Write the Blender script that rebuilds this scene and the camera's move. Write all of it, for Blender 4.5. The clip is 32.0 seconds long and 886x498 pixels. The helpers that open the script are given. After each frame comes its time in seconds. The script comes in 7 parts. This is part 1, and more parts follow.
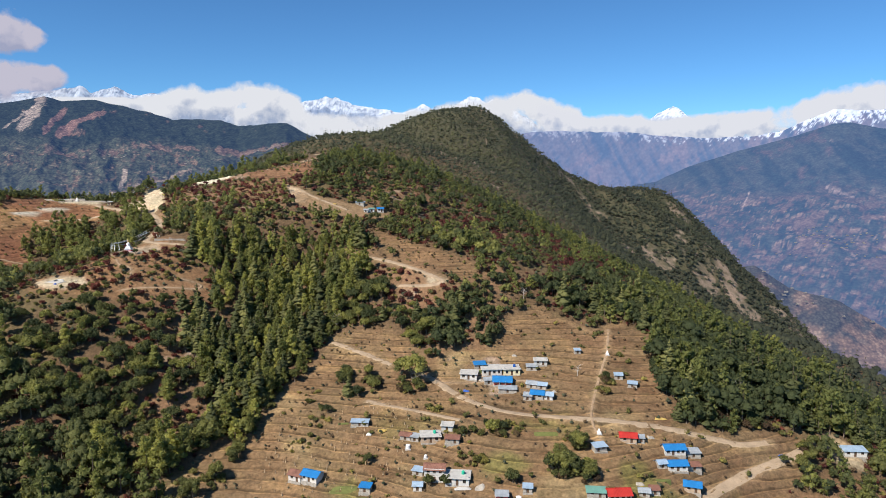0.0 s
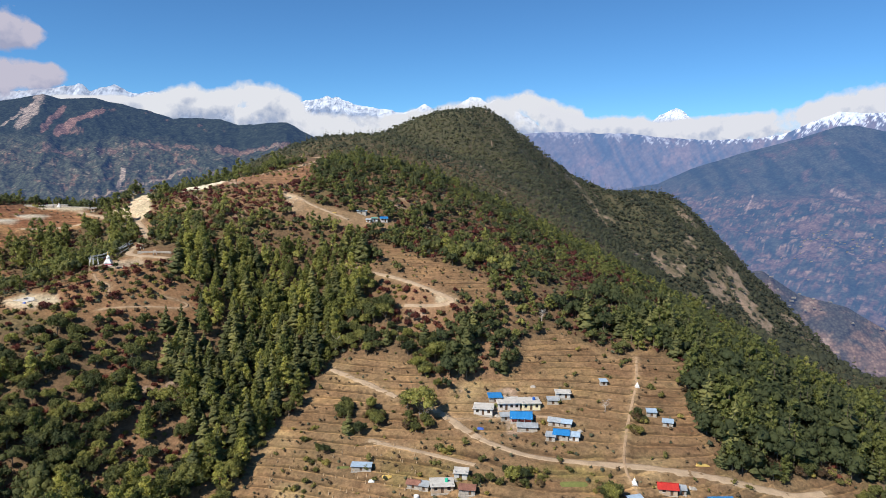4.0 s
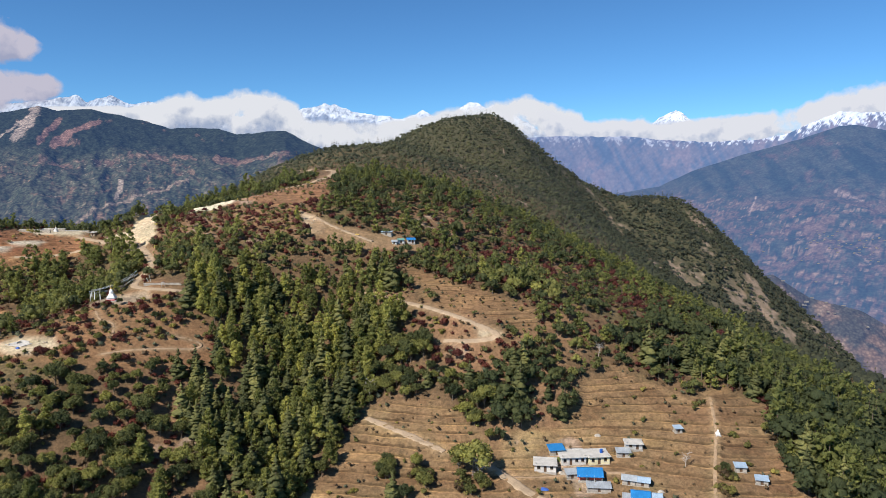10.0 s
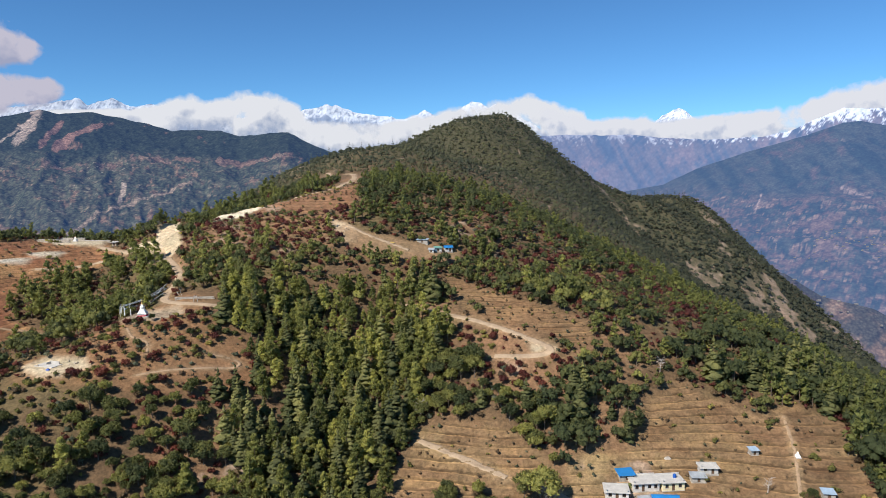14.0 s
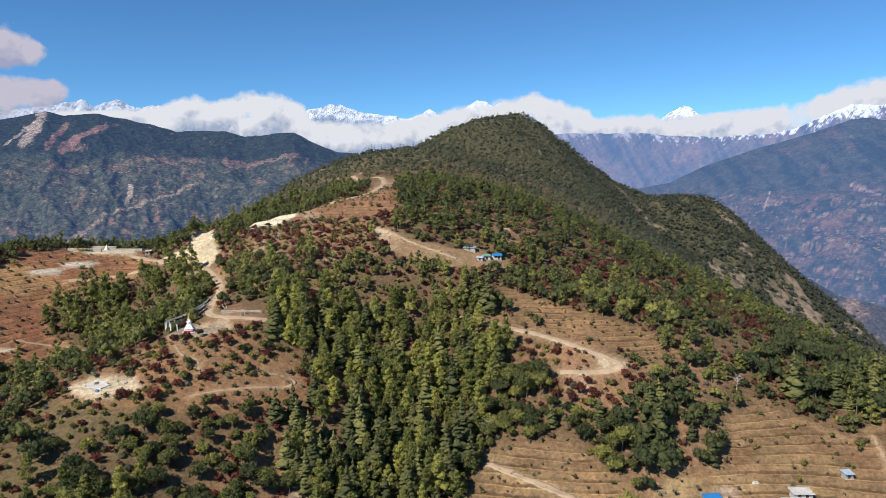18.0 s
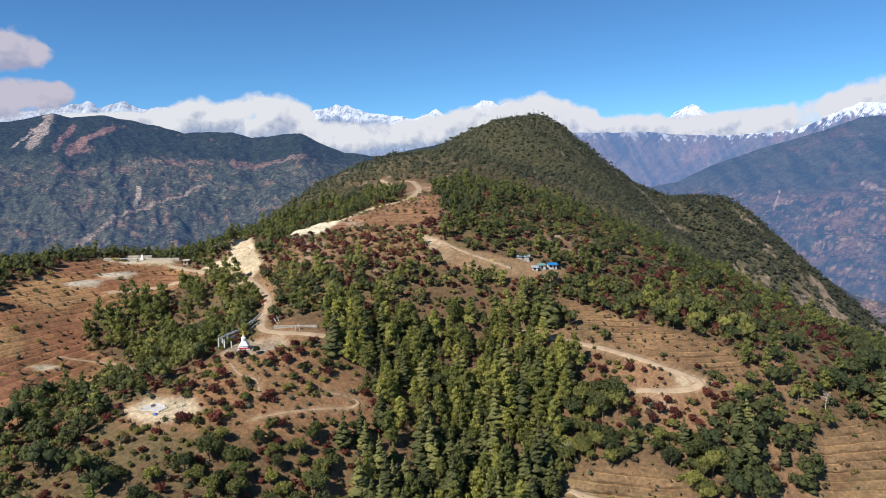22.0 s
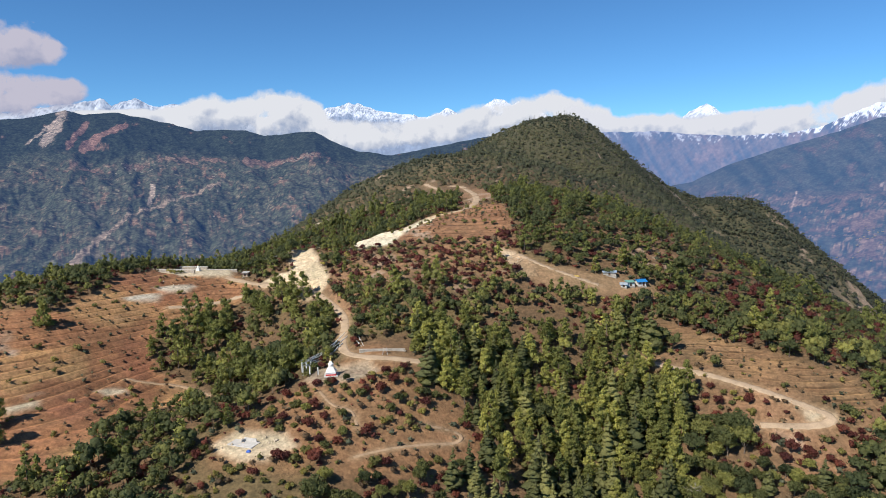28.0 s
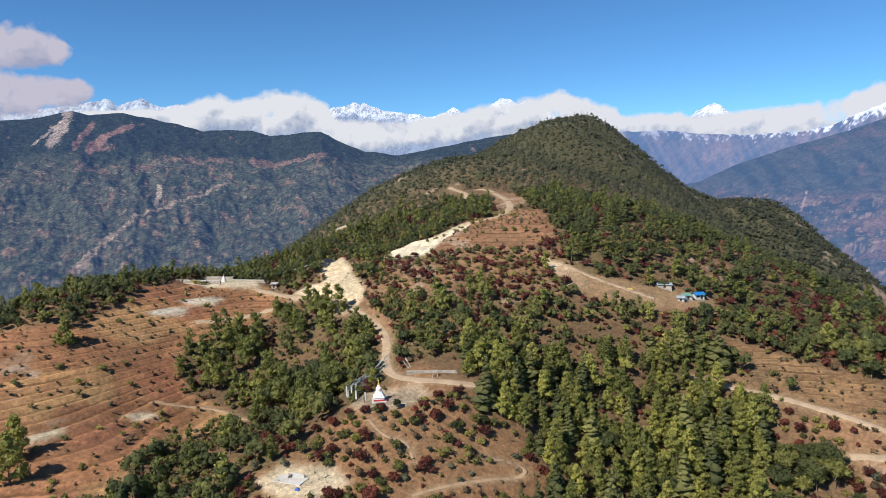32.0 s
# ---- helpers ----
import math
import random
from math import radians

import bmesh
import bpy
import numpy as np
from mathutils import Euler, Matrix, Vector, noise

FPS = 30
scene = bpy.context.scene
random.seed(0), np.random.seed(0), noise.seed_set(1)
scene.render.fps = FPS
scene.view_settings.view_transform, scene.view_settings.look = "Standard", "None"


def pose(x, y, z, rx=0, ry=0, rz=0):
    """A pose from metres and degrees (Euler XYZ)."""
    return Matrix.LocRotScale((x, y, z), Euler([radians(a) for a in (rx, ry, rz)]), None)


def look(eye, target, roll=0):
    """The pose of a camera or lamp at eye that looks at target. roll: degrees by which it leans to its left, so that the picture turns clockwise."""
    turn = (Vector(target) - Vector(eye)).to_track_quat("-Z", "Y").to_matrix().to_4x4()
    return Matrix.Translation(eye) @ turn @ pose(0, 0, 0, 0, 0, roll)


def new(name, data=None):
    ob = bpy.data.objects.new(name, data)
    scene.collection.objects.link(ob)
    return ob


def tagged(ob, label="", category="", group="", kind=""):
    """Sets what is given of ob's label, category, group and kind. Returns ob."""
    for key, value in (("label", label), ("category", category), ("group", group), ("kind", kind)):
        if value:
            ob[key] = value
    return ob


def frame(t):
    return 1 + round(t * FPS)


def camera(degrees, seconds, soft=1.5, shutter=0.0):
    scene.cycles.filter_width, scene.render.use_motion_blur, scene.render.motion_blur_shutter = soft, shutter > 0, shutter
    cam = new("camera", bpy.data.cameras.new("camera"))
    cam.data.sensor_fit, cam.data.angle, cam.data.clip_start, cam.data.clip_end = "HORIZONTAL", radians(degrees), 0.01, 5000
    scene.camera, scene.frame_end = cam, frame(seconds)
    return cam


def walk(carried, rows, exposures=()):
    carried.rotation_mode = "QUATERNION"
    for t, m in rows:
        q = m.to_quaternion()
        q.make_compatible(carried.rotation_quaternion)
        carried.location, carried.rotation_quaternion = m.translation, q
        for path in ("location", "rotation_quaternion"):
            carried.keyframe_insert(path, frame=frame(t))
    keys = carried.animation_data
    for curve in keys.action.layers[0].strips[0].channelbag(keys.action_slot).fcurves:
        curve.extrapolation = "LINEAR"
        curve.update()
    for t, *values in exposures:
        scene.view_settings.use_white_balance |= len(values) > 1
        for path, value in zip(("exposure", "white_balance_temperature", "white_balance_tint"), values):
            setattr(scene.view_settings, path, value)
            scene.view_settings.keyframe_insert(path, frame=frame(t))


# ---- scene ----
cam = camera(66, 32.0, soft=0.8)
PATH = [
    (0, look((-13.97, 9.62, 78.67), (-13.93, 108.87, 66.43), -0.04)),
    (1, look((-14.78, 16.67, 79.66), (-14.77, 115.91, 67.39), -0.11)),
    (2, look((-15.71, 23.96, 80.46), (-15.70, 123.20, 68.17), 0.01)),
    (3, look((-16.84, 31.20, 81.18), (-16.82, 130.44, 68.89), 0.19)),
    (4, look((-18.27, 38.07, 81.93), (-18.22, 137.32, 69.70), 0.32)),
    (5, look((-20.08, 44.35, 82.81), (-19.99, 143.61, 70.68), 0.32)),
    (6, look((-22.26, 50.05, 83.75), (-22.12, 149.33, 71.78), 0.19)),
    (7, look((-24.83, 55.24, 84.69), (-24.64, 154.54, 72.89), -0.00)),
    (8, look((-27.76, 60.00, 85.56), (-27.52, 159.32, 73.90), -0.22)),
    (9, look((-31.05, 64.41, 86.28), (-30.77, 163.74, 74.73), -0.41)),
    (10, look((-34.68, 68.50, 86.91), (-34.37, 167.84, 75.43), -0.58)),
    (11, look((-38.61, 72.30, 87.49), (-38.28, 171.64, 76.03), -0.73)),
    (12, look((-42.81, 75.86, 88.08), (-42.49, 175.20, 76.62), -0.86)),
    (13, look((-47.25, 79.20, 88.71), (-46.98, 178.53, 77.23), -0.98)),
    (14, look((-51.90, 82.36, 89.40), (-51.69, 181.70, 77.88), -1.09)),
    (15, look((-56.71, 85.41, 90.13), (-56.59, 184.74, 78.57), -1.19)),
    (16, look((-61.66, 88.39, 90.91), (-61.64, 187.71, 79.30), -1.28)),
    (17, look((-66.70, 91.35, 91.72), (-66.79, 190.67, 80.07), -1.36)),
    (18, look((-71.81, 94.31, 92.55), (-72.01, 193.62, 80.88), -1.44)),
    (19, look((-76.96, 97.26, 93.39), (-77.29, 196.58, 81.71), -1.51)),
    (20, look((-82.14, 100.21, 94.23), (-82.60, 199.53, 82.54), -1.58)),
    (21, look((-87.33, 103.15, 95.05), (-87.92, 202.46, 83.35), -1.65)),
    (22, look((-92.51, 106.06, 95.85), (-93.25, 205.37, 84.14), -1.72)),
    (23, look((-97.66, 108.97, 96.65), (-98.55, 208.27, 84.92), -1.78)),
    (24, look((-102.75, 111.85, 97.46), (-103.80, 211.15, 85.71), -1.81)),
    (25, look((-107.78, 114.73, 98.31), (-109.00, 214.02, 86.52), -1.80)),
    (26, look((-112.72, 117.59, 99.22), (-114.10, 216.88, 87.38), -1.72)),
    (27, look((-117.55, 120.49, 100.19), (-119.09, 219.77, 88.30), -1.58)),
    (28, look((-122.19, 123.58, 101.18), (-123.91, 222.85, 89.23), -1.44)),
    (29, look((-126.59, 127.07, 102.10), (-128.48, 226.33, 90.11), -1.37)),
    (30, look((-130.66, 131.09, 102.88), (-132.74, 230.35, 90.89), -1.41)),
    (31, look((-134.31, 135.48, 103.49), (-136.53, 234.73, 91.51), -1.49)),
    (32, look((-137.44, 139.98, 103.89), (-139.74, 239.23, 91.89), -1.53)),
]
walk(cam, PATH, exposures=((0, 0.45, 6450, 10), (32, 0.45, 6450, 10)))

# ---- sky and sun ----
SUN_AZ, SUN_EL = radians(227), radians(46)      # from +y, clockwise seen from above
world = bpy.data.worlds.new("sky")
scene.world = world
world.use_nodes = True
wn = world.node_tree.nodes
sky = wn.new("ShaderNodeTexSky")
sky.sky_type, sky.sun_disc = "NISHITA", False
sky.sun_elevation, sky.sun_rotation = SUN_EL, SUN_AZ
sky.altitude, sky.air_density, sky.dust_density, sky.ozone_density = 2500, 0.9, 0.0, 4.0
clear_air = wn.new("ShaderNodeMix")
clear_air.data_type, clear_air.blend_type = "RGBA", "MULTIPLY"
clear_air.inputs["Factor"].default_value, clear_air.inputs["B"].default_value = 1.0, (0.60, 0.98, 1.18, 1)
world.node_tree.links.new(sky.outputs[0], clear_air.inputs["A"])
world.node_tree.links.new(clear_air.outputs["Result"], wn["Background"].inputs[0])
wn["Background"].inputs[1].default_value = 0.082
sun_dir = Vector((math.sin(SUN_AZ) * math.cos(SUN_EL), math.cos(SUN_AZ) * math.cos(SUN_EL), math.sin(SUN_EL)))
lamp = bpy.data.lights.new("sun", "SUN")
lamp.energy, lamp.angle, lamp.color = 5.0, radians(0.5), (1.0, 0.93, 0.82)
sun = new("sun", lamp)
sun.matrix_world = look(sun_dir * 500, (0, 0, 0))


# ---- small tools ----
def mesh_from(name, verts, faces, mats, face_mat=None, smooth=False, attrs=None):
    """A mesh from an array of points and an array of equal-sized faces, or a list of such arrays."""
    me = bpy.data.meshes.new(name)
    blocks = faces if isinstance(faces, list) else [faces]
    blocks = [np.asarray(b, np.int32) for b in blocks if len(b)]
    loops = np.concatenate([b.ravel() for b in blocks])
    sizes = np.concatenate([np.full(len(b), b.shape[1], np.int32) for b in blocks])
    starts = np.concatenate([[0], np.cumsum(sizes)[:-1]]).astype(np.int32)
    me.vertices.add(len(verts))
    me.vertices.foreach_set("co", np.asarray(verts, np.float32).ravel())
    me.loops.add(len(loops))
    me.loops.foreach_set("vertex_index", loops)
    me.polygons.add(len(sizes))
    me.polygons.foreach_set("loop_start", starts)
    me.polygons.foreach_set("use_smooth", np.full(len(sizes), smooth))
    for m in mats if isinstance(mats, (list, tuple)) else [mats]:
        me.materials.append(m)
    if face_mat is not None:
        me.polygons.foreach_set("material_index", np.asarray(face_mat, np.int32))
    for key, values in (attrs or {}).items():
        values = np.asarray(values, np.float32)
        if values.ndim == 2:
            at = me.attributes.new(key, "FLOAT_COLOR", "POINT")
            at.data.foreach_set("color", np.c_[values, np.ones(len(values))].astype(np.float32).ravel())
        else:
            at = me.attributes.new(key, "FLOAT", "POINT")
            at.data.foreach_set("value", values)
    me.update(calc_edges=True)
    me.validate()
    return me


def part(name, bm, material, parent, label=""):
    """One bmesh as one mesh object under a thing or a part."""
    me = bpy.data.meshes.new(name)
    bm.to_mesh(me)
    bm.free()
    for m in material if isinstance(material, (list, tuple)) else [material]:
        me.materials.append(m)
    ob = new(name, me)
    ob.parent = parent
    return tagged(ob, label)


def put(name, me, parent=None, label="", category="", group="", kind=""):
    ob = new(name, me)
    ob.parent = parent
    return tagged(ob, label, category, group, kind)


def box(bm, x0, x1, y0, y1, z0, z1, bevel=0.0):
    """A box between two corners, added to bm."""
    made = bmesh.ops.create_cube(bm, size=1.0)["verts"]
    for v in made:
        v.co = Vector(((x0 + x1) / 2 + v.co.x * (x1 - x0), (y0 + y1) / 2 + v.co.y * (y1 - y0), (z0 + z1) / 2 + v.co.z * (z1 - z0)))
    if bevel:
        edges = list({e for v in made for e in v.link_edges})
        bmesh.ops.bevel(bm, geom=edges, offset=bevel, segments=1, affect="EDGES")
    return bm


def boxed(*spans, bevel=0.0):
    bm = bmesh.new()
    for s in spans:
        box(bm, *s, bevel=bevel)
    return bm


# ---- noise over the plan ----
_table = np.random.default_rng(7).random((256, 256))


def vnoise(x, y):
    xi, yi = np.floor(x).astype(int), np.floor(y).astype(int)
    fx, fy = x - xi, y - yi
    fx, fy = fx * fx * (3 - 2 * fx), fy * fy * (3 - 2 * fy)
    a, b = _table[xi % 256, yi % 256], _table[(xi + 1) % 256, yi % 256]
    c, d = _table[xi % 256, (yi + 1) % 256], _table[(xi + 1) % 256, (yi + 1) % 256]
    return (a * (1 - fx) + b * fx) * (1 - fy) + (c * (1 - fx) + d * fx) * fy


def fbm(x, y, scale, octaves=4, gain=0.5):
    """Noise from -1 to 1, about, with its coarsest bumps of the given size."""
    total, amp, norm = np.zeros_like(np.asarray(x, float)), 1.0, 0.0
    for n in range(octaves):
        total += amp * (2 * vnoise(x / scale + 17.3 * n, y / scale - 9.1 * n) - 1)
        norm += amp
        amp, scale = amp * gain, scale * 0.5
    return total / norm


def smooth(x, lo, hi):
    t = np.clip((x - lo) / (hi - lo), 0, 1)
    return t * t * (3 - 2 * t)


def inside(x, y, polygon, soft=4.0, wobble=4.0):
    """How far a place lies within a polygon of the plan: 0 outside to 1 inside, with a soft and uneven edge."""
    x = x + wobble * fbm(x, y, 14.0, 3)
    y = y + wobble * fbm(x + 60, y - 40, 14.0, 3)
    inn, near = np.zeros(np.shape(x), bool), np.full(np.shape(x), 1e9)
    for (ax, ay), (bx, by) in zip(polygon, polygon[1:] + polygon[:1]):
        if ay != by:
            cross = ((ay > y) != (by > y)) & (x < (bx - ax) * (y - ay) / (by - ay) + ax)
            inn ^= cross
        t = np.clip(((x - ax) * (bx - ax) + (y - ay) * (by - ay)) / ((bx - ax) ** 2 + (by - ay) ** 2), 0, 1)
        near = np.minimum(near, np.hypot(x - ax - t * (bx - ax), y - ay - t * (by - ay)))
    return smooth(np.where(inn, near, -near), -soft / 2, soft / 2)


def near_line(x, y, line):
    """Distance to a line of the plan."""
    near = np.full(np.shape(x), 1e9)
    for (ax, ay), (bx, by) in zip(line, line[1:]):
        t = np.clip(((x - ax) * (bx - ax) + (y - ay) * (by - ay)) / ((bx - ax) ** 2 + (by - ay) ** 2), 0, 1)
        near = np.minimum(near, np.hypot(x - ax - t * (bx - ax), y - ay - t * (by - ay)))
    return near


def rounded(line, rounds=2):
    """The line with its corners cut."""
    for _ in range(rounds):
        out = [line[0]]
        for a, b in zip(line, line[1:]):
            out += [tuple(0.75 * p + 0.25 * q for p, q in zip(a, b)), tuple(0.25 * p + 0.75 * q for p, q in zip(a, b))]
        line = out + [line[-1]]
    return line


# ---- the plan ----
# hills and hollows of the land: centre, breadth, height above the valley
HILLS = [
    (63, 1078, 149, 109.7),
    (424, 1339, 150, 89.6),
    (442, 1327, 138, 85.6),
    (-191, 1056, 255, 104.3),
    (-154, 738, 117, 51.8),
    (38, 740, 145, 59.2),
    (-325, 19, 259, -88.9),
    (-78, 456, 107, 41.2),
    (-54, 137, 113, -21.7),
    (452, 480, 309, 34.4),
    (-390, 372, 243, 70.3),
    (384, 848, 209, -43.7),
    (-157, 93, 428, 146.6),
    (-173, 299, 414, 171.0),
    (115, 1314, 466, 300.3),
    (691, 1285, 338, -165.0),
    (406, 1060, 110, 89.8),
]
KNOLLS = [
    (-281, 390, 58, 19.9),
    (-201, 481, 38, -16.0),
    (-71, 316, 38, -13.8),
    (-161, 419, 61, -17.6),
    (55, 242, 89, 29.7),
    (282, 484, 62, 12.9),
    (-53, 272, 38, 5.3),
    (-74, 250, 74, -30.6),
    (-159, 317, 38, 9.5),
    (-161, 424, 38, 11.5),
    (12, 282, 38, -18.7),
    (-214, 358, 38, -26.8),
    (-19, 378, 38, -11.5),
    (83, 203, 38, -17.4),
    (-11, 324, 38, 14.5),
    (-197, 441, 12, 8.0),
]
FIELD_VILLAGE = [(-61, 294), (-36, 293), (-19, 272), (9, 285), (15, 299), (30, 307), (47, 292), (61, 297), (72, 285), (65, 252), (68, 239), (84, 234), (112, 238), (104, 222), (84, 205), (66, 180), (-60, 180), (-104, 210), (-103, 222), (-91, 237), (-83, 235), (-76, 256), (-67, 266)]
FIELD_WEST = [(-320, 340), (-294, 366), (-272, 370), (-256, 431), (-224, 432), (-209, 408), (-237, 381), (-236, 367), (-204, 342), (-219, 332), (-223, 307), (-218, 290), (-249, 280), (-320, 290)]
FIELD_UPPER = [(-50, 374), (-37, 361), (-17, 344), (-3, 330), (-1, 320), (-11, 318), (-30, 334), (-46, 346), (-47, 363)]
FIELD_PIT = [(-156, 440), (-146, 466), (-128, 474), (-110, 494), (-98, 482), (-93, 448), (-98, 428), (-118, 416), (-146, 420)]
YARD_CAMP = [(-98, 403), (-86, 397), (-70, 394), (-58, 393), (-46, 392), (-46, 382), (-58, 379), (-74, 380), (-97, 386)]
WOOD_MIDDLE = [(-60, 330), (-35, 317), (-10, 309), (10, 303), (10, 283), (-19, 268), (-33, 272), (-36, 294), (-57, 302)]
SLOPE_STUPA = [(-190, 298), (-172, 318), (-150, 346), (-138, 334), (-116, 312), (-122, 296), (-150, 288), (-185, 288)]
PINES = [(-146, 345), (-122, 347), (-98, 353), (-62, 366), (-50, 350), (-52, 318), (-62, 302), (-66, 282), (-78, 256), (-92, 238), (-110, 240), (-125, 285), (-136, 307), (-141, 330)]
RED_SLOPES = [[(-152, 428), (-117, 430), (-99, 390), (-115, 372), (-142, 384), (-156, 400)], [(-50, 344), (-30, 330), (-26, 320), (-40, 312), (-54, 324)], [(-30, 400), (16, 424), (63, 392), (53, 345), (20, 350), (-10, 372)], [(40, 330), (90, 420), (160, 520), (110, 540), (40, 440)]]
ROADS = {
    "village": (2.7, [(-26, 268), (-19, 265), (-11, 257), (0, 247), (9, 239), (28, 234), (47, 233), (66, 232), (79, 231), (87, 230), (98, 233)]),
    "lower": (3.4, [(66, 206), (76, 214), (89, 222), (102, 227), (116, 237), (124, 236)]),
    "field": (2.2, [(-60, 289), (-47, 280), (-34, 271)]),
    "lane": (1.8, [(-42, 252), (-23, 245), (-8, 237)]),
    "bend": (2.5, [(-68, 351), (-58, 348), (-43, 340), (-32, 331), (-22, 322), (-12, 315), (-20, 313), (-35, 317)]),
    "stupa": (2.9, [(-132, 334), (-139, 334), (-152, 335), (-159, 340), (-162, 352), (-162, 365), (-166, 376), (-174, 388), (-180, 396), (-190, 405), (-204, 411), (-216, 418), (-225, 424)]),
    "ridge": (3.4, [(-124, 606), (-117, 600), (-112, 566), (-109, 530), (-109, 498), (-115, 478), (-123, 472), (-134, 478)]),
    "summit": (3.2, [(-143, 640), (-139, 622), (-133, 600), (-131, 580), (-132, 560)]),
    "saddle": (2.4, [(-238, 392), (-226, 398), (-214, 404), (-205, 408)]),
    "camp": (1.8, [(-96, 404), (-88, 396), (-76, 390), (-66, 386)]),
}
TRAILS = {
    "slope": (0.9, [(-150, 294), (-136, 301), (-122, 307), (-121, 311), (-132, 309)]),
    "west": (1.0, [(-236, 348), (-216, 353), (-203, 340)]),
    "chorten": (0.8, [(-163, 318), (-158, 310), (-152, 309), (-150, 303)]),
    "hamlet": (0.9, [(38, 222), (36, 232), (40, 246), (46, 262), (52, 276), (56, 292)]),
    "yard": (0.9, [(-14, 262), (-4, 262), (8, 264), (20, 262)]),
}
PADS = {   # levelled bare places: outline and how much they are dug into the slope
    "yard": [(-188, 297), (-184, 302), (-170, 301), (-166, 296), (-172, 291), (-180, 291)],
    "stupa": [(-168, 327), (-166, 332), (-150, 333), (-146, 328), (-154, 322), (-164, 322)],
    "cut": [(-193, 447), (-188, 438), (-183, 424), (-179, 412), (-175, 399), (-178, 392), (-187, 397), (-194, 404), (-203, 411), (-206, 414), (-200, 418), (-193, 418), (-196, 428), (-196, 440)],
    "quarry": [(-170, 428), (-166, 440), (-160, 452), (-150, 468), (-140, 479), (-131, 476), (-138, 456), (-143, 446), (-147, 432), (-151, 420), (-160, 422)],
    "west": [(-262, 430), (-250, 440), (-226, 437), (-222, 424), (-244, 420)],
    "gravel": [(-249, 403), (-243, 408), (-234, 411), (-235, 405), (-241, 402)],
    "shingle": [(-255, 391), (-249, 397), (-243, 400), (-244, 395), (-251, 391)],
    "bare": [(-105, 411), (-97, 406), (-90, 398), (-91, 388), (-97, 387), (-100, 397)],
    "slip": [(-258, 318), (-251, 324), (-249, 320), (-255, 315)],
    "scrape": [(-240, 336), (-234, 343), (-231, 339), (-236, 335)],
    "far": [(-226, 632), (-214, 632), (-213, 622), (-224, 620)],
    "hairpin": [(-21, 320), (-13, 316.5), (-13, 314.5), (-20, 314)],
    "east": [(118, 236), (124, 243), (132, 236), (126, 226), (119, 228)],
}
ROUND_ROADS = {key: (w, rounded(line)) for key, (w, line) in (ROADS | TRAILS).items()}


# shoulders, ribs and dips along the crest of the wooded hill: centre and height
CRESTS = [
    (-240, 800, -1.5), (-240, 910, -3.1), (-175, 800, 5.4), (-175, 910, -4.9), (-175, 1020, -2.9), (-175, 1130, -3.6),
    (-110, 800, -3.7), (-110, 910, 5.9), (-110, 1020, -2.2), (-110, 1130, -9.7), (-45, 800, -9.4), (-45, 910, 12.5),
]
CRESTS += [
    (-45, 1020, 7.4), (-45, 1130, -7.8), (20, 800, -2.5), (20, 910, 4.7), (20, 1020, 10.5), (20, 1130, 2.7),
    (85, 1130, 5.5), (150, 1020, -18.0), (150, 1130, -5.2), (215, 1020, -8.2), (215, 1130, 5.3), (215, 1350, -5.2),
]
CRESTS += [
    (280, 1130, 4.2), (280, 1240, -4.9), (280, 1350, -8.8), (345, 1240, -8.4), (345, 1350, 9.8), (410, 1020, -5.2),
    (410, 1130, -10.3), (410, 1240, -15.4), (410, 1350, 6.5), (475, 1020, -4.0), (475, 1130, -5.3), (540, 1020, 18.0), (540, 1130, 12.0),
]


def land(x, y):
    """Height of the open land, with no digging."""
    h = np.full(np.shape(x), -300.0)
    for cx, cy, r, a in HILLS + KNOLLS:
        h = h + a * np.exp(-((x - cx) ** 2 + (y - cy) ** 2) / (2 * r * r))
    for cx, cy, a in CRESTS:
        h = h + a * np.exp(-((x - cx) ** 2 + (y - cy) ** 2) / 7200.0)
    away = np.hypot(x + 60, y - 330)
    rough = smooth(away, 150, 700)
    h = h + fbm(x, y, 45, 3) * 1.3 + rough * fbm(x + 300, y, 160, 5) * 16
    rib = 1 - np.abs(fbm(x * 0.8 + y * 0.5, y * 0.25 - x * 0.4, 90, 4)) * 2
    h = h + rough * (rib - 0.5) * 12 * smooth(away, 350, 900)
    valley = -420 - 60 * smooth(away, 1500, 3500) + fbm(x, y, 500, 5) * 60
    return h + (valley - h) * smooth(np.hypot(x - 60, y - 640), 850, 1500)


def terraces(h, x, y, step):
    u = (h + 0.7 * fbm(x, y, 34, 4, 0.6)) / step
    k = np.floor(u)
    f = u - k
    return step * (k + 0.14 * f + 0.86 * smooth(f, 0.66, 0.98)), u


PAD_Z = {key: float(np.mean([land(np.array([px], float), np.array([py], float))[0] for px, py in outline])) for key, outline in PADS.items()}


def fields(x, y):
    return [inside(x, y, FIELD_VILLAGE), inside(x, y, FIELD_WEST), inside(x, y, FIELD_UPPER), inside(x, y, FIELD_PIT)]


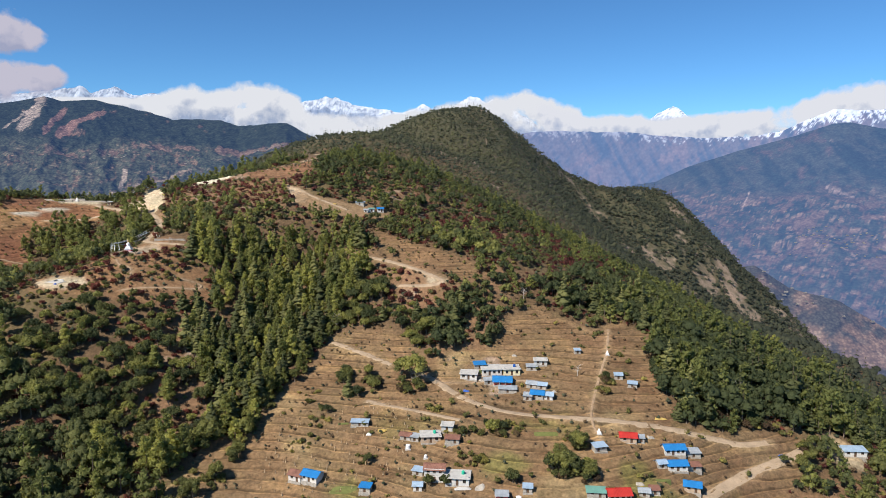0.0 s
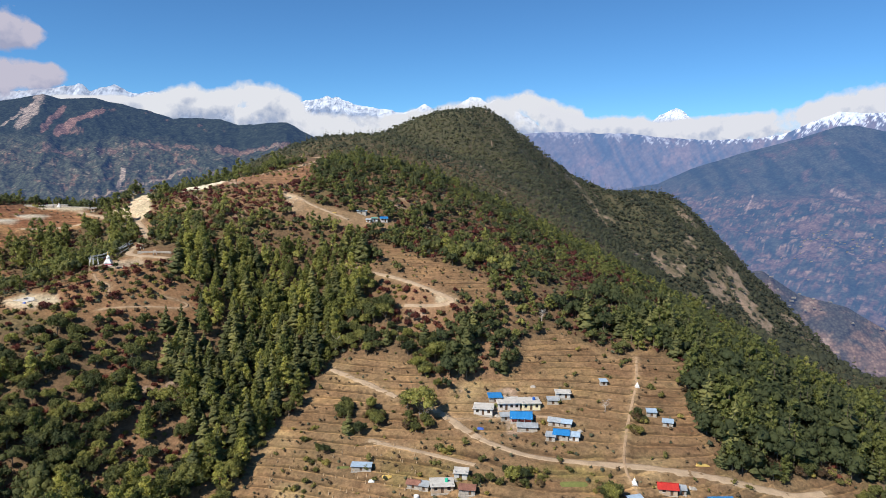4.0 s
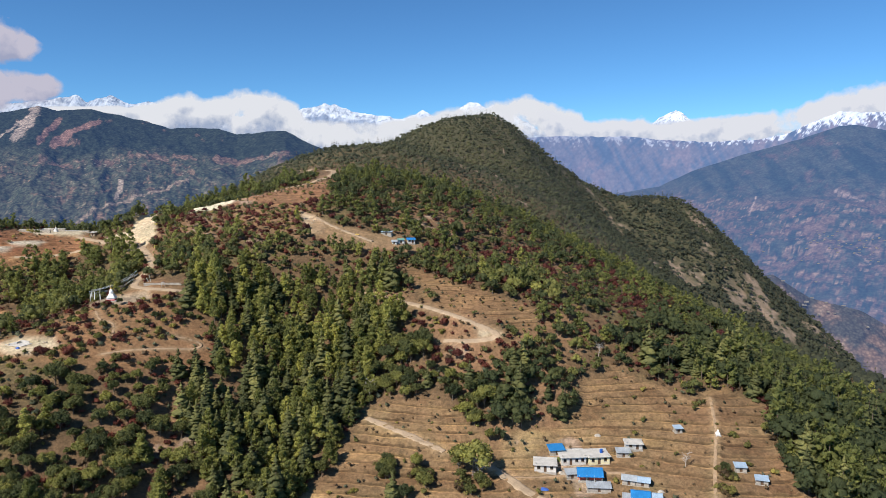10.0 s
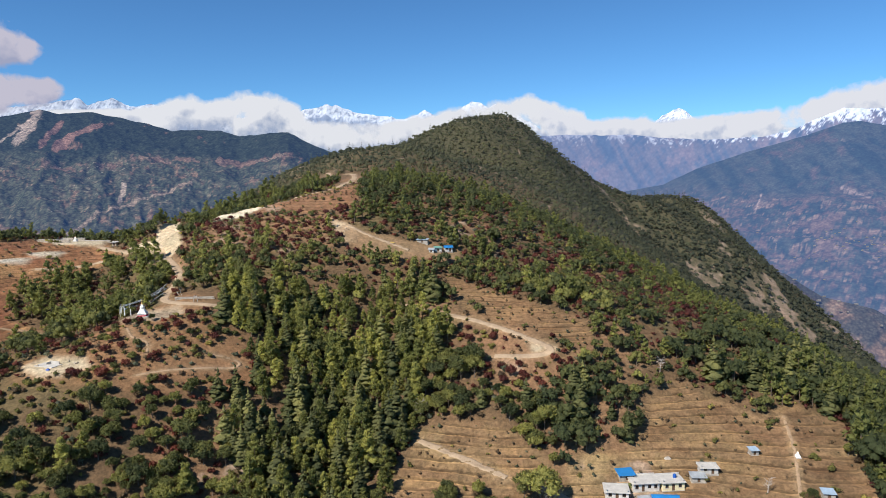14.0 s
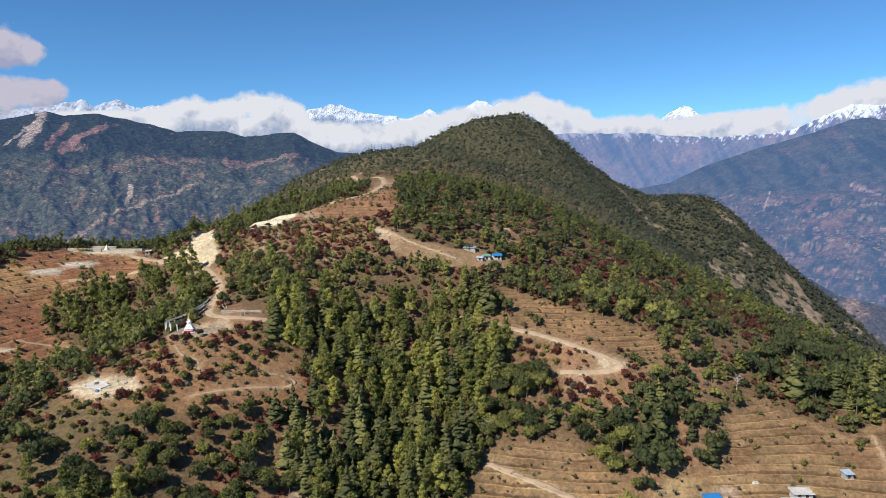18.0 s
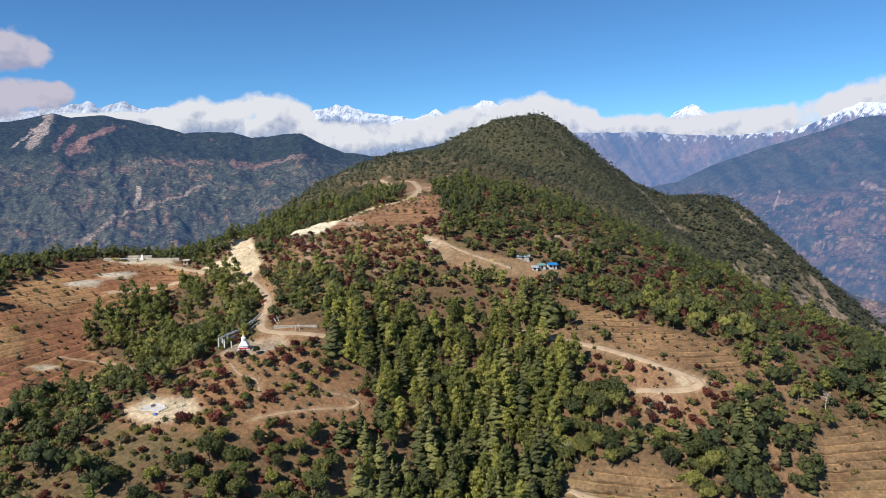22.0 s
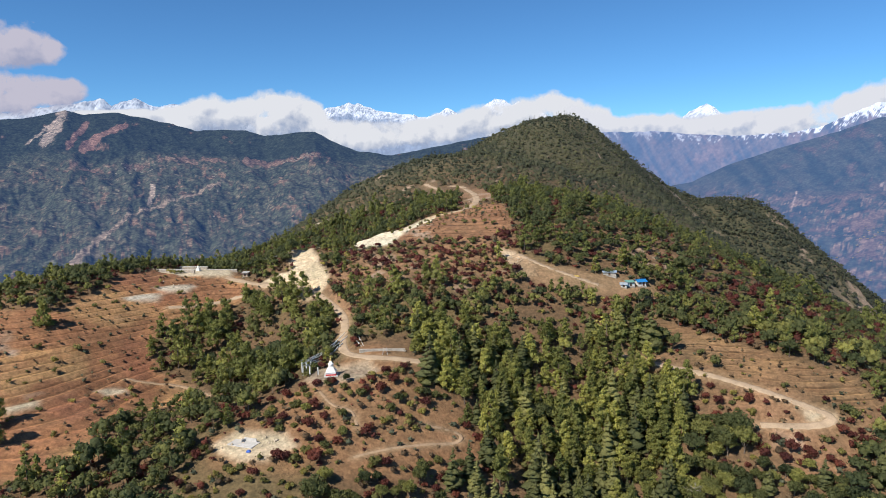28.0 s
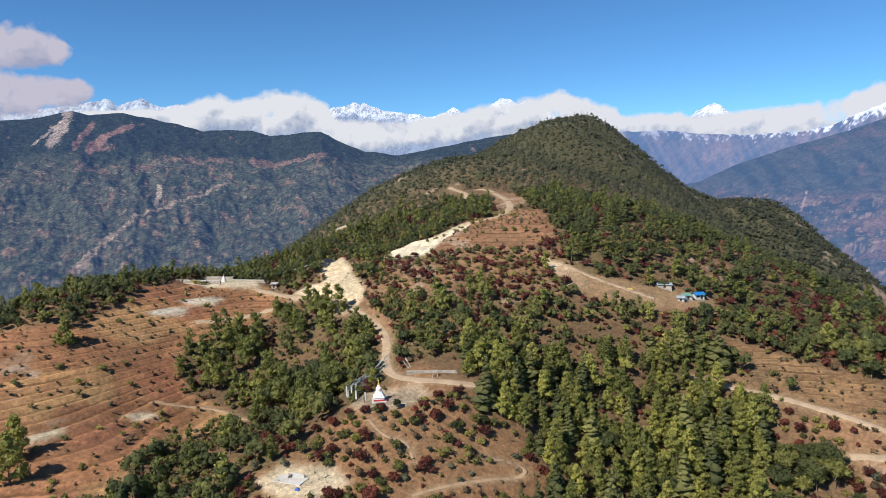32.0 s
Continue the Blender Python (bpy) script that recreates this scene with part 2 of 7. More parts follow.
def ground_height(x, y):
    """Height of the ground with terraces, levelled yards and roads; also the masks that colour it."""
    x, y = np.asarray(x, float), np.asarray(y, float)
    h = land(x, y)
    rung = np.zeros_like(h)
    field = fields(x, y)
    for mask, step in zip(field, (1.5, 1.5, 1.15, 1.3)):
        stepped, u = terraces(h, x, y, step)
        h = h + (stepped - h) * mask
        rung = np.where(mask > 0.02, u, rung)
    bare = np.zeros_like(h)
    for key, outline in PADS.items():
        m = inside(x, y, outline, 3.0, 1.2)
        flat = {"cut": 0.25, "quarry": 0.25, "slip": 0.2, "scrape": 0.2, "bare": 0.3, "far": 0.5, "hairpin": 0.3, "gravel": 0.5, "shingle": 0.5}.get(key, 0.9)
        h = h + (PAD_Z[key] - h) * m * flat
        if key in ("cut", "quarry"):
            h = h + m * 1.5 * fbm(x, y, 6.0, 4, 0.6)
        bare = np.maximum(bare, m)
    for key, (w, line) in ROUND_ROADS.items():
        d = near_line(x, y, line)
        near = d < w + 3
        if np.any(near):
            lx, ly = np.array(line, float).T
            lz = land(lx, ly)
            i = np.argmin(np.hypot(x[near][:, None] - lx, y[near][:, None] - ly), 1)
            m = 1 - smooth(d[near], w * 0.5 + 0.4, w * 0.5 + 2.2)
            h[near] += (lz[i] - h[near]) * m * 0.6
    return h, field, rung, bare


def ground_at(x, y):
    return float(ground_height(np.array([x], float), np.array([y], float))[0][0])


# ---- materials ----
def material(name, rough=0.8, metal=0.0):
    m = bpy.data.materials.new(name)
    m.use_nodes = True
    bsdf = m.node_tree.nodes["Principled BSDF"]
    bsdf.inputs["Roughness"].default_value, bsdf.inputs["Metallic"].default_value = rough, metal
    bsdf.inputs["Specular IOR Level"].default_value = 0.25
    return m, m.node_tree.nodes, m.node_tree.links, bsdf


def noise_node(nodes, links, scale, detail=4.0, rough=0.6, coord="Object"):
    tex, at = nodes.new("ShaderNodeTexNoise"), nodes.new("ShaderNodeTexCoord")
    tex.inputs["Scale"].default_value, tex.inputs["Detail"].default_value, tex.inputs["Roughness"].default_value = scale, detail, rough
    links.new(at.outputs[coord], tex.inputs["Vector"])
    return tex.outputs["Fac"]


def ramp(nodes, links, fac, stops):
    r = nodes.new("ShaderNodeValToRGB")
    r.color_ramp.elements[0].position, r.color_ramp.elements[1].position = stops[0][0], stops[-1][0]
    r.color_ramp.elements[0].color, r.color_ramp.elements[1].color = (*stops[0][1], 1), (*stops[-1][1], 1)
    for p, c in stops[1:-1]:
        r.color_ramp.elements.new(p).color = (*c, 1)
    links.new(fac, r.inputs[0])
    return r.outputs[0]


def times(nodes, links, a, b, amount=1.0, kind="MULTIPLY"):
    mix = nodes.new("ShaderNodeMix")
    mix.data_type, mix.blend_type = "RGBA", kind
    mix.inputs["Factor"].default_value = amount
    links.new(a, mix.inputs["A"])
    links.new(b, mix.inputs["B"])
    return mix.outputs["Result"]


def bumped(nodes, links, bsdf, height, strength, distance):
    b = nodes.new("ShaderNodeBump")
    b.inputs["Strength"].default_value, b.inputs["Distance"].default_value = strength, distance
    links.new(height, b.inputs["Height"])
    links.new(b.outputs[0], bsdf.inputs["Normal"])


def grey(v):
    return (v, v, v)


def plain(name, colour, rough=0.8, metal=0.0, scale=3.0, low=0.75, high=1.15, bump=0.0, random_tint=0.0):
    """A base colour with grain and blotches at two sizes."""
    m, nodes, links, bsdf = material(name, rough, metal)
    fine = ramp(nodes, links, noise_node(nodes, links, scale * 6), [(0.3, grey(low)), (0.7, grey(high))])
    broad = ramp(nodes, links, noise_node(nodes, links, scale * 0.6), [(0.3, grey(low)), (0.7, grey(high))])
    rgb = nodes.new("ShaderNodeRGB")
    rgb.outputs[0].default_value = (*colour, 1)
    c = times(nodes, links, times(nodes, links, rgb.outputs[0], fine, 0.7), broad, 0.8)
    if random_tint:
        info = nodes.new("ShaderNodeObjectInfo")
        c = times(nodes, links, c, ramp(nodes, links, info.outputs["Random"], [(0, grey(1 - random_tint)), (1, grey(1 + random_tint))]))
    links.new(c, bsdf.inputs["Base Color"])
    if bump:
        bumped(nodes, links, bsdf, noise_node(nodes, links, scale * 8), 0.6, bump)
    return m


def ground_material():
    m, nodes, links, bsdf = material("earth_and_dry_grass", 0.95)
    cover = nodes.new("ShaderNodeAttribute")
    cover.attribute_name = "cover"
    fine = ramp(nodes, links, noise_node(nodes, links, 0.9, 8, 0.8), [(0.33, grey(0.38)), (0.67, grey(1.60))])
    tuft = ramp(nodes, links, noise_node(nodes, links, 0.35, 5, 0.65), [(0.3, (0.72, 0.74, 0.70)), (0.7, (1.22, 1.18, 1.12))])
    wide = ramp(nodes, links, noise_node(nodes, links, 0.05, 4), [(0.3, (0.84, 0.88, 0.86)), (0.7, (1.14, 1.08, 1.04))])
    rung, farmed = nodes.new("ShaderNodeAttribute"), nodes.new("ShaderNodeAttribute")
    rung.attribute_name, farmed.attribute_name = "rung", "farmed"
    sway = nodes.new("ShaderNodeMath")                # the edges of the terraces wander a little
    sway.operation = "MULTIPLY_ADD"
    sway.inputs[1].default_value = 0.5
    links.new(noise_node(nodes, links, 0.14, 7, 0.62), sway.inputs[0])
    links.new(rung.outputs["Fac"], sway.inputs[2])
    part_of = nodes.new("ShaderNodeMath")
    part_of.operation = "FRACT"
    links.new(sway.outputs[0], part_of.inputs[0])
    # pale lips are dry grass; dark risers mix grass with painted shade
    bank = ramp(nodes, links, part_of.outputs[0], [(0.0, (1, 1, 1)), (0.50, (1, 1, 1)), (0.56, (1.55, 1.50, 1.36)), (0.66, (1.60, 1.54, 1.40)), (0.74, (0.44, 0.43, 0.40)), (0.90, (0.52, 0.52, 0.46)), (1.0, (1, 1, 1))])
    level, where, spot, plot = nodes.new("ShaderNodeMath"), nodes.new("ShaderNodeTexCoord"), nodes.new("ShaderNodeCombineXYZ"), nodes.new("ShaderNodeTexNoise")
    level.operation = "FLOOR"                         # every terrace has a tone of its own, which changes along it
    links.new(sway.outputs[0], level.inputs[0])
    apart = nodes.new("ShaderNodeSeparateXYZ")
    links.new(where.outputs["Object"], apart.inputs[0])
    for axis, source, scale in (("X", apart.outputs["X"], 0.045), ("Y", apart.outputs["Y"], 0.045), ("Z", level.outputs[0], 5.17)):
        by = nodes.new("ShaderNodeMath")
        by.operation = "MULTIPLY"
        by.inputs[1].default_value = scale
        links.new(source, by.inputs[0])
        links.new(by.outputs[0], spot.inputs[axis])
    plot.inputs["Scale"].default_value, plot.inputs["Detail"].default_value, plot.inputs["Roughness"].default_value = 1.0, 5, 0.7
    links.new(spot.outputs[0], plot.inputs["Vector"])
    tone = ramp(nodes, links, plot.outputs["Fac"], [(0.34, (0.74, 0.68, 0.64)), (0.5, (1.0, 1.0, 1.0)), (0.66, (1.30, 1.30, 1.18))])
    worn = nodes.new("ShaderNodeMath")
    worn.operation = "MULTIPLY"
    links.new(farmed.outputs["Fac"], worn.inputs[0])
    links.new(ramp(nodes, links, noise_node(nodes, links, 0.07, 5, 0.65), [(0.35, grey(0.2)), (0.6, grey(0.85))]), worn.inputs[1])
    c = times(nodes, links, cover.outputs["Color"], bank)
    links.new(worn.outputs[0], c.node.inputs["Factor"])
    c = times(nodes, links, c, tone)
    links.new(farmed.outputs["Fac"], c.node.inputs["Factor"])
    c = times(nodes, links, c, fine, 0.8)
    c = times(nodes, links, times(nodes, links, c, tuft), wide)
    links.new(c, bsdf.inputs["Base Color"])
    bumped(nodes, links, bsdf, noise_node(nodes, links, 0.9, 7, 0.7), 0.8, 0.5)
    return m


def leaf_material(name, dark, light, by="object", shine=0.6, stops=None):
    """Foliage: each tree has its own tint, each spray its own shade, mottled by its small leaves."""
    m, nodes, links, bsdf = material(name, shine)
    if by == "object":
        info = nodes.new("ShaderNodeObjectInfo")
        pick = info.outputs["Random"]
    else:
        at = nodes.new("ShaderNodeAttribute")
        at.attribute_name = "tint"
        pick = at.outputs["Fac"]
    mid = tuple(0.62 * a + 0.38 * b for a, b in zip(dark, light))
    c = ramp(nodes, links, pick, stops or [(0.0, dark), (0.6, mid), (1.0, light)])
    geo = nodes.new("ShaderNodeNewGeometry")
    c = times(nodes, links, c, ramp(nodes, links, geo.outputs["Random Per Island"], [(0, (0.80, 0.82, 0.80)), (0.6, (1.02, 1.02, 1.0)), (1, (1.22, 1.18, 1.06))]))
    c = times(nodes, links, c, ramp(nodes, links, noise_node(nodes, links, 2.6, 4, 0.7), [(0.35, grey(0.66)), (0.65, grey(1.32))]))
    links.new(c, bsdf.inputs["Base Color"])
    bumped(nodes, links, bsdf, noise_node(nodes, links, 1.7, 4, 0.7), 0.8, 0.5)
    thin = nodes.new("ShaderNodeBsdfTranslucent")
    links.new(c, thin.inputs[0])
    mix = nodes.new("ShaderNodeMixShader")
    mix.inputs[0].default_value = 0.55
    links.new(bsdf.outputs[0], mix.inputs[1])
    links.new(thin.outputs[0], mix.inputs[2])
    links.new(mix.outputs[0], nodes["Material Output"].inputs[0])
    return m


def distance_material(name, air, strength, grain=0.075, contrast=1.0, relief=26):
    """Far mountains seen as a backdrop: their own colours, broken up by crowns and plots, with the haze of the air put
    on as a weak blue emission.
    """
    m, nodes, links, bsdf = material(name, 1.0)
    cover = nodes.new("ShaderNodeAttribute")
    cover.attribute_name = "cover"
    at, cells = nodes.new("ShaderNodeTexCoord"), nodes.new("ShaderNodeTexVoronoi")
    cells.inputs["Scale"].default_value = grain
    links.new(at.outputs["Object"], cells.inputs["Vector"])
    # crown centres lightened, gaps darkened: canopy shade painted into the colour
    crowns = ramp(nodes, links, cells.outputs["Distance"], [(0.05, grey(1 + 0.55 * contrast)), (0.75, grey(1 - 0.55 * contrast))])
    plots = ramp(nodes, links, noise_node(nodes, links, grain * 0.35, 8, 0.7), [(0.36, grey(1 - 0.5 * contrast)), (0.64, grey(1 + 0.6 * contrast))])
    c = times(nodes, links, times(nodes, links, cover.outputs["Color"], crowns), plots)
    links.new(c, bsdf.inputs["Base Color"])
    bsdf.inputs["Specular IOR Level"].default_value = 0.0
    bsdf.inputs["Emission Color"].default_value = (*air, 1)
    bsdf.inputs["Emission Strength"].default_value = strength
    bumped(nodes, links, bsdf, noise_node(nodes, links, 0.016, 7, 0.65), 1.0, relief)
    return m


def cloud_material(name, lit, shade, strength):
    m = bpy.data.materials.new(name)
    m.use_nodes = True
    nodes, links = m.node_tree.nodes, m.node_tree.links
    nodes.remove(nodes["Principled BSDF"])
    dens, light = nodes.new("ShaderNodeAttribute"), nodes.new("ShaderNodeAttribute")
    dens.attribute_name, light.attribute_name = "dens", "lit"
    puff = noise_node(nodes, links, 0.0060, 9, 0.55)
    lump = noise_node(nodes, links, 0.0048, 5, 0.5)
    add = nodes.new("ShaderNodeMath")
    add.operation = "MULTIPLY_ADD"
    links.new(puff, add.inputs[0])
    add.inputs[1].default_value = 2.4
    links.new(dens.outputs["Fac"], add.inputs[2])
    alpha = ramp(nodes, links, add.outputs[0], [(0.0, grey(0)), (1.0, grey(1))])
    cr = alpha.node.color_ramp
    cr.elements[0].position, cr.elements[1].position = 0.0, 1.0
    sub = nodes.new("ShaderNodeMapRange")
    sub.inputs["From Min"].default_value, sub.inputs["From Max"].default_value = 1.46, 1.95
    links.new(add.outputs[0], sub.inputs["Value"])
    shadef = nodes.new("ShaderNodeMath")
    shadef.operation = "MULTIPLY_ADD"
    links.new(lump, shadef.inputs[0])
    shadef.inputs[1].default_value = 1.3
    links.new(light.outputs["Fac"], shadef.inputs[2])
    # noise shifted sunward imitates lit and shaded sides, painted into the emission
    at2, shift, puff2 = nodes.new("ShaderNodeTexCoord"), nodes.new("ShaderNodeVectorMath"), nodes.new("ShaderNodeTexNoise")
    shift.operation = "ADD"
    shift.inputs[1].default_value = (-26, 0, 30)
    links.new(at2.outputs["Object"], shift.inputs[0])
    puff2.inputs["Scale"].default_value, puff2.inputs["Detail"].default_value, puff2.inputs["Roughness"].default_value = 0.0060, 9, 0.55
    links.new(shift.outputs[0], puff2.inputs["Vector"])
    turned = nodes.new("ShaderNodeMath")
    turned.operation = "SUBTRACT"
    links.new(puff, turned.inputs[0])
    links.new(puff2.outputs["Fac"], turned.inputs[1])
    relief = nodes.new("ShaderNodeMath")
    relief.operation = "MULTIPLY_ADD"
    links.new(turned.outputs[0], relief.inputs[0])
    relief.inputs[1].default_value = 1.7
    links.new(shadef.outputs[0], relief.inputs[2])
    colour = ramp(nodes, links, relief.outputs[0], [(0.50, shade), (1.28, lit)])
    glow, clear, mix = nodes.new("ShaderNodeEmission"), nodes.new("ShaderNodeBsdfTransparent"), nodes.new("ShaderNodeMixShader")
    links.new(colour, glow.inputs[0])
    glow.inputs[1].default_value = strength
    links.new(sub.outputs[0], mix.inputs[0])
    links.new(clear.outputs[0], mix.inputs[1])
    links.new(glow.outputs[0], mix.inputs[2])
    links.new(mix.outputs[0], nodes["Material Output"].inputs[0])
    return m


M_GROUND = ground_material()
M_ROAD = plain("pale_dirt", (0.37, 0.275, 0.185), 0.95, scale=0.5, low=0.72, high=1.2, bump=0.06)
M_TRAIL = plain("trodden_dirt", (0.33, 0.23, 0.145), 0.95, scale=0.8, low=0.7, high=1.2, bump=0.05)
M_BARK = plain("bark", (0.17, 0.13, 0.10), 0.9, scale=2.0, low=0.6, high=1.3, bump=0.03)
M_PALE_BARK = plain("pale_dead_bark", (0.42, 0.38, 0.34), 0.9, scale=2.0, low=0.7, high=1.2, bump=0.03)
PINE_DARK, PINE_LIGHT = (0.182, 0.200, 0.066), (0.500, 0.480, 0.140)
FIR_DARK, FIR_LIGHT = (0.125, 0.140, 0.060), (0.340, 0.330, 0.125)
BROAD_DARK, BROAD_LIGHT = (0.074, 0.094, 0.044), (0.370, 0.358, 0.108)
BUSH_DARK, BUSH_LIGHT = (0.140, 0.148, 0.056), (0.390, 0.340, 0.105)
RED_DARK, RED_LIGHT = (0.120, 0.040, 0.036), (0.260, 0.088, 0.060)
M_PINE = leaf_material("pine_needles", PINE_DARK, PINE_LIGHT)
M_FIR = leaf_material("fir_needles", FIR_DARK, FIR_LIGHT)
M_BROAD = leaf_material("evergreen_leaves", BROAD_DARK, BROAD_LIGHT)
M_BUSH = leaf_material("bush_leaves", BUSH_DARK, BUSH_LIGHT)
M_RED = leaf_material("red_leaves", RED_DARK, RED_LIGHT)
S_PINE = leaf_material("pine_needles_far", PINE_DARK, PINE_LIGHT, "tint")
S_FIR = leaf_material("fir_needles_far", FIR_DARK, FIR_LIGHT, "tint")
S_BROAD = leaf_material("evergreen_leaves_far", BROAD_DARK, BROAD_LIGHT, "tint")
S_BUSH = leaf_material("bush_leaves_far", BUSH_DARK, BUSH_LIGHT, "tint")
S_RED = leaf_material("red_leaves_far", RED_DARK, RED_LIGHT, "tint")
S_DRY = leaf_material("dry_brush_leaves", (0.14, 0.095, 0.06), (0.27, 0.20, 0.12), "tint")
S_GREY = leaf_material("grey_green_leaves", (0.10, 0.115, 0.075), (0.20, 0.21, 0.14), "tint")
S_HILL = leaf_material("hill_forest_leaves", (0.05, 0.06, 0.04), (0.12, 0.12, 0.08), "tint", 0.8,
                       [(0.0, (0.064, 0.074, 0.056)), (0.35, (0.094, 0.104, 0.068)), (0.65, (0.128, 0.130, 0.074)), (0.88, (0.162, 0.146, 0.090)), (1.0, (0.195, 0.155, 0.118))])


# ---- the ground, one sheet to the horizon ----
def spread(lo, hi, fine, growth, widest, first, last, before):
    """Grid lines: fine from lo to hi, wider and wider out to first and last."""
    mid = list(np.arange(lo, hi + fine / 2, fine))
    out, step, p = [], fine, lo
    while p > first:
        step = min(step * before, widest)
        p -= step
        out.append(p)
    up, step, p = [], fine, mid[-1]
    while p < last:
        step = min(step * growth, widest)
        p += step
        up.append(p)
    return np.array(out[::-1] + mid + up)


def grid_faces(nx, ny):
    i = np.arange(nx * ny).reshape(ny, nx)
    return np.stack([i[:-1, :-1], i[:-1, 1:], i[1:, 1:], i[1:, :-1]], -1).reshape(-1, 4)


gx = spread(-300, 128, 1.3, 1.06, 60, -4700, 4700, 1.08)
gx = np.unique(np.r_[gx[(gx < 270) | (gx > 470)], np.arange(270, 470, 6.5)])
gy = spread(194, 440, 1.25, 1.04, 60, -3000, 4900, 1.15)
gy = np.unique(np.r_[gy[(gy < 915) | (gy > 1050)], np.arange(915, 1050, 5.5)])
X, Y = np.meshgrid(gx, gy)
fx, fy = X.ravel(), Y.ravel()
gz, field_masks, rung, bare_mask = ground_height(fx, fy)


def hill_bare(x, y):
    """Where the far side of the hill shows bare rock and earth: scars near its foot and streaks down its ribs."""
    rag = fbm(x, y, 38, 5, 0.6)
    scars = np.zeros_like(x)
    for cx, cy, rx, ry in ((284, 942, 16, 22), (312, 972, 16, 18), (310, 902, 14, 14), (362, 985, 14, 30), (352, 948, 14, 22), (403, 1010, 16, 34), (402, 962, 18, 26), (416, 938, 16, 18), (241, 932, 9, 16), (345, 1180, 10, 24)):
        scars = np.maximum(scars, np.exp(-((x - cx) / rx) ** 2 - ((y - cy) / ry) ** 2))
    streak = smooth(fbm(x * 0.9 + y * 0.55, (y * 0.8 - x * 0.45) * 0.22, 34, 4, 0.6), 0.30, 0.52) * smooth(y, 700, 850) * 0.15
    gully = smooth(fbm(x * 1.0 + y * 0.35, (y - x * 0.6) * 0.16 + 40, 15, 3, 0.6), 0.34, 0.48) * smooth(x, 20, 120) * smooth(y, 620, 760)
    return np.maximum(np.maximum(smooth(scars * 1.0 + 0.9 * rag + 0.9 * fbm(x + 70, y, 13, 4, 0.65), 0.50, 0.66), 0.6 * streak), 0.55 * gully)


def mixc(base, colour, mask):
    return base + (np.array(colour) - base) * mask[:, None]


cover = np.tile(np.array((0.125, 0.080, 0.047)), (len(fx), 1))                        # forest floor, fallen leaves
cover = mixc(cover, (0.205, 0.122, 0.073), smooth(fbm(fx, fy, 40, 4), -0.1, 0.35))     # bare red-brown soil
cover = mixc(cover, (0.125, 0.098, 0.050), smooth(fbm(fx + 90, fy, 26, 4), 0.12, 0.5) * 0.7)
slope_open = inside(fx, fy, SLOPE_STUPA, 8, 6)
cover = mixc(cover, (0.230, 0.128, 0.070), slope_open * 0.85)
hill = smooth(fy, 560, 760)
cover = mixc(cover, (0.070, 0.072, 0.044), hill * 0.9)
for mask, colour in zip(field_masks, ((0.186, 0.120, 0.069), (0.225, 0.113, 0.063), (0.185, 0.115, 0.066), (0.220, 0.120, 0.072))):
    cover = mixc(cover, colour, mask)
patch = fbm(fx + 40, fy + 10, 22, 4)
cover = mixc(cover, (0.265, 0.192, 0.108), field_masks[0] * smooth(patch, 0.1, 0.4) * 0.8)
cover = mixc(cover, (0.145, 0.090, 0.054), field_masks[0] * smooth(fx + 0.3 * (fy - 240) + 8 * patch, 46, 60) * 0.7)
cover = mixc(cover, (0.163, 0.152, 0.053), field_masks[0] * smooth(-patch, 0.22, 0.5) * smooth(-fy, -262, -215) * 0.8)
cover = mixc(cover, (0.300, 0.185, 0.095), field_masks[1] * smooth(patch, 0.05, 0.40) * 0.8)
cover = mixc(cover, (0.205, 0.090, 0.056), field_masks[1] * smooth(-patch, 0.15, 0.45) * 0.7)
cover = mixc(cover, (0.290, 0.215, 0.168), hill_bare(fx, fy) * (0.35 + 0.65 * smooth(fbm(fx, fy, 16, 3, 0.7), -0.25, 0.15)))
cover = mixc(cover, (0.456, 0.395, 0.304), bare_mask * 0.95)
for key, colour in (("gravel", (0.350, 0.334, 0.304)), ("shingle", (0.350, 0.334, 0.304)), ("cut", (0.52, 0.42, 0.30)), ("quarry", (0.60, 0.54, 0.43)), ("yard", (0.50, 0.41, 0.30)), ("bare", (0.40, 0.30, 0.21)), ("stupa", (0.265, 0.205, 0.155)), ("east", (0.380, 0.274, 0.175))):
    cover = mixc(cover, colour, inside(fx, fy, PADS[key], 3.0, 2.5) * (1 - 0.55 * smooth(fbm(fx, fy, 9, 4, 0.7), 0.0, 0.4)))
cover = mixc(cover, (0.262, 0.175, 0.105), inside(fx, fy, YARD_CAMP, 6, 6) * 0.8)
for key, (w, line) in ROUND_ROADS.items():
    cover = mixc(cover, (0.290, 0.205, 0.130), (1 - smooth(near_line(fx, fy, line), w * 0.5, w * 0.5 + 1.4)) * 0.7)
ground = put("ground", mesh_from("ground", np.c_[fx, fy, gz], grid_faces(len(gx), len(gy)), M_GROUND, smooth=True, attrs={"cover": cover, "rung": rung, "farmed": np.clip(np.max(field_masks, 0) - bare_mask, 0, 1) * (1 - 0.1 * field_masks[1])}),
             label="dry brown terraced hillside of soil and grass", category="ground", kind="structure")


# ---- distance ----
MID = np.array((-62.0, 89.0, 91.0))


FAR_SPOTS = {}


def band(az, el, a, b, wide):
    """1 on a line across the far slope, given in degrees round and up, fading with its width."""
    (ax, ay), (bx, by) = a, b
    t = np.clip(((az - ax) * (bx - ax) + (el - ay) * (by - ay)) / ((bx - ax) ** 2 + (by - ay) ** 2), 0, 1)
    return np.exp(-(np.hypot(az - ax - t * (bx - ax), el - ay - t * (by - ay)) / wide) ** 2)


def crest_line(az, table):
    t = np.array(table)
    return np.interp(az, t[:, 0], t[:, 1])


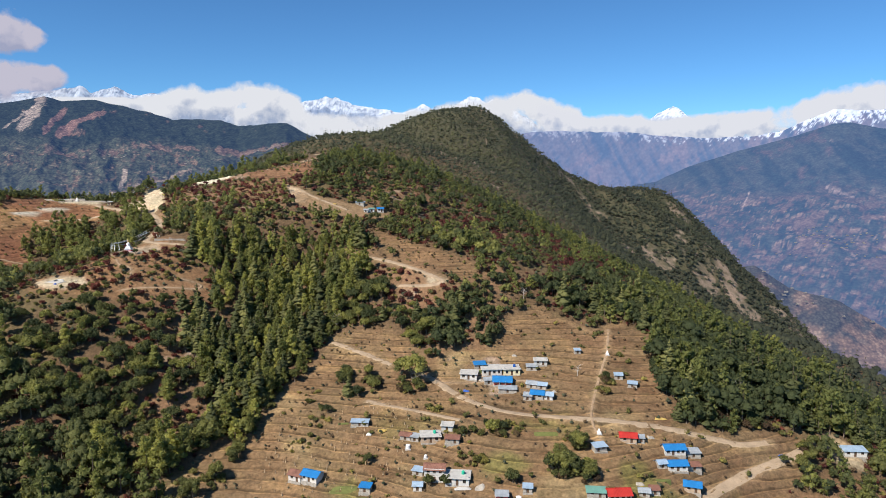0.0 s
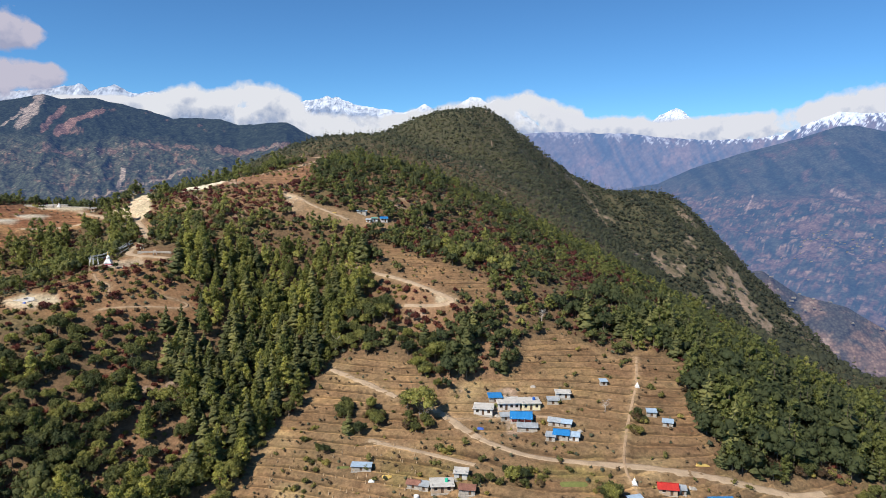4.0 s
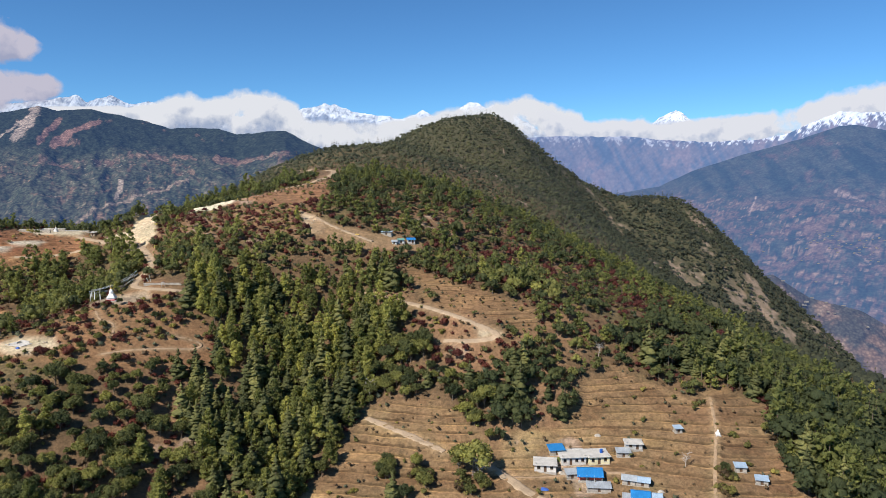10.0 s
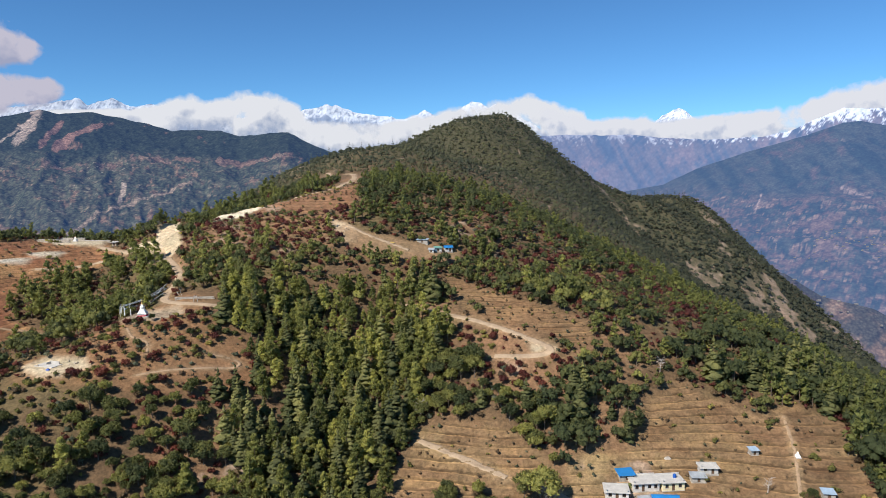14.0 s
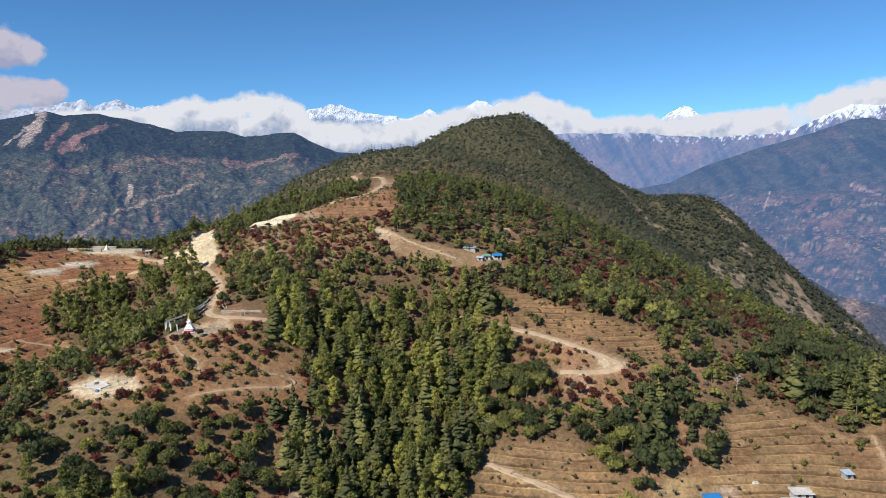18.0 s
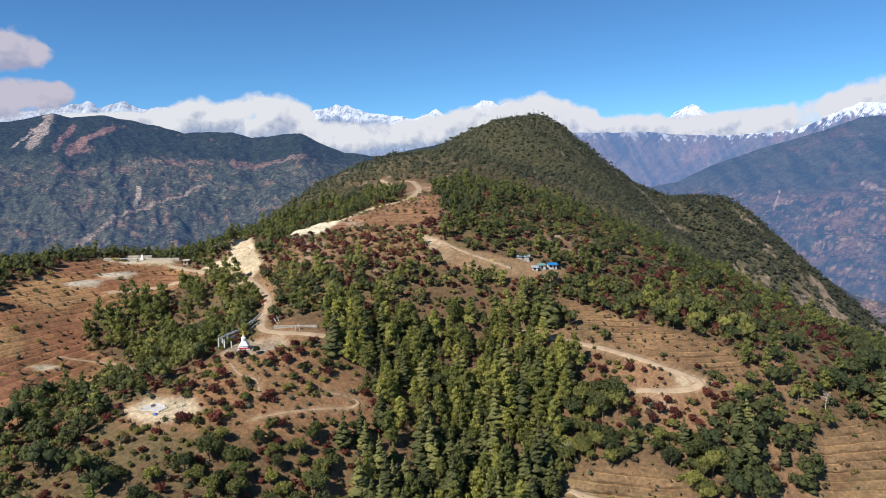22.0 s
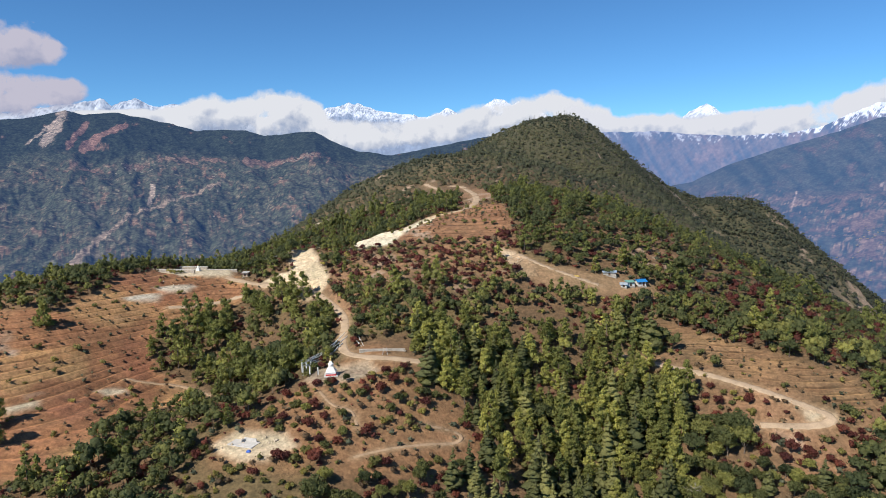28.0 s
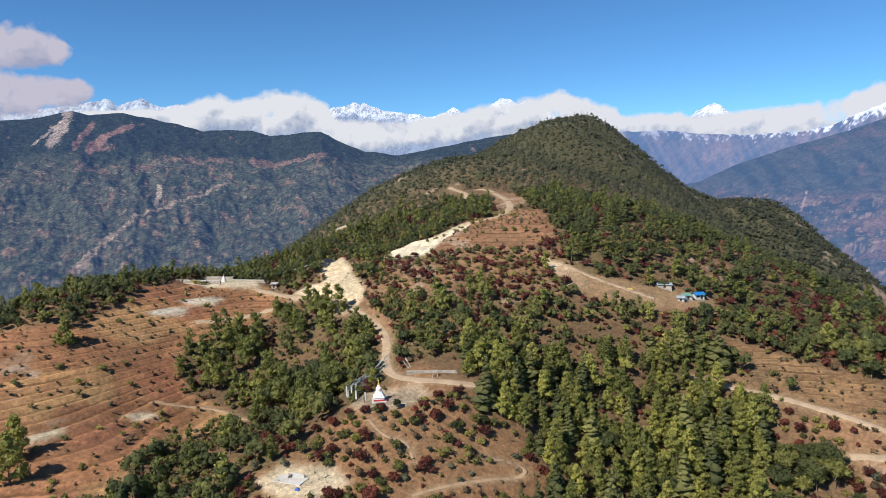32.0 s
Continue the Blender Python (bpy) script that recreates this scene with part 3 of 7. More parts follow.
def far_slope(name, az0, az1, rows, cols, crest, reach, foot, foot_z, mat, colour_of, label, rough=60.0, concave=1.0, ribs=420, jag=0.0):
    """A far mountain side: from its foot up to a crest that stands at the given angle above the level."""
    az = np.linspace(az0, az1, cols)
    u = np.linspace(0, 1, rows)
    A, U = np.meshgrid(az, u)
    el = crest_line(A, crest) + jag * (fbm(A, A * 0 + 3.3, 0.9, 5, 0.6))
    far = crest_line(A, reach)
    rr = foot + (far - foot) * U
    top = MID[2] + far * np.tan(np.radians(el))
    px, py = MID[0] + rr * np.sin(np.radians(A)), MID[1] + rr * np.cos(np.radians(A))
    ridge = 1 - 2 * np.abs(fbm(px + 0.4 * py, py * 0.45, ribs, 6, 0.6))
    edge = np.sin(np.pi * np.clip(U, 0, 1)) ** 0.7
    pz = foot_z + (top - foot_z) * U ** concave + (ridge - 0.3) * rough * edge + fbm(px, py, 90, 4) * rough * 0.12 * np.clip(U * 3, 0, 1)
    verts = np.c_[px.ravel(), py.ravel(), pz.ravel()]
    seen_el = np.degrees(np.arctan2(foot_z + (top - foot_z) * U ** concave - MID[2], rr))
    FAR_SPOTS[name] = (verts, A.ravel(), seen_el.ravel())
    me = mesh_from(name, verts, grid_faces(cols, rows), mat, smooth=True, attrs={"cover": colour_of(px.ravel(), py.ravel(), seen_el.ravel(), A.ravel(), U.ravel())})
    return put(name, me, label=label, category="mountain", kind="structure")


# each glows faintly blue in place of the haze before it
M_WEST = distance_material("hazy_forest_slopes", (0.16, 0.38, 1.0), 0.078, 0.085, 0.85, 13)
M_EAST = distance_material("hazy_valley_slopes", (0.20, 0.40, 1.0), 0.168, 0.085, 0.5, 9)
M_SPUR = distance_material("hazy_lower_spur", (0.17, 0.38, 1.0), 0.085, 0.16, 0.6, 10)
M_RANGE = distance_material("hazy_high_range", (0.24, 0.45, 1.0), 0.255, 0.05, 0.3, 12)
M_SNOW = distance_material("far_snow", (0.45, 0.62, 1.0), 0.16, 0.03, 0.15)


def west_cover(x, y, el, az, u):
    """Dark forest above, farmed and half-wooded slopes below, a pale spur and landslides."""
    x, y = az * 72.0, el * 100.0
    rag, fine = fbm(x, y, 90, 6, 0.75), fbm(x + 300, y - 200, 34, 5, 0.8)
    speck = fbm(x + 50, y + 700, 14, 3, 0.85)
    c = np.tile(np.array((0.022, 0.028, 0.018)), (len(x), 1))
    low = 1 - smooth(el + 1.1 * rag + 0.03 * (az + 25), 0.5, 1.7)
    c = mixc(c, (0.062, 0.064, 0.042), low * 0.75)
    c = mixc(c, (0.026, 0.033, 0.020), low * smooth(fbm(x + 500, y * 1.2, 70, 6, 0.75) + 0.6 * speck, 0.02, 0.22) * 0.9)     # woods and hedges on it
    rows = fbm(x * 0.35 + 80, y * 2.2 + 0.5 * x, 26, 4, 0.7)
    c = mixc(c, (0.120, 0.098, 0.066), low * smooth(rows + 0.5 * fine, 0.18, 0.40) * 0.8)                                       # terrace lines
    fields_up = np.exp(-((el - 0.55 - (az + 25) * 0.05) / 0.42) ** 2) * smooth(az, -34, -29) * (1 - smooth(az, -15, -9))
    c = mixc(c, (0.150, 0.094, 0.068), smooth(0.70 * fields_up + 1.0 * rag + 0.6 * fine, 0.44, 0.66) * 0.85)
    patches = smooth(fbm(x + 900, y * 1.5 + 50, 62, 6, 0.7) + 0.4 * fine, 0.28, 0.40) * (1 - smooth(el, -0.2, 0.8))
    c = mixc(c, (0.160, 0.100, 0.066), patches * 0.85)
    spur = np.maximum(band(az, el, (-31, -7.05), (-26.6, -3.7), 0.26), band(az, el, (-26.8, -3.6), (-19.8, -1.4), 0.16))
    c = mixc(c, (0.200, 0.150, 0.110), smooth(0.9 * spur + 0.6 * fine + 0.4 * speck, 0.48, 0.66) * 0.95)
    slide = np.maximum(band(az, el, (-29.9, 4.6), (-31.3, 2.2), 0.52), 0.9 * band(az, el, (-31.2, 3.4), (-32.4, 2.2), 0.14))
    other = np.maximum(band(az, el, (-28.5, 3.9), (-29.9, 2.1), 0.26), band(az, el, (-26.1, 3.5), (-29.0, 1.9), 0.36))
    veins = fbm((x * 1.1 + y) * 0.35, (y - x * 1.1) * 2.6, 40, 5, 0.75)
    c = mixc(c, (0.270, 0.215, 0.178), smooth(slide + 0.5 * rag + 0.5 * veins, 0.50, 0.62) * (0.8 + 0.7 * np.clip(veins, -0.6, 0.3)))
    c = mixc(c, (0.175, 0.100, 0.078), smooth(other + 0.6 * rag + 0.5 * veins, 0.48, 0.64) * 0.9)
    return mixc(c, (0.24, 0.19, 0.15), smooth(band(az, el, (-24.6, -1.5), (-25.0, -2.6), 0.20) + 0.5 * fine, 0.4, 0.6))


def east_cover(x, y, el, az, u):
    """Blue forest above with ravines, a wide belt of terraced fields, woods and bare earth below."""
    x, y = az * 72.0, el * 72.0
    rag, fine = fbm(x, y * 1.6, 150, 6, 0.65), fbm(x + 900, y * 2.2, 50, 6, 0.75)
    c = np.tile(np.array((0.018, 0.028, 0.024)), (len(x), 1))
    spurs = 1 - 2 * np.abs(fbm(x + 1.1 * y, y * 0.5 - 0.3 * x, 110, 5, 0.6))
    c = mixc(c, (0.040, 0.046, 0.036), smooth(spurs + 0.5 * fine, 0.35, 0.85) * 0.9)
    c = mixc(c, (0.075, 0.052, 0.042), smooth(fbm(x + 70, y * 1.5 + 300, 120, 6, 0.7) + 0.3 * fine, 0.22, 0.42) * 0.7)
    farmed = smooth(-el - 1.4 * rag, 1.4, 3.6) * (1 - smooth(-el, 10.5, 13.0))
    c = mixc(c, (0.098, 0.064, 0.048), farmed * smooth(rag * 0.6 + fine, -0.18, 0.16) * 0.85)
    c = mixc(c, (0.026, 0.035, 0.028), farmed * smooth(fbm(x + 200, y * 2.0 + 90, 60, 6, 0.75), 0.04, 0.20) * 0.9)
    c = mixc(c, (0.190, 0.128, 0.094), farmed * smooth(fbm(x * 0.7 + 40, y * 3.0, 36, 5, 0.75), 0.22, 0.38) * 0.75)
    streak = np.maximum(0.9 * band(az, el, (25.4, -2.3), (25.0, -3.7), 0.08), 0.6 * band(az, el, (30.5, 1.6), (31.2, 0.6), 0.16))
    streak = np.maximum(streak, 0.8 * band(az, el, (30.6, -1.9), (32.4, -2.6), 0.12))
    return mixc(c, (0.27, 0.20, 0.17), smooth(streak + 0.5 * fine, 0.5, 0.8) * 0.7)


def spur_cover(x, y, el, az, u):
    rag, fine = fbm(x, y, 110, 6, 0.7), fbm(x + 30, y + 80, 34, 4, 0.7)
    c = np.tile(np.array((0.046, 0.044, 0.036)), (len(x), 1))
    c = mixc(c, (0.150, 0.098, 0.068), smooth(rag + 0.4 * fine, -0.25, 0.10) * 0.9)
    return mixc(c, (0.25, 0.19, 0.14), smooth(fine + 0.4 * rag, 0.34, 0.5) * 0.6)


def range_cover(x, y, el, az, u):
    """Bare slopes, the shade of their ravines painted into the colour, with streaks of snow that thicken towards the
    crest.
    """
    x, y = az * 72.0, el * 72.0
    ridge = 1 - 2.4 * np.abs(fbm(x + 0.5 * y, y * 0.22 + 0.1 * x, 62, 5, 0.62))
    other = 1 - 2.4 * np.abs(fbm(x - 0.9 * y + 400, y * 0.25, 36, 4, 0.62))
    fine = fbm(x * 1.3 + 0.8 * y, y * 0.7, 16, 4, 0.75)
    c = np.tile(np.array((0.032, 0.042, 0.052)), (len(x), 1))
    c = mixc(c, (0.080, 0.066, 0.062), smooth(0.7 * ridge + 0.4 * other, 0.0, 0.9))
    c = mixc(c, (0.130, 0.088, 0.076), smooth(fbm(x + 90, y * 0.8, 80, 5, 0.65), 0.15, 0.4) * 0.6)
    line = np.interp(az, [4, 14, 19, 22, 25, 28, 33, 60], [2.6, 2.2, 2.0, 1.95, 1.95, 2.45, 3.2, 3.6])
    snow = smooth((el - line) * 0.8 + 0.6 * ridge + 0.4 * other + 1.1 * fine, 0.62, 0.84) * np.interp(az, [4, 12, 16, 24, 27], [0.15, 0.25, 0.4, 0.8, 1.0])
    return mixc(c, (0.46, 0.48, 0.53), snow)


def snow_cover(x, y, el, az, u):
    c = np.tile(np.array((0.52, 0.55, 0.60)), (len(x), 1))
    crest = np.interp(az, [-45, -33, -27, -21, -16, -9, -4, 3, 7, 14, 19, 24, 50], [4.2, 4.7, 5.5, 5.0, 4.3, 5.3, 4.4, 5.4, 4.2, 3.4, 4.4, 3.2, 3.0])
    # bluish haze over the lower slopes, painted into the base colour
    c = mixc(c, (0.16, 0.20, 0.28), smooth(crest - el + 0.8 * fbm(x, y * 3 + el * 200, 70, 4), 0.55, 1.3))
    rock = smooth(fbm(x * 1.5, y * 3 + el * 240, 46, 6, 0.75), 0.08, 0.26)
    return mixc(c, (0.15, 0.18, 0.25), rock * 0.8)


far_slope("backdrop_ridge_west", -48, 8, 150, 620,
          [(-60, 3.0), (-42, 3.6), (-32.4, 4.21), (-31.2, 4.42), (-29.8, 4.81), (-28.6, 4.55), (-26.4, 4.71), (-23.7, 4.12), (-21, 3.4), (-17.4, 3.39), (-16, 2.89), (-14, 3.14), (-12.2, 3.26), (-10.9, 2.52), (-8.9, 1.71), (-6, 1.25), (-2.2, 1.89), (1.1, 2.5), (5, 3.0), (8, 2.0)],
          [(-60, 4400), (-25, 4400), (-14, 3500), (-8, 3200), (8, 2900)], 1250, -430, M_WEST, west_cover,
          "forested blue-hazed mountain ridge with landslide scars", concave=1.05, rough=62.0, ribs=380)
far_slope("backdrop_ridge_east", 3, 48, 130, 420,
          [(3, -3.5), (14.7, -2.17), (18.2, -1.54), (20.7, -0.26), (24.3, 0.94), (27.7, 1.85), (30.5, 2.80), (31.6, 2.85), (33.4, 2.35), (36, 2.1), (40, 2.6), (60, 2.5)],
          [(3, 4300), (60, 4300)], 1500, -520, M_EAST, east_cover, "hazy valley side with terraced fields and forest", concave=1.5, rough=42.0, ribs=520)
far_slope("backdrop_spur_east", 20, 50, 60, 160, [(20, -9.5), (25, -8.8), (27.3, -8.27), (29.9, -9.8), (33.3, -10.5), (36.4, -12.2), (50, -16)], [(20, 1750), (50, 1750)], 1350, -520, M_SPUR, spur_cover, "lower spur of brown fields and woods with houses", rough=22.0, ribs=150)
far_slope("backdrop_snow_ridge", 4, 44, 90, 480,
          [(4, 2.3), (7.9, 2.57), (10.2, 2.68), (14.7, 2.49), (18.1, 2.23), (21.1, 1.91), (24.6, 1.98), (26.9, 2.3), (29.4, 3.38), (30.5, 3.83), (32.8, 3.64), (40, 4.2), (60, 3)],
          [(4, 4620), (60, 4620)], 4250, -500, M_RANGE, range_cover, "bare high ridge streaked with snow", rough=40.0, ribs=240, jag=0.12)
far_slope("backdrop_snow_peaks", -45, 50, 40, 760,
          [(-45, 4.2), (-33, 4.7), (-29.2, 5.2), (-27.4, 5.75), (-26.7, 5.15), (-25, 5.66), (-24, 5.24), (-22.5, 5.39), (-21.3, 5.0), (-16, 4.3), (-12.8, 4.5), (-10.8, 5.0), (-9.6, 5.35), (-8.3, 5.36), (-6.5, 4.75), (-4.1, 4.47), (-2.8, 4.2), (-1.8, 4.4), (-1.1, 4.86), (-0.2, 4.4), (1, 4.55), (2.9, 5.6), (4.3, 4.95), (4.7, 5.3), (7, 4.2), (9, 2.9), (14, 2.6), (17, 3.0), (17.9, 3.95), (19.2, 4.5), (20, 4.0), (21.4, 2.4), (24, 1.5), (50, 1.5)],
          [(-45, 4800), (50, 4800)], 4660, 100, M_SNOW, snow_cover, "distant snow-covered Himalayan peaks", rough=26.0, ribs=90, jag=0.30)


# ---- clouds over the range ----
def cloud_bank(name, az0, az1, tops, bases, radius, mat, label, cols=260, rows=40, fade=0.35):
    """A thin sheet of cloud far off, dense within and frayed at its rims."""
    az = np.linspace(az0, az1, cols)
    u = np.linspace(-0.35, 1.35, rows)
    A, U = np.meshgrid(az, u)
    hi, lo = crest_line(A, tops), crest_line(A, bases)
    el = lo + (hi - lo) * U
    px, py = MID[0] + radius * np.sin(np.radians(A)), MID[1] + radius * np.cos(np.radians(A))
    pz = MID[2] + radius * np.tan(np.radians(el))
    rim = np.minimum(smooth(U, -0.35, fade), 1 - smooth(U, 1 - fade * 0.6, 1.35))
    ends = np.minimum(smooth(A, az0, az0 + 1.5), 1 - smooth(A, az1 - 1.5, az1))
    dens = 1.02 * rim * ends - 0.1 * (1 - rim) - 0.1 * (1 - ends)
    # cloud tops are painted lighter than their bases, as if sunlit
    me = mesh_from(name, np.c_[px.ravel(), py.ravel(), pz.ravel()], grid_faces(cols, rows), mat, smooth=True,
                   attrs={"dens": dens.ravel(), "lit": (-0.06 + 0.80 * U).ravel()})
    ob = put(name, me, label=label, category="cloud", kind="structure")
    ob.visible_shadow = False
    return ob


M_CLOUD = cloud_material("white_cloud", (1.0, 1.02, 1.08), (0.46, 0.55, 0.75), 0.56)
M_THIN = cloud_material("thin_white_cloud", (1.0, 1.02, 1.10), (0.42, 0.53, 0.78), 0.55)
M_LILAC = cloud_material("lilac_cloud", (0.62, 0.60, 0.72), (0.40, 0.43, 0.60), 0.64)
cloud_bank("backdrop_cloud_west", -30, -10.2, [(-30, 4.8), (-24, 4.9), (-22.1, 5.3), (-19.6, 5.75), (-17.1, 5.7), (-14, 6.1), (-12.3, 5.6), (-10.2, 4.2)],
           [(-30, 4.2), (-24, 3.9), (-16, 2.8), (-10, 2.4)], 4640, M_CLOUD, "bank of white cumulus lying along the snow range")
cloud_bank("backdrop_cloud_middle", -13.5, 13, [(-13.5, 4.2), (-10.2, 3.9), (-3.7, 3.95), (-1, 4.3), (1, 4.75), (4.7, 5.3), (7.5, 5.7), (9.8, 5.0), (13, 4.0)],
           [(-13.5, 2.2), (-8.4, 1.7), (-1.9, 2.2), (10.2, 2.6), (13, 2.6)], 4650, M_CLOUD, "bank of white cumulus lying before the snow range")
cloud_bank("backdrop_cloud_east", 8, 48, [(8, 4.9), (12.5, 3.8), (17.7, 3.45), (21, 3.5), (23.8, 3.8), (26.8, 4.1), (29.4, 4.4), (31.7, 5.4), (36, 5.8), (48, 5)],
           [(8, 2.4), (19, 1.5), (26.9, 1.7), (32.8, 2.6), (48, 3.0)], 4645, M_THIN, "bank of white cumulus lying along the eastern range")
cloud_bank("backdrop_cloud_high", -50, -28.6, [(-50, 10.5), (-33, 10.2), (-30.5, 9.9), (-28.6, 9.0)], [(-50, 7.0), (-33, 7.5), (-30, 8.1), (-28.6, 8.9)], 4700, M_LILAC, "soft lilac-grey cloud in the blue sky", cols=90)
cloud_bank("backdrop_cloud_low", -50, -27.5, [(-50, 7.6), (-33, 7.1), (-29, 6.8), (-27.5, 6.4)], [(-50, 4.0), (-33, 4.4), (-29, 5.2), (-27.5, 6.0)], 4700, M_LILAC, "soft lilac-grey cloud above the ridge", cols=90)


def far_village(name, ridge, az0, az1, el0, el1, count, seed, mat, label):
    """Specks of houses on a far slope, each a small box with a low roof."""
    rng = np.random.default_rng(seed)
    verts, az, el = FAR_SPOTS[ridge]
    ok = np.flatnonzero((az > az0) & (az < az1) & (el > el0) & (el < el1))
    pick = rng.choice(ok, min(count, len(ok)), replace=False)
    shape = np.array([(-1, -1, -1), (1, -1, -1), (1, 1, -1), (-1, 1, -1), (-1, -1, 1), (1, -1, 1), (1, 1, 1), (-1, 1, 1), (-1, 0, 1.7), (1, 0, 1.7)], float)
    quads = np.array([(0, 1, 5, 4), (1, 2, 6, 5), (2, 3, 7, 6), (3, 0, 4, 7), (4, 5, 9, 8), (6, 7, 8, 9)])
    size = np.stack([rng.uniform(1.6, 4.6, len(pick)), rng.uniform(1.5, 2.5, len(pick)), rng.uniform(0.9, 1.5, len(pick))], 1)
    v = shape[None] * size[:, None] + (verts[pick] + np.array((0, 0, 1)) + rng.normal(0, 1, (len(pick), 3)) * (7, 7, 0))[:, None]
    f = quads[None] + 10 * np.arange(len(pick))[:, None, None]
    me = mesh_from(name, v.reshape(-1, 3), f.reshape(-1, 4), mat)
    return put(name, me, label=label, category="village", kind="stuff")


M_SPECK = plain("far_house_walls", (0.20, 0.195, 0.20), 0.9, scale=0.05)
far_village("far_village", "backdrop_ridge_west", -14.8, -12.4, 0.7, 1.2, 34, 1, M_SPECK, "pale houses of a far village on the ridge")
far_village("far_village", "backdrop_ridge_west", -27.2, -23.5, -0.3, 0.5, 24, 2, M_SPECK, "scattered pale houses on the far terraces")
far_village("far_village", "backdrop_ridge_west", -32, -16, -4.5, 0.6, 16, 3, M_SPECK, "lone pale houses on the far wooded slope")
far_village("far_village", "backdrop_ridge_east", 29, 36, -7.2, -5.2, 70, 4, M_SPECK, "pale houses of a far town on the valley side")
far_village("far_village", "backdrop_ridge_east", 20, 36, -9, -3.8, 40, 5, M_SPECK, "scattered pale houses on the valley terraces")
far_village("far_village", "backdrop_spur_east", 25, 36, -12, -7, 34, 6, M_SPECK, "pale houses of a hamlet on the lower spur")


# ---- roads and trails ----
def road(name, key, mat, label):
    w, line = ROUND_ROADS[key]
    line = np.array(line, float)
    seg = np.r_[0, np.cumsum(np.hypot(*np.diff(line, axis=0).T))]
    s = np.arange(0, seg[-1], 1.2)
    cx, cy = np.interp(s, seg, line[:, 0]), np.interp(s, seg, line[:, 1])
    dx, dy = np.gradient(cx), np.gradient(cy)
    n = np.hypot(dx, dy) + 1e-9
    nx, ny = -dy / n, dx / n
    across = np.array([-0.62, -0.5, -0.28, 0.0, 0.28, 0.5, 0.62])
    lift = np.array([-0.5, 0.10, 0.05, 0.14, 0.05, 0.10, -0.5])
    wide = w * (1 + 0.18 * fbm(s, s * 0 + w * 31, 7, 3))
    vx = cx[:, None] + nx[:, None] * across * wide[:, None]
    vy = cy[:, None] + ny[:, None] * across * wide[:, None]
    vz = ground_height(vx.ravel(), vy.ravel())[0].reshape(vx.shape)
    smoothed = np.stack([np.convolve(np.pad(c, 2, "edge"), np.ones(5) / 5, "valid") for c in vz.T], 1)
    vz = np.maximum(smoothed, vz) + lift + 0.05 * fbm(vx, vy, 2.5, 2)
    me = mesh_from(name, np.c_[vx.ravel(), vy.ravel(), vz.ravel()], grid_faces(len(across), len(s)), mat, smooth=True)
    return put(name, me, label=label, category="road" if w > 1.2 else "path", kind="structure")


for key in ROADS:
    road("dirt_road", key, M_ROAD, "pale unpaved dirt road cut along the hillside")
for key in TRAILS:
    road("footpath", key, M_TRAIL, "narrow trodden footpath of bare earth")


# ---- trees ----
def ring_trunk(h, r, lean=0.0, sides=6, rows=5, rng=None):
    z = np.linspace(-0.6, h, rows)
    a = np.linspace(0, 2 * np.pi, sides, endpoint=False)
    rad = r * (1 - 0.82 * np.clip(z / h, 0, 1)) * np.where(z < 0, 1.25, 1)
    off = lean * (np.clip(z, 0, None) / h) ** 2
    v = np.stack([np.cos(a)[None] * rad[:, None] + off[:, None], np.sin(a)[None] * rad[:, None] + 0 * off[:, None], np.repeat(z[:, None], sides, 1)], -1).reshape(-1, 3)
    i = np.arange(rows * sides).reshape(rows, sides)
    j = np.roll(i, -1, 1)
    f = np.stack([i[:-1], j[:-1], j[1:], i[1:]], -1).reshape(-1, 4)
    return v, f


def limb(p, q, r0, r1, sides=4):
    """A tapered stick between two points."""
    p, q = np.array(p, float), np.array(q, float)
    d = (q - p) / (np.linalg.norm(q - p) + 1e-9)
    s = np.cross(d, (0.3, 0.2, 0.93))
    s /= np.linalg.norm(s) + 1e-9
    t = np.cross(d, s)
    a = np.linspace(0, 2 * np.pi, sides, endpoint=False)
    ring = np.cos(a)[:, None] * s + np.sin(a)[:, None] * t
    v = np.r_[p + ring * r0, q + ring * r1]
    k = np.arange(sides)
    f = np.stack([k, (k + 1) % sides, (k + 1) % sides + sides, k + sides], -1)
    return v, f


def joined(pieces):
    vs, fs, n = [], [], 0
    for v, f in pieces:
        vs.append(v)
        fs.append(f + n)
        n += len(v)
    return np.concatenate(vs), np.concatenate(fs)


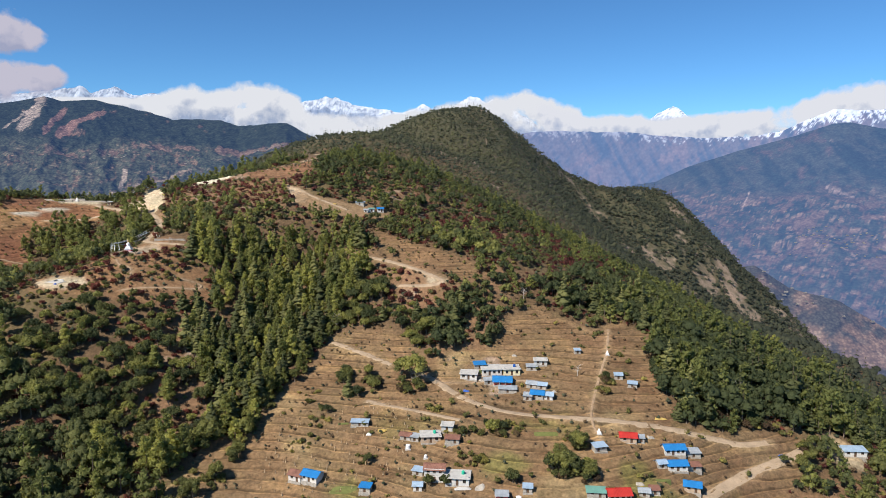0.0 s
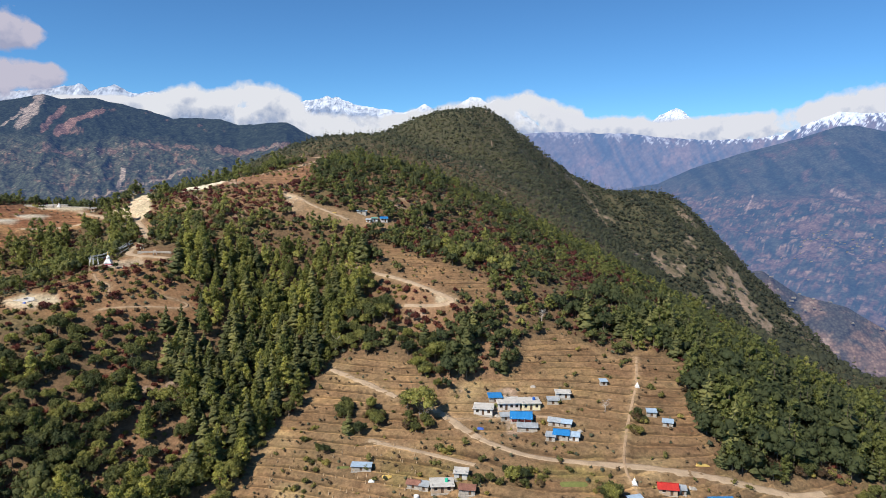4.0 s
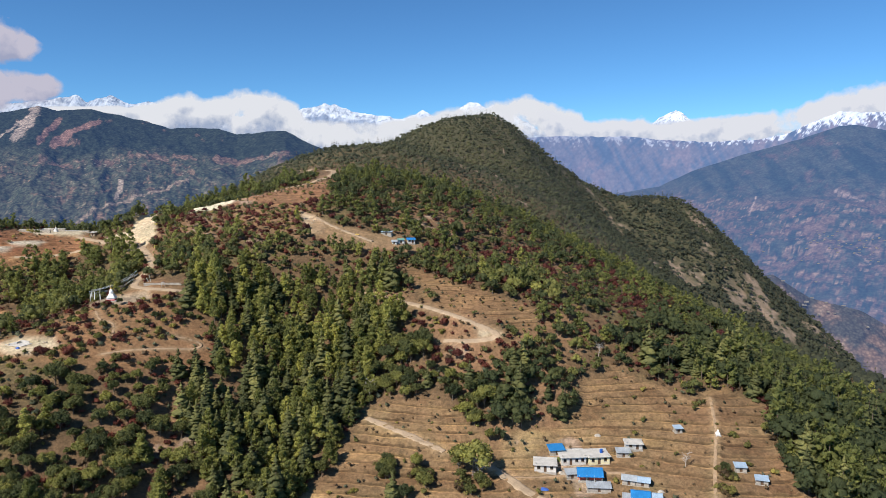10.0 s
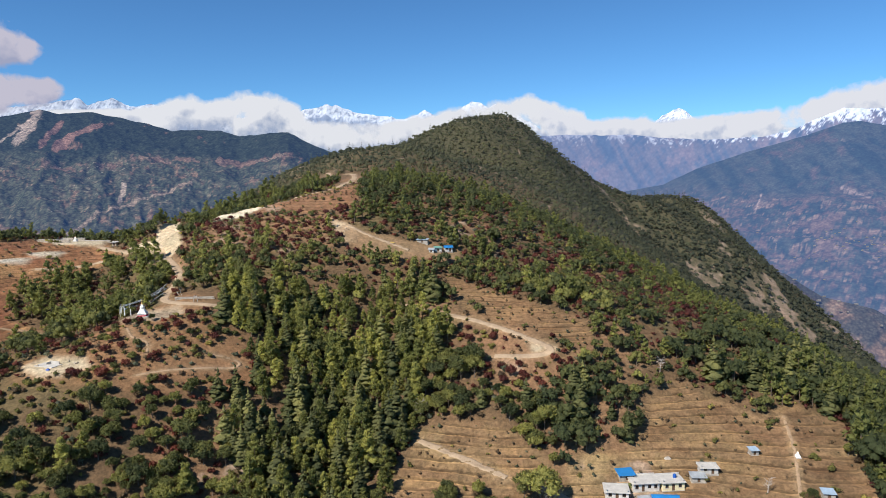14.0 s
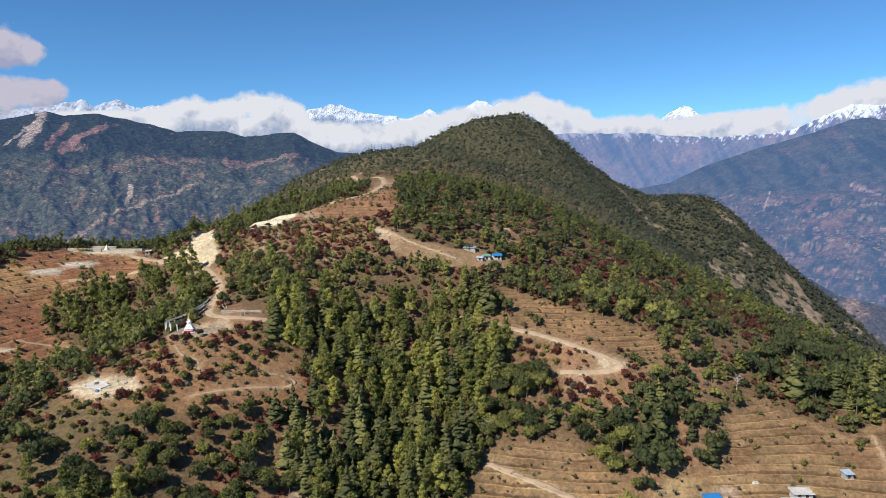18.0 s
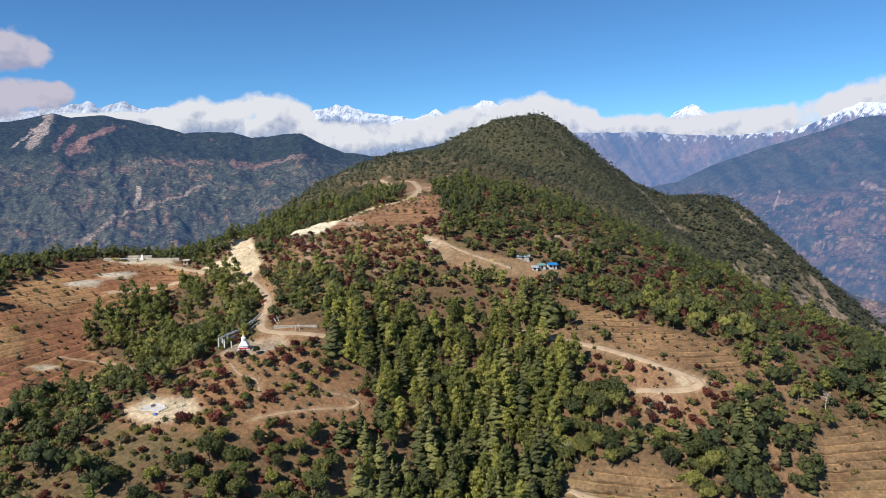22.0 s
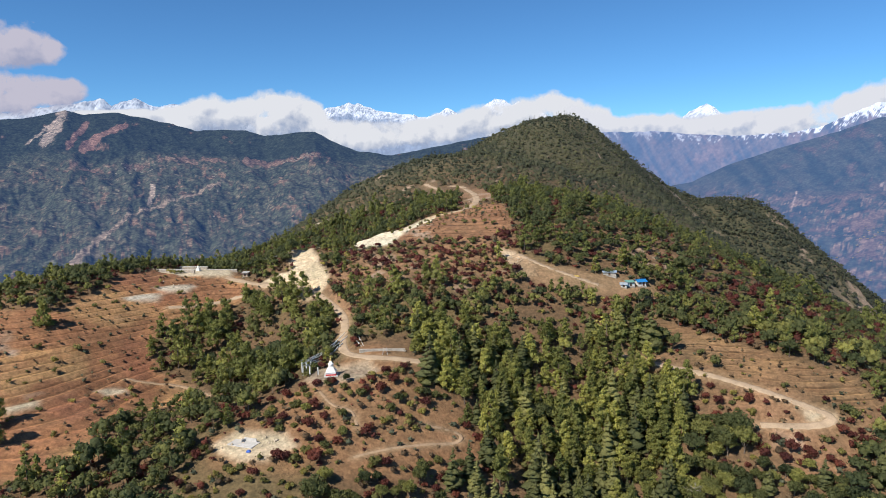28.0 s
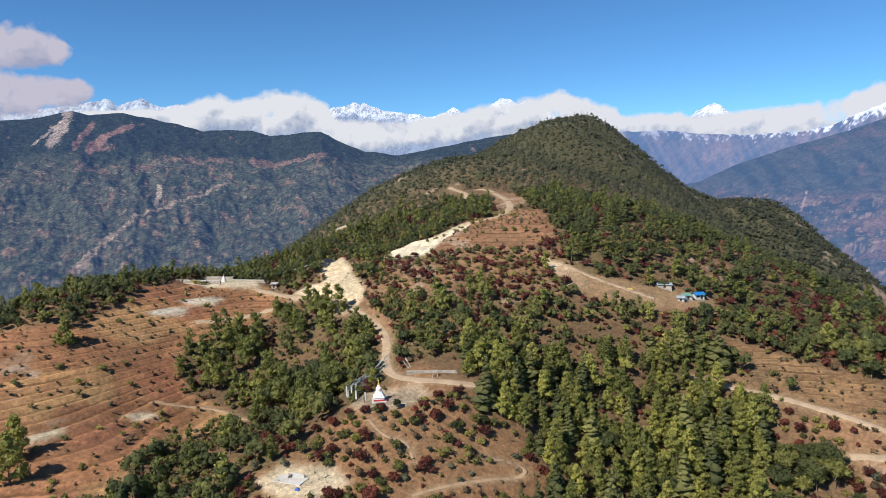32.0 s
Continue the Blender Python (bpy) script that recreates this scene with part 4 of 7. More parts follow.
def conifer(rng, h, r, layers, arms, low=0.2, blunt=0.5, droop=0.25):
    """Needle pads in whorls: kites that hang from the trunk, each bent along its middle. Returns points and triangles."""
    vs, fs = [], []
    n = 0
    for k in range(layers):
        u = (k + rng.uniform(-0.25, 0.25)) / (layers - 1)
        z = h * (low + (1 - low) * np.clip(u, 0, 1))
        reach = r * (1 - np.clip(u, 0, 1) ** (1 + blunt)) * (0.55 + 0.45 * min(1, 4 * (u + 0.12))) + 0.05 * r
        m = max(3, int(arms * (0.55 + 0.45 * (1 - u))))
        a = rng.uniform(0, 6.28) + np.arange(m) * 6.283 / m + rng.normal(0, 0.22, m)
        l = reach * rng.uniform(0.60, 1.25, m)
        w = l * rng.uniform(0.30, 0.46, m) + 0.12
        c, s = np.cos(a), np.sin(a)
        zz = z + rng.normal(0, 0.034 * h, m)
        d = droop * l
        root = np.stack([c * 0.05, s * 0.05, zz + 0.16 * l], -1)
        mid = np.stack([c * l * 0.55, s * l * 0.55, zz + 0.10 * l - d * 0.2], -1)
        left = np.stack([c * l * 0.62 - s * w, s * l * 0.62 + c * w, zz - d * 0.75], -1)
        right = np.stack([c * l * 0.62 + s * w, s * l * 0.62 - c * w, zz - d * 0.75], -1)
        tip = np.stack([c * l, s * l, zz - d * 0.55 + rng.normal(0, 0.06, m) * l], -1)
        under = np.stack([c * l * 0.45, s * l * 0.45, zz - d * 1.1 - 0.02 * h], -1)
        block = np.stack([root, left, mid, right, tip, under], 1).reshape(-1, 3)
        base = n + 6 * np.arange(m)[:, None]
        tri = np.array([[0, 1, 2], [0, 2, 3], [2, 1, 4], [3, 2, 4], [1, 5, 4], [5, 3, 4]])
        fs.append((base[:, :, None] + tri[None]).reshape(-1, 3))
        vs.append(block)
        n += 6 * m
    vs.append(np.array([[0, 0, h * 1.05], [0.14 * r, 0, h * 0.93], [-0.08 * r, 0.12 * r, h * 0.93], [-0.08 * r, -0.12 * r, h * 0.93]]))
    fs.append(n + np.array([[0, 1, 2], [0, 2, 3], [0, 3, 1]]))
    return np.concatenate(vs), np.concatenate(fs)


ICO_V = np.array([(0, 0, 1)] + [(0.894 * math.cos(a), 0.894 * math.sin(a), 0.447) for a in np.arange(5) * 1.2566] + [(0.894 * math.cos(a), 0.894 * math.sin(a), -0.447) for a in np.arange(5) * 1.2566 + 0.628])
ICO_F = np.array([(0, 1, 2), (0, 2, 3), (0, 3, 4), (0, 4, 5), (0, 5, 1), (1, 6, 2), (2, 7, 3), (3, 8, 4), (4, 9, 5), (5, 10, 1), (6, 7, 2), (7, 8, 3), (8, 9, 4), (9, 10, 5), (10, 6, 1)])


def clumped(rng, centre, radii, outward, sprays, size, lift=0.25):
    """Foliage gathered in clumps: each an uneven mass of leaves, with sprays that stand out of it. Returns points and triangles."""
    m = len(centre)
    turn = rng.uniform(0, 6.283, m)
    c, sn = np.cos(turn)[:, None], np.sin(turn)[:, None]
    x, y = ICO_V[None, :, 0] * c - ICO_V[None, :, 1] * sn, ICO_V[None, :, 0] * sn + ICO_V[None, :, 1] * c
    mass = np.stack([x, y, np.repeat(ICO_V[None, :, 2], m, 0)], -1) * radii[:, None] * 0.74 * rng.uniform(0.74, 1.14, (m, 11, 1)) + centre[:, None]
    mass_f = (11 * np.arange(m)[:, None, None] + ICO_F[None]).reshape(-1, 3)
    e = rng.normal(size=(m, sprays, 3)) + 0.55 * outward[:, None] + (0, 0, 0.3)
    e /= np.linalg.norm(e, axis=2)[..., None]
    root = centre[:, None] + e * radii[:, None] * rng.uniform(0.72, 1.04, (m, sprays, 1))
    side = np.cross(e, rng.normal(size=e.shape))
    side /= np.linalg.norm(side, axis=2)[..., None] + 1e-9
    along = 0.55 * e + 0.85 * np.cross(side, e) + (0, 0, lift)
    along /= np.linalg.norm(along, axis=2)[..., None] + 1e-9
    k = size * rng.uniform(0.6, 1.35, (m, sprays, 1))
    v = np.stack([root - side * k * 0.6 - along * k * 0.4, root + side * k * 0.6 - along * k * 0.4, root + along * k + e * k * 0.2], 2).reshape(-1, 3)
    f = 11 * m + np.arange(3 * m * sprays).reshape(-1, 3)
    return np.concatenate([mass.reshape(-1, 3), v]), np.concatenate([mass_f, f])


def leafy(rng, h, r, clumps, leaves, size, base=0.25, flat=0.85):
    """A broad crown: clumps of leaves over an uneven dome."""
    n = np.arange(clumps)
    a, up = n * 2.4 + rng.normal(0, 0.4, clumps), np.clip((n + rng.uniform(0.1, 0.9, clumps)) / clumps, 0, 1)
    d = np.stack([np.sqrt(1 - (up * 1.15 - 0.2) ** 2 * 0.9) * np.cos(a), np.sqrt(1 - (up * 1.15 - 0.2) ** 2 * 0.9) * np.sin(a), up * 1.15 - 0.2], -1)
    tall = h * (1 - base) * 0.5
    centre = d * np.array([r, r, tall * flat]) * rng.uniform(0.42, 0.78, (clumps, 1)) + (0, 0, h * base + tall)
    wide = r * np.clip(1.25 / clumps ** 0.40, 0.30, 0.95) * rng.uniform(0.75, 1.25, clumps)
    radii = np.stack([wide, wide, np.minimum(wide * 0.85, tall * 0.9)], -1)
    return clumped(rng, centre, radii, d, leaves, size)


def piney(rng, h, r, clumps, tufts, size, low):
    """A pine's crown: pads of needles in uneven tiers, narrowing to a blunt top."""
    u = (np.arange(clumps) + rng.uniform(0.2, 0.8, clumps)) / clumps
    a = np.arange(clumps) * 2.4 + rng.normal(0, 0.4, clumps)
    reach = r * (1 - u ** 1.5) ** 0.9 * rng.uniform(0.40, 0.78, clumps) * np.minimum(1, 0.7 + 2.2 * u)
    centre = np.stack([reach * np.cos(a), reach * np.sin(a), h * (low + (0.93 - low) * u)], -1)
    d = np.stack([np.cos(a), np.sin(a), 0.3 + 0.6 * u], -1)
    wide = r * (0.26 + 0.30 * (1 - u)) * rng.uniform(0.85, 1.2, clumps) * (14 / clumps) ** 0.3
    radii = np.stack([wide, wide, np.maximum(wide * 0.72, h * (0.93 - low) / clumps * 0.9)], -1)
    return clumped(rng, centre, radii, d, tufts, size, 0.35)


def lumpy(rng, h, r):
    """A far crown or a loose stone: one uneven lump, open below."""
    o = rng.normal(size=3) * (r * 0.42, r * 0.42, h * 0.12) + (0, 0, h * 0.42)
    return ICO_V * np.array((r, r, h * 0.5)) * rng.uniform(0.7, 1.1) * rng.uniform(0.8, 1.15, (11, 1)) + o, ICO_F[:10]


def scatter(seed, x0, x1, y0, y1, gap, jitter=0.48):
    rng = np.random.default_rng(seed)
    x, y = np.meshgrid(np.arange(x0, x1, gap), np.arange(y0, y1, gap))
    x = x + (np.arange(x.shape[0])[:, None] % 2) * gap * 0.5
    x, y = x.ravel() + rng.uniform(-jitter, jitter, x.size) * gap, y.ravel() + rng.uniform(-jitter, jitter, y.size) * gap
    return x, y, rng


def clear_of(x, y, room=1.5):
    """1 where nothing open or built stands."""
    free = np.ones(len(x))
    for w, line in ROUND_ROADS.values():
        free *= near_line(x, y, line) > w * 0.5 + room
    for outline in PADS.values():
        free *= inside(x, y, outline, 3, 1) < 0.3
    for polygon in (FIELD_VILLAGE, FIELD_WEST, FIELD_UPPER, FIELD_PIT, YARD_CAMP):
        free *= inside(x, y, polygon) < 0.35
    free *= np.hypot(x + 147, y - 338) > 10           # the bank with the retaining wall
    return free > 0.5


def thing_tree(name, trunk_me, crown_me, m, label, category, group):
    top = new(name)
    top.empty_display_size = 1.0
    top.matrix_world = m
    tagged(top, label, category, group)
    put("trunk", trunk_me, top)
    put("crown", crown_me, top)
    return top


PINE_KINDS, FIR_KINDS, BROAD_KINDS = [], [], []
for seed in range(7):
    rng = np.random.default_rng(100 + seed)
    h = (12.5, 10.5, 14, 9, 11.5, 13, 8)[seed]
    v, f = piney(rng, h, h * (0.27, 0.29, 0.25, 0.31, 0.28, 0.24, 0.33)[seed], 15, 44, 0.44, (0.16, 0.10, 0.20, 0.06, 0.13, 0.24, 0.03)[seed])
    PINE_KINDS.append((mesh_from("pine_crown", v, f, M_PINE, smooth=True), mesh_from("pine_trunk", *ring_trunk(h * 0.96, 0.19, 0.2), M_BARK, smooth=True), h))
for seed in range(4):
    rng = np.random.default_rng(140 + seed)
    h = (13, 10, 15, 8)[seed]
    v, f = conifer(rng, h, h * (0.34, 0.38, 0.32, 0.40)[seed], 13, 11, low=0.04, blunt=0.25, droop=0.30)
    FIR_KINDS.append((mesh_from("fir_crown", v, f, M_FIR, smooth=True), mesh_from("fir_trunk", *ring_trunk(h * 0.96, 0.2), M_BARK, smooth=True), h))
for seed in range(7):
    rng = np.random.default_rng(180 + seed)
    h, r = ((7.5, 3.4), (6, 3.0), (9, 3.6), (5, 2.6), (8, 4.2), (6.5, 2.4), (4.2, 2.2))[seed]
    v, f = leafy(rng, h, r, 14, 44, 0.40, base=0.12)
    arms = [ring_trunk(h * 0.62, 0.2, 0.3)] + [limb((0, 0, h * 0.2), (r * 0.6 * math.cos(a), r * 0.6 * math.sin(a), h * 0.6), 0.1, 0.03) for a in (0.4, 2.3, 4.4)]
    BROAD_KINDS.append((mesh_from("broadleaf_crown", v, f, M_BROAD, smooth=True), mesh_from("broadleaf_trunk", *joined(arms), M_BARK), h))
RED_KINDS, BUSH_KINDS = [], []
for seed in range(5):
    rng = np.random.default_rng(220 + seed)
    h, r = ((2.6, 1.5), (3.4, 1.7), (1.8, 1.3), (2.2, 1.6), (4.0, 2.0))[seed]
    v, f = leafy(rng, h, r, 7, 30, 0.28, base=-0.05)
    RED_KINDS.append(mesh_from("red_shrub", v, f, M_RED, smooth=True))
    h, r = ((1.5, 1.1), (2.2, 1.4), (1.0, 0.9), (1.8, 1.6), (2.8, 1.5))[seed]
    v, f = leafy(rng, h, r, 7, 28, 0.26, base=-0.05)
    BUSH_KINDS.append(mesh_from("green_bush", v, f, M_BUSH, smooth=True))


# where each kind grows on the near slopes
tx, ty, trng = scatter(5, -330, 175, 175, 560, 3.3)
def off_tracks(x, y):
    """Clear of the open verges along the tracks near the summit."""
    return (near_line(x, y + 6, ROADS["ridge"][1]) > 9) & (near_line(x, y + 12, ROADS["summit"][1]) > 9) & (near_line(x, y, [(-219, 626), (-222, 596)]) > 11)


keep = clear_of(tx, ty, 2.2) & off_tracks(tx, ty)
tx, ty = tx[keep], ty[keep]
roll, pick = trng.random(len(tx)), trng.random(len(tx))
pine_zone = inside(tx, ty, PINES, 6, 5)
slope_zone = inside(tx, ty, SLOPE_STUPA, 8, 5)
red_zone = np.max([inside(tx, ty, p, 8, 6) for p in RED_SLOPES], 0)
east_zone = inside(tx, ty, [(58, 300), (70, 286), (62, 252), (70, 236), (96, 238), (170, 240), (170, 470), (40, 470), (10, 330)], 8, 5)
west_zone = inside(tx, ty, [(-240, 405), (-205, 410), (-170, 395), (-168, 340), (-200, 328), (-214, 350), (-236, 384)], 6, 4)
upper_zone = inside(tx, ty, [(-62, 402), (-30, 405), (20, 425), (60, 470), (0, 530), (-72, 490), (-78, 440)], 8, 6)
scrub_zone = inside(tx, ty, [(-182, 388), (-95, 385), (-80, 405), (-90, 432), (-130, 420), (-165, 424), (-180, 404)], 5, 4)
low_zone = inside(tx, ty, [(-125, 292), (-100, 250), (-92, 236), (-104, 206), (-120, 170), (-260, 170), (-222, 290), (-165, 286)], 6, 5)
thick = 0.84 + 0.35 * fbm(tx, ty, 26, 3)
thick = np.where(pine_zone > 0.5, 0.95, thick)
thick = np.where(low_zone > 0.5, np.where(ty > 268, 0.80, 0.94) + 0.45 * fbm(tx, ty, 22, 4), thick)
thick = np.where(upper_zone > 0.5, 0.54 + 0.6 * fbm(tx, ty, 20, 3), thick)
thick = np.where(east_zone > 0.5, np.where(ty < 318, 0.94, 0.58 + 0.6 * fbm(tx, ty, 22, 3)), thick)
thick = np.where(west_zone > 0.5, 0.58 + 0.5 * fbm(tx, ty, 22, 3), thick)
middle_zone = inside(tx, ty, WOOD_MIDDLE, 5, 4)
thick = np.where(middle_zone > 0.5, 1.02 + 0.2 * fbm(tx, ty, 20, 3), thick)
thick = np.where(slope_zone > 0.5, 0.50 + 0.3 * fbm(tx, ty, 14, 3), thick)
thick = np.where(red_zone > 0.5, 0.86 + 0.2 * fbm(tx, ty, 18, 3), thick)
thick = np.where(pine_zone > 0.5, 0.70 + 0.35 * fbm(tx, ty, 16, 3), thick)
thick = np.where(ty > 430, np.maximum(thick, 0.55 + 0.5 * fbm(tx, ty, 40, 3)), thick)
grows = roll < thick
tx, ty, pick = tx[grows], ty[grows], pick[grows]
pine_zone, slope_zone, red_zone, east_zone, west_zone, low_zone, middle_zone, upper_zone, scrub_zone = (z[grows] for z in (pine_zone, slope_zone, red_zone, east_zone, west_zone, low_zone, middle_zone, upper_zone, scrub_zone))
tz = ground_height(tx, ty)[0]
mixed = fbm(tx, ty, 34, 3)
PINE, FIR, BROAD, RED, BUSH = range(5)
kind = np.where(pick < 0.14, PINE, np.where(pick < 0.56, BROAD, np.where(pick < 0.80, BUSH, RED)))
kind = np.where(middle_zone > 0.5, np.where(pick < 0.05, FIR, np.where(pick < 0.84, BROAD, np.where(pick < 0.92, BUSH, RED))), kind)
kind = np.where(pine_zone > 0.5, np.where(pick < 0.74, PINE, np.where(pick < 0.90, FIR, BROAD)), kind)
kind = np.where((pine_zone > 0.5) & (ty < 305) & (pick < 0.34), FIR, kind)
kind = np.where(low_zone > 0.5, np.where(pick < 0.16 + 0.4 * mixed, PINE, np.where(pick < 0.72, BROAD, np.where(pick < 0.86, BUSH, RED))), kind)
kind = np.where((low_zone > 0.5) & (ty > 266) & (pick > 0.58), np.where(pick < 0.78, BUSH, RED), kind)
kind = np.where((inside(tx, ty, [(-195, 276), (-160, 276), (-163, 300), (-192, 300)]) > 0.5) & (kind < RED), BUSH, kind)
kind = np.where(upper_zone > 0.5, np.where(pick < 0.06, FIR, np.where(pick < 0.14, PINE, np.where(pick < 0.54, BROAD, np.where(pick < 0.74, RED, BUSH)))), kind)
kind = np.where(east_zone > 0.5, np.where(pick < 0.16 + 0.4 * mixed, FIR, np.where(pick < 0.36 + 0.4 * mixed, PINE, np.where(pick < 0.92, BROAD, np.where(pick < 0.97, BUSH, RED)))), kind)
kind = np.where((east_zone > 0.5) & (ty > 318), np.where(pick < 0.10 + 0.2 * mixed, PINE, np.where(pick < 0.52, BROAD, np.where(pick < 0.74, BUSH, RED))), kind)
kind = np.where(west_zone > 0.5, np.where(pick < 0.5 + 0.5 * mixed, PINE, np.where(pick < 0.85, BROAD, np.where(pick < 0.93, BUSH, RED))), kind)
kind = np.where(slope_zone > 0.5, np.where(pick < 0.10, BROAD, np.where(pick < 0.66, BUSH, RED)), kind)
kind = np.where(red_zone > 0.5, np.where(pick < 0.36 + 0.4 * mixed, RED, np.where(pick < 0.82, BUSH, np.where(pick < 0.96, BROAD, PINE))), kind)
bend_side = near_line(tx, ty + 6, ROADS["bend"][1][2:]) < 6.5
kind = np.where(bend_side & (kind < RED), np.where(pick < 0.55, RED, BUSH), kind)
kind = np.where((scrub_zone > 0.5) & (kind < RED) & (pick > 0.10), np.where(pick < 0.34, RED, BUSH), kind)

FULL = {PINE: (PINE_KINDS, "pine_tree", "tall olive-green pine with a bare lower trunk", "pine tree", "pines on the slope"),
        FIR: (FIR_KINDS, "fir_tree", "grey-green fir with layered drooping branches", "fir tree", "firs above the fields"),
        BROAD: (BROAD_KINDS, "broadleaf_tree", "dark green round-crowned evergreen tree", "tree", "broadleaf trees on the slope"),
        RED: (RED_KINDS, "red_shrub", "dark red autumn shrub on dry soil", "shrub", "red shrubs on the slope"),
        BUSH: (BUSH_KINDS, "green_bush", "small yellow-green bush on dry soil", "bush", "bushes on the slope")}
stature = 0.70 + 0.22 * fbm(tx, ty, 50, 2)                     # how tall the trees of each wood stand
stature = np.where(pine_zone > 0.5, 0.80 + 0.35 * fbm(tx + 33, ty, 18, 3), stature)
stature = np.where(east_zone > 0.5, np.where(ty < 318, 0.95, 0.66) + 0.4 * fbm(tx, ty + 50, 16, 3), stature)
stature = np.where(west_zone > 0.5, 0.85, stature)
stature = np.where(middle_zone > 0.5, 0.84 + 0.4 * fbm(tx, ty + 50, 14, 3), stature)
stature = np.where(slope_zone > 0.5, np.where(kind == BROAD, 0.55, 0.95), stature)
stature = np.where((red_zone > 0.5) & (kind == BROAD), 0.55, stature)
stature = np.where((low_zone > 0.5) & (kind <= BROAD), np.where(ty < 232, 0.95, 0.76 + 0.5 * fbm(tx + 70, ty, 16, 3)), stature)
stature = np.where((upper_zone > 0.5) & (red_zone < 0.5), 0.66 + 0.3 * fbm(tx, ty + 50, 15, 3), stature)
stature = np.where((ty > 370) & (upper_zone < 0.5) & (kind == BROAD) & (east_zone < 0.5), 0.62, stature)
pale_share = np.where(((east_zone > 0.5) & (ty < 318)) | (middle_zone > 0.5), np.where(middle_zone > 0.5, 0.30, 0.10), np.where((east_zone > 0.5) | (ty > 405), 0.30, np.where(pine_zone > 0.5, 1.0, 0.75))) * (1 + 0.5 * np.clip(fbm(tx, ty, 18, 3), -0.8, 0.8))      # darker leaf tints on upper slopes; on the eastern slope they paint its shade
stature = np.where(((red_zone > 0.5) | (scrub_zone > 0.5)) & (kind >= RED), 0.82, stature)
LIMIT = {PINE: 290, FIR: 150, BROAD: 270, RED: 200, BUSH: 200}
HEART = (-100, 285)                       # the slopes that the flight passes nearest


def stuff_name(k):
    return {PINE: "pine_wood", FIR: "fir_wood", BROAD: "broadleaf_wood", RED: "red_scrub", BUSH: "green_scrub"}[k]


def merge(name, variants, xs, ys, zs, mats, seed, label, size=(0.75, 1.25), stand=None, pale=None, stands=None):
    """Many trees as one mesh, each with a tint of its own."""
    rng = np.random.default_rng(seed)
    vs, fs, tints, face_mats, n = [], [], [], [], 0
    which = rng.integers(0, len(variants), len(xs))
    for w, (pieces) in enumerate(variants):
        me = np.flatnonzero(which == w)
        if not len(me):
            continue
        a, s = rng.uniform(0, 6.283, len(me)), rng.uniform(*size, len(me)) * (1 if stand is None else stand[me])
        c, sn = np.cos(a), np.sin(a)
        tint = rng.random(len(me)) * (1 if pale is None else pale[me])
        if stands is not None:
            tint = np.clip(stands[me] + 0.42 * (tint - 0.5), 0, 1)
        for slot, (v, f) in enumerate(pieces):
            x = (v[None, :, 0] * c[:, None] - v[None, :, 1] * sn[:, None]) * s[:, None] + xs[me][:, None]
            y = (v[None, :, 0] * sn[:, None] + v[None, :, 1] * c[:, None]) * s[:, None] + ys[me][:, None]
            z = v[None, :, 2] * s[:, None] + zs[me][:, None]
            vs.append(np.stack([x, y, z], -1).reshape(-1, 3))
            fs.append((f[None] + (n + len(v) * np.arange(len(me)))[:, None, None]).reshape(-1, f.shape[1]))
            face_mats.append(np.full(len(fs[-1]), slot))
            tints.append(np.repeat(tint, len(v)))
            n += len(v) * len(me)
    order = sorted(range(len(fs)), key=lambda i: fs[i].shape[1])
    me = mesh_from(name, np.concatenate(vs), [fs[i] for i in order], mats, np.concatenate([face_mats[i] for i in order]), smooth=True, attrs={"tint": np.concatenate(tints)})
    return put(name, me, label=label, category="forest", kind="stuff")


def thin_trunk(h, r):
    v, f = ring_trunk(h, r, sides=4, rows=2)
    return v, f


MEDIUM = {PINE: [], FIR: [], BROAD: [], RED: [], BUSH: []}
for seed in range(6):
    rng = np.random.default_rng(300 + seed)
    h = (12, 10, 13.5, 9, 11, 8)[seed]
    MEDIUM[PINE].append([piney(rng, h, h * rng.uniform(0.25, 0.31), 8, 20, 0.70, rng.uniform(0.06, 0.18)), thin_trunk(h * 0.9, 0.2)])
    MEDIUM[FIR].append([conifer(rng, h, h * rng.uniform(0.33, 0.39), 8, 6, low=0.05, blunt=0.25, droop=0.30), thin_trunk(h * 0.9, 0.2)])
    h, r = ((7.5, 3.4), (6, 3.0), (9, 3.8), (5, 2.6), (8, 4.0), (4.2, 2.4))[seed]
    MEDIUM[BROAD].append([leafy(rng, h, r, 6, 13, 0.66, base=0.08), thin_trunk(h * 0.6, 0.2)])
    h, r = ((2.6, 1.5), (3.4, 1.7), (1.8, 1.3), (2.2, 1.6), (4.0, 2.0), (3, 1.6))[seed]
    MEDIUM[RED].append([leafy(rng, h, r, 2, 18, 0.46, base=-0.05)])
    MEDIUM[BUSH].append([leafy(rng, h * 0.7, r * 0.8, 2, 16, 0.40, base=-0.05)])
STUFF_MAT = {PINE: [S_PINE, M_BARK], FIR: [S_FIR, M_BARK], BROAD: [S_BROAD, M_BARK], RED: [S_RED], BUSH: [S_BUSH]}
STUFF_LABEL = {PINE: "further pines standing on the slope", FIR: "further firs standing on the slope", BROAD: "further evergreen broadleaf trees on the slope",
               RED: "further red autumn shrubs on the slope", BUSH: "further low green bushes on the slope"}
prng = np.random.default_rng(11)
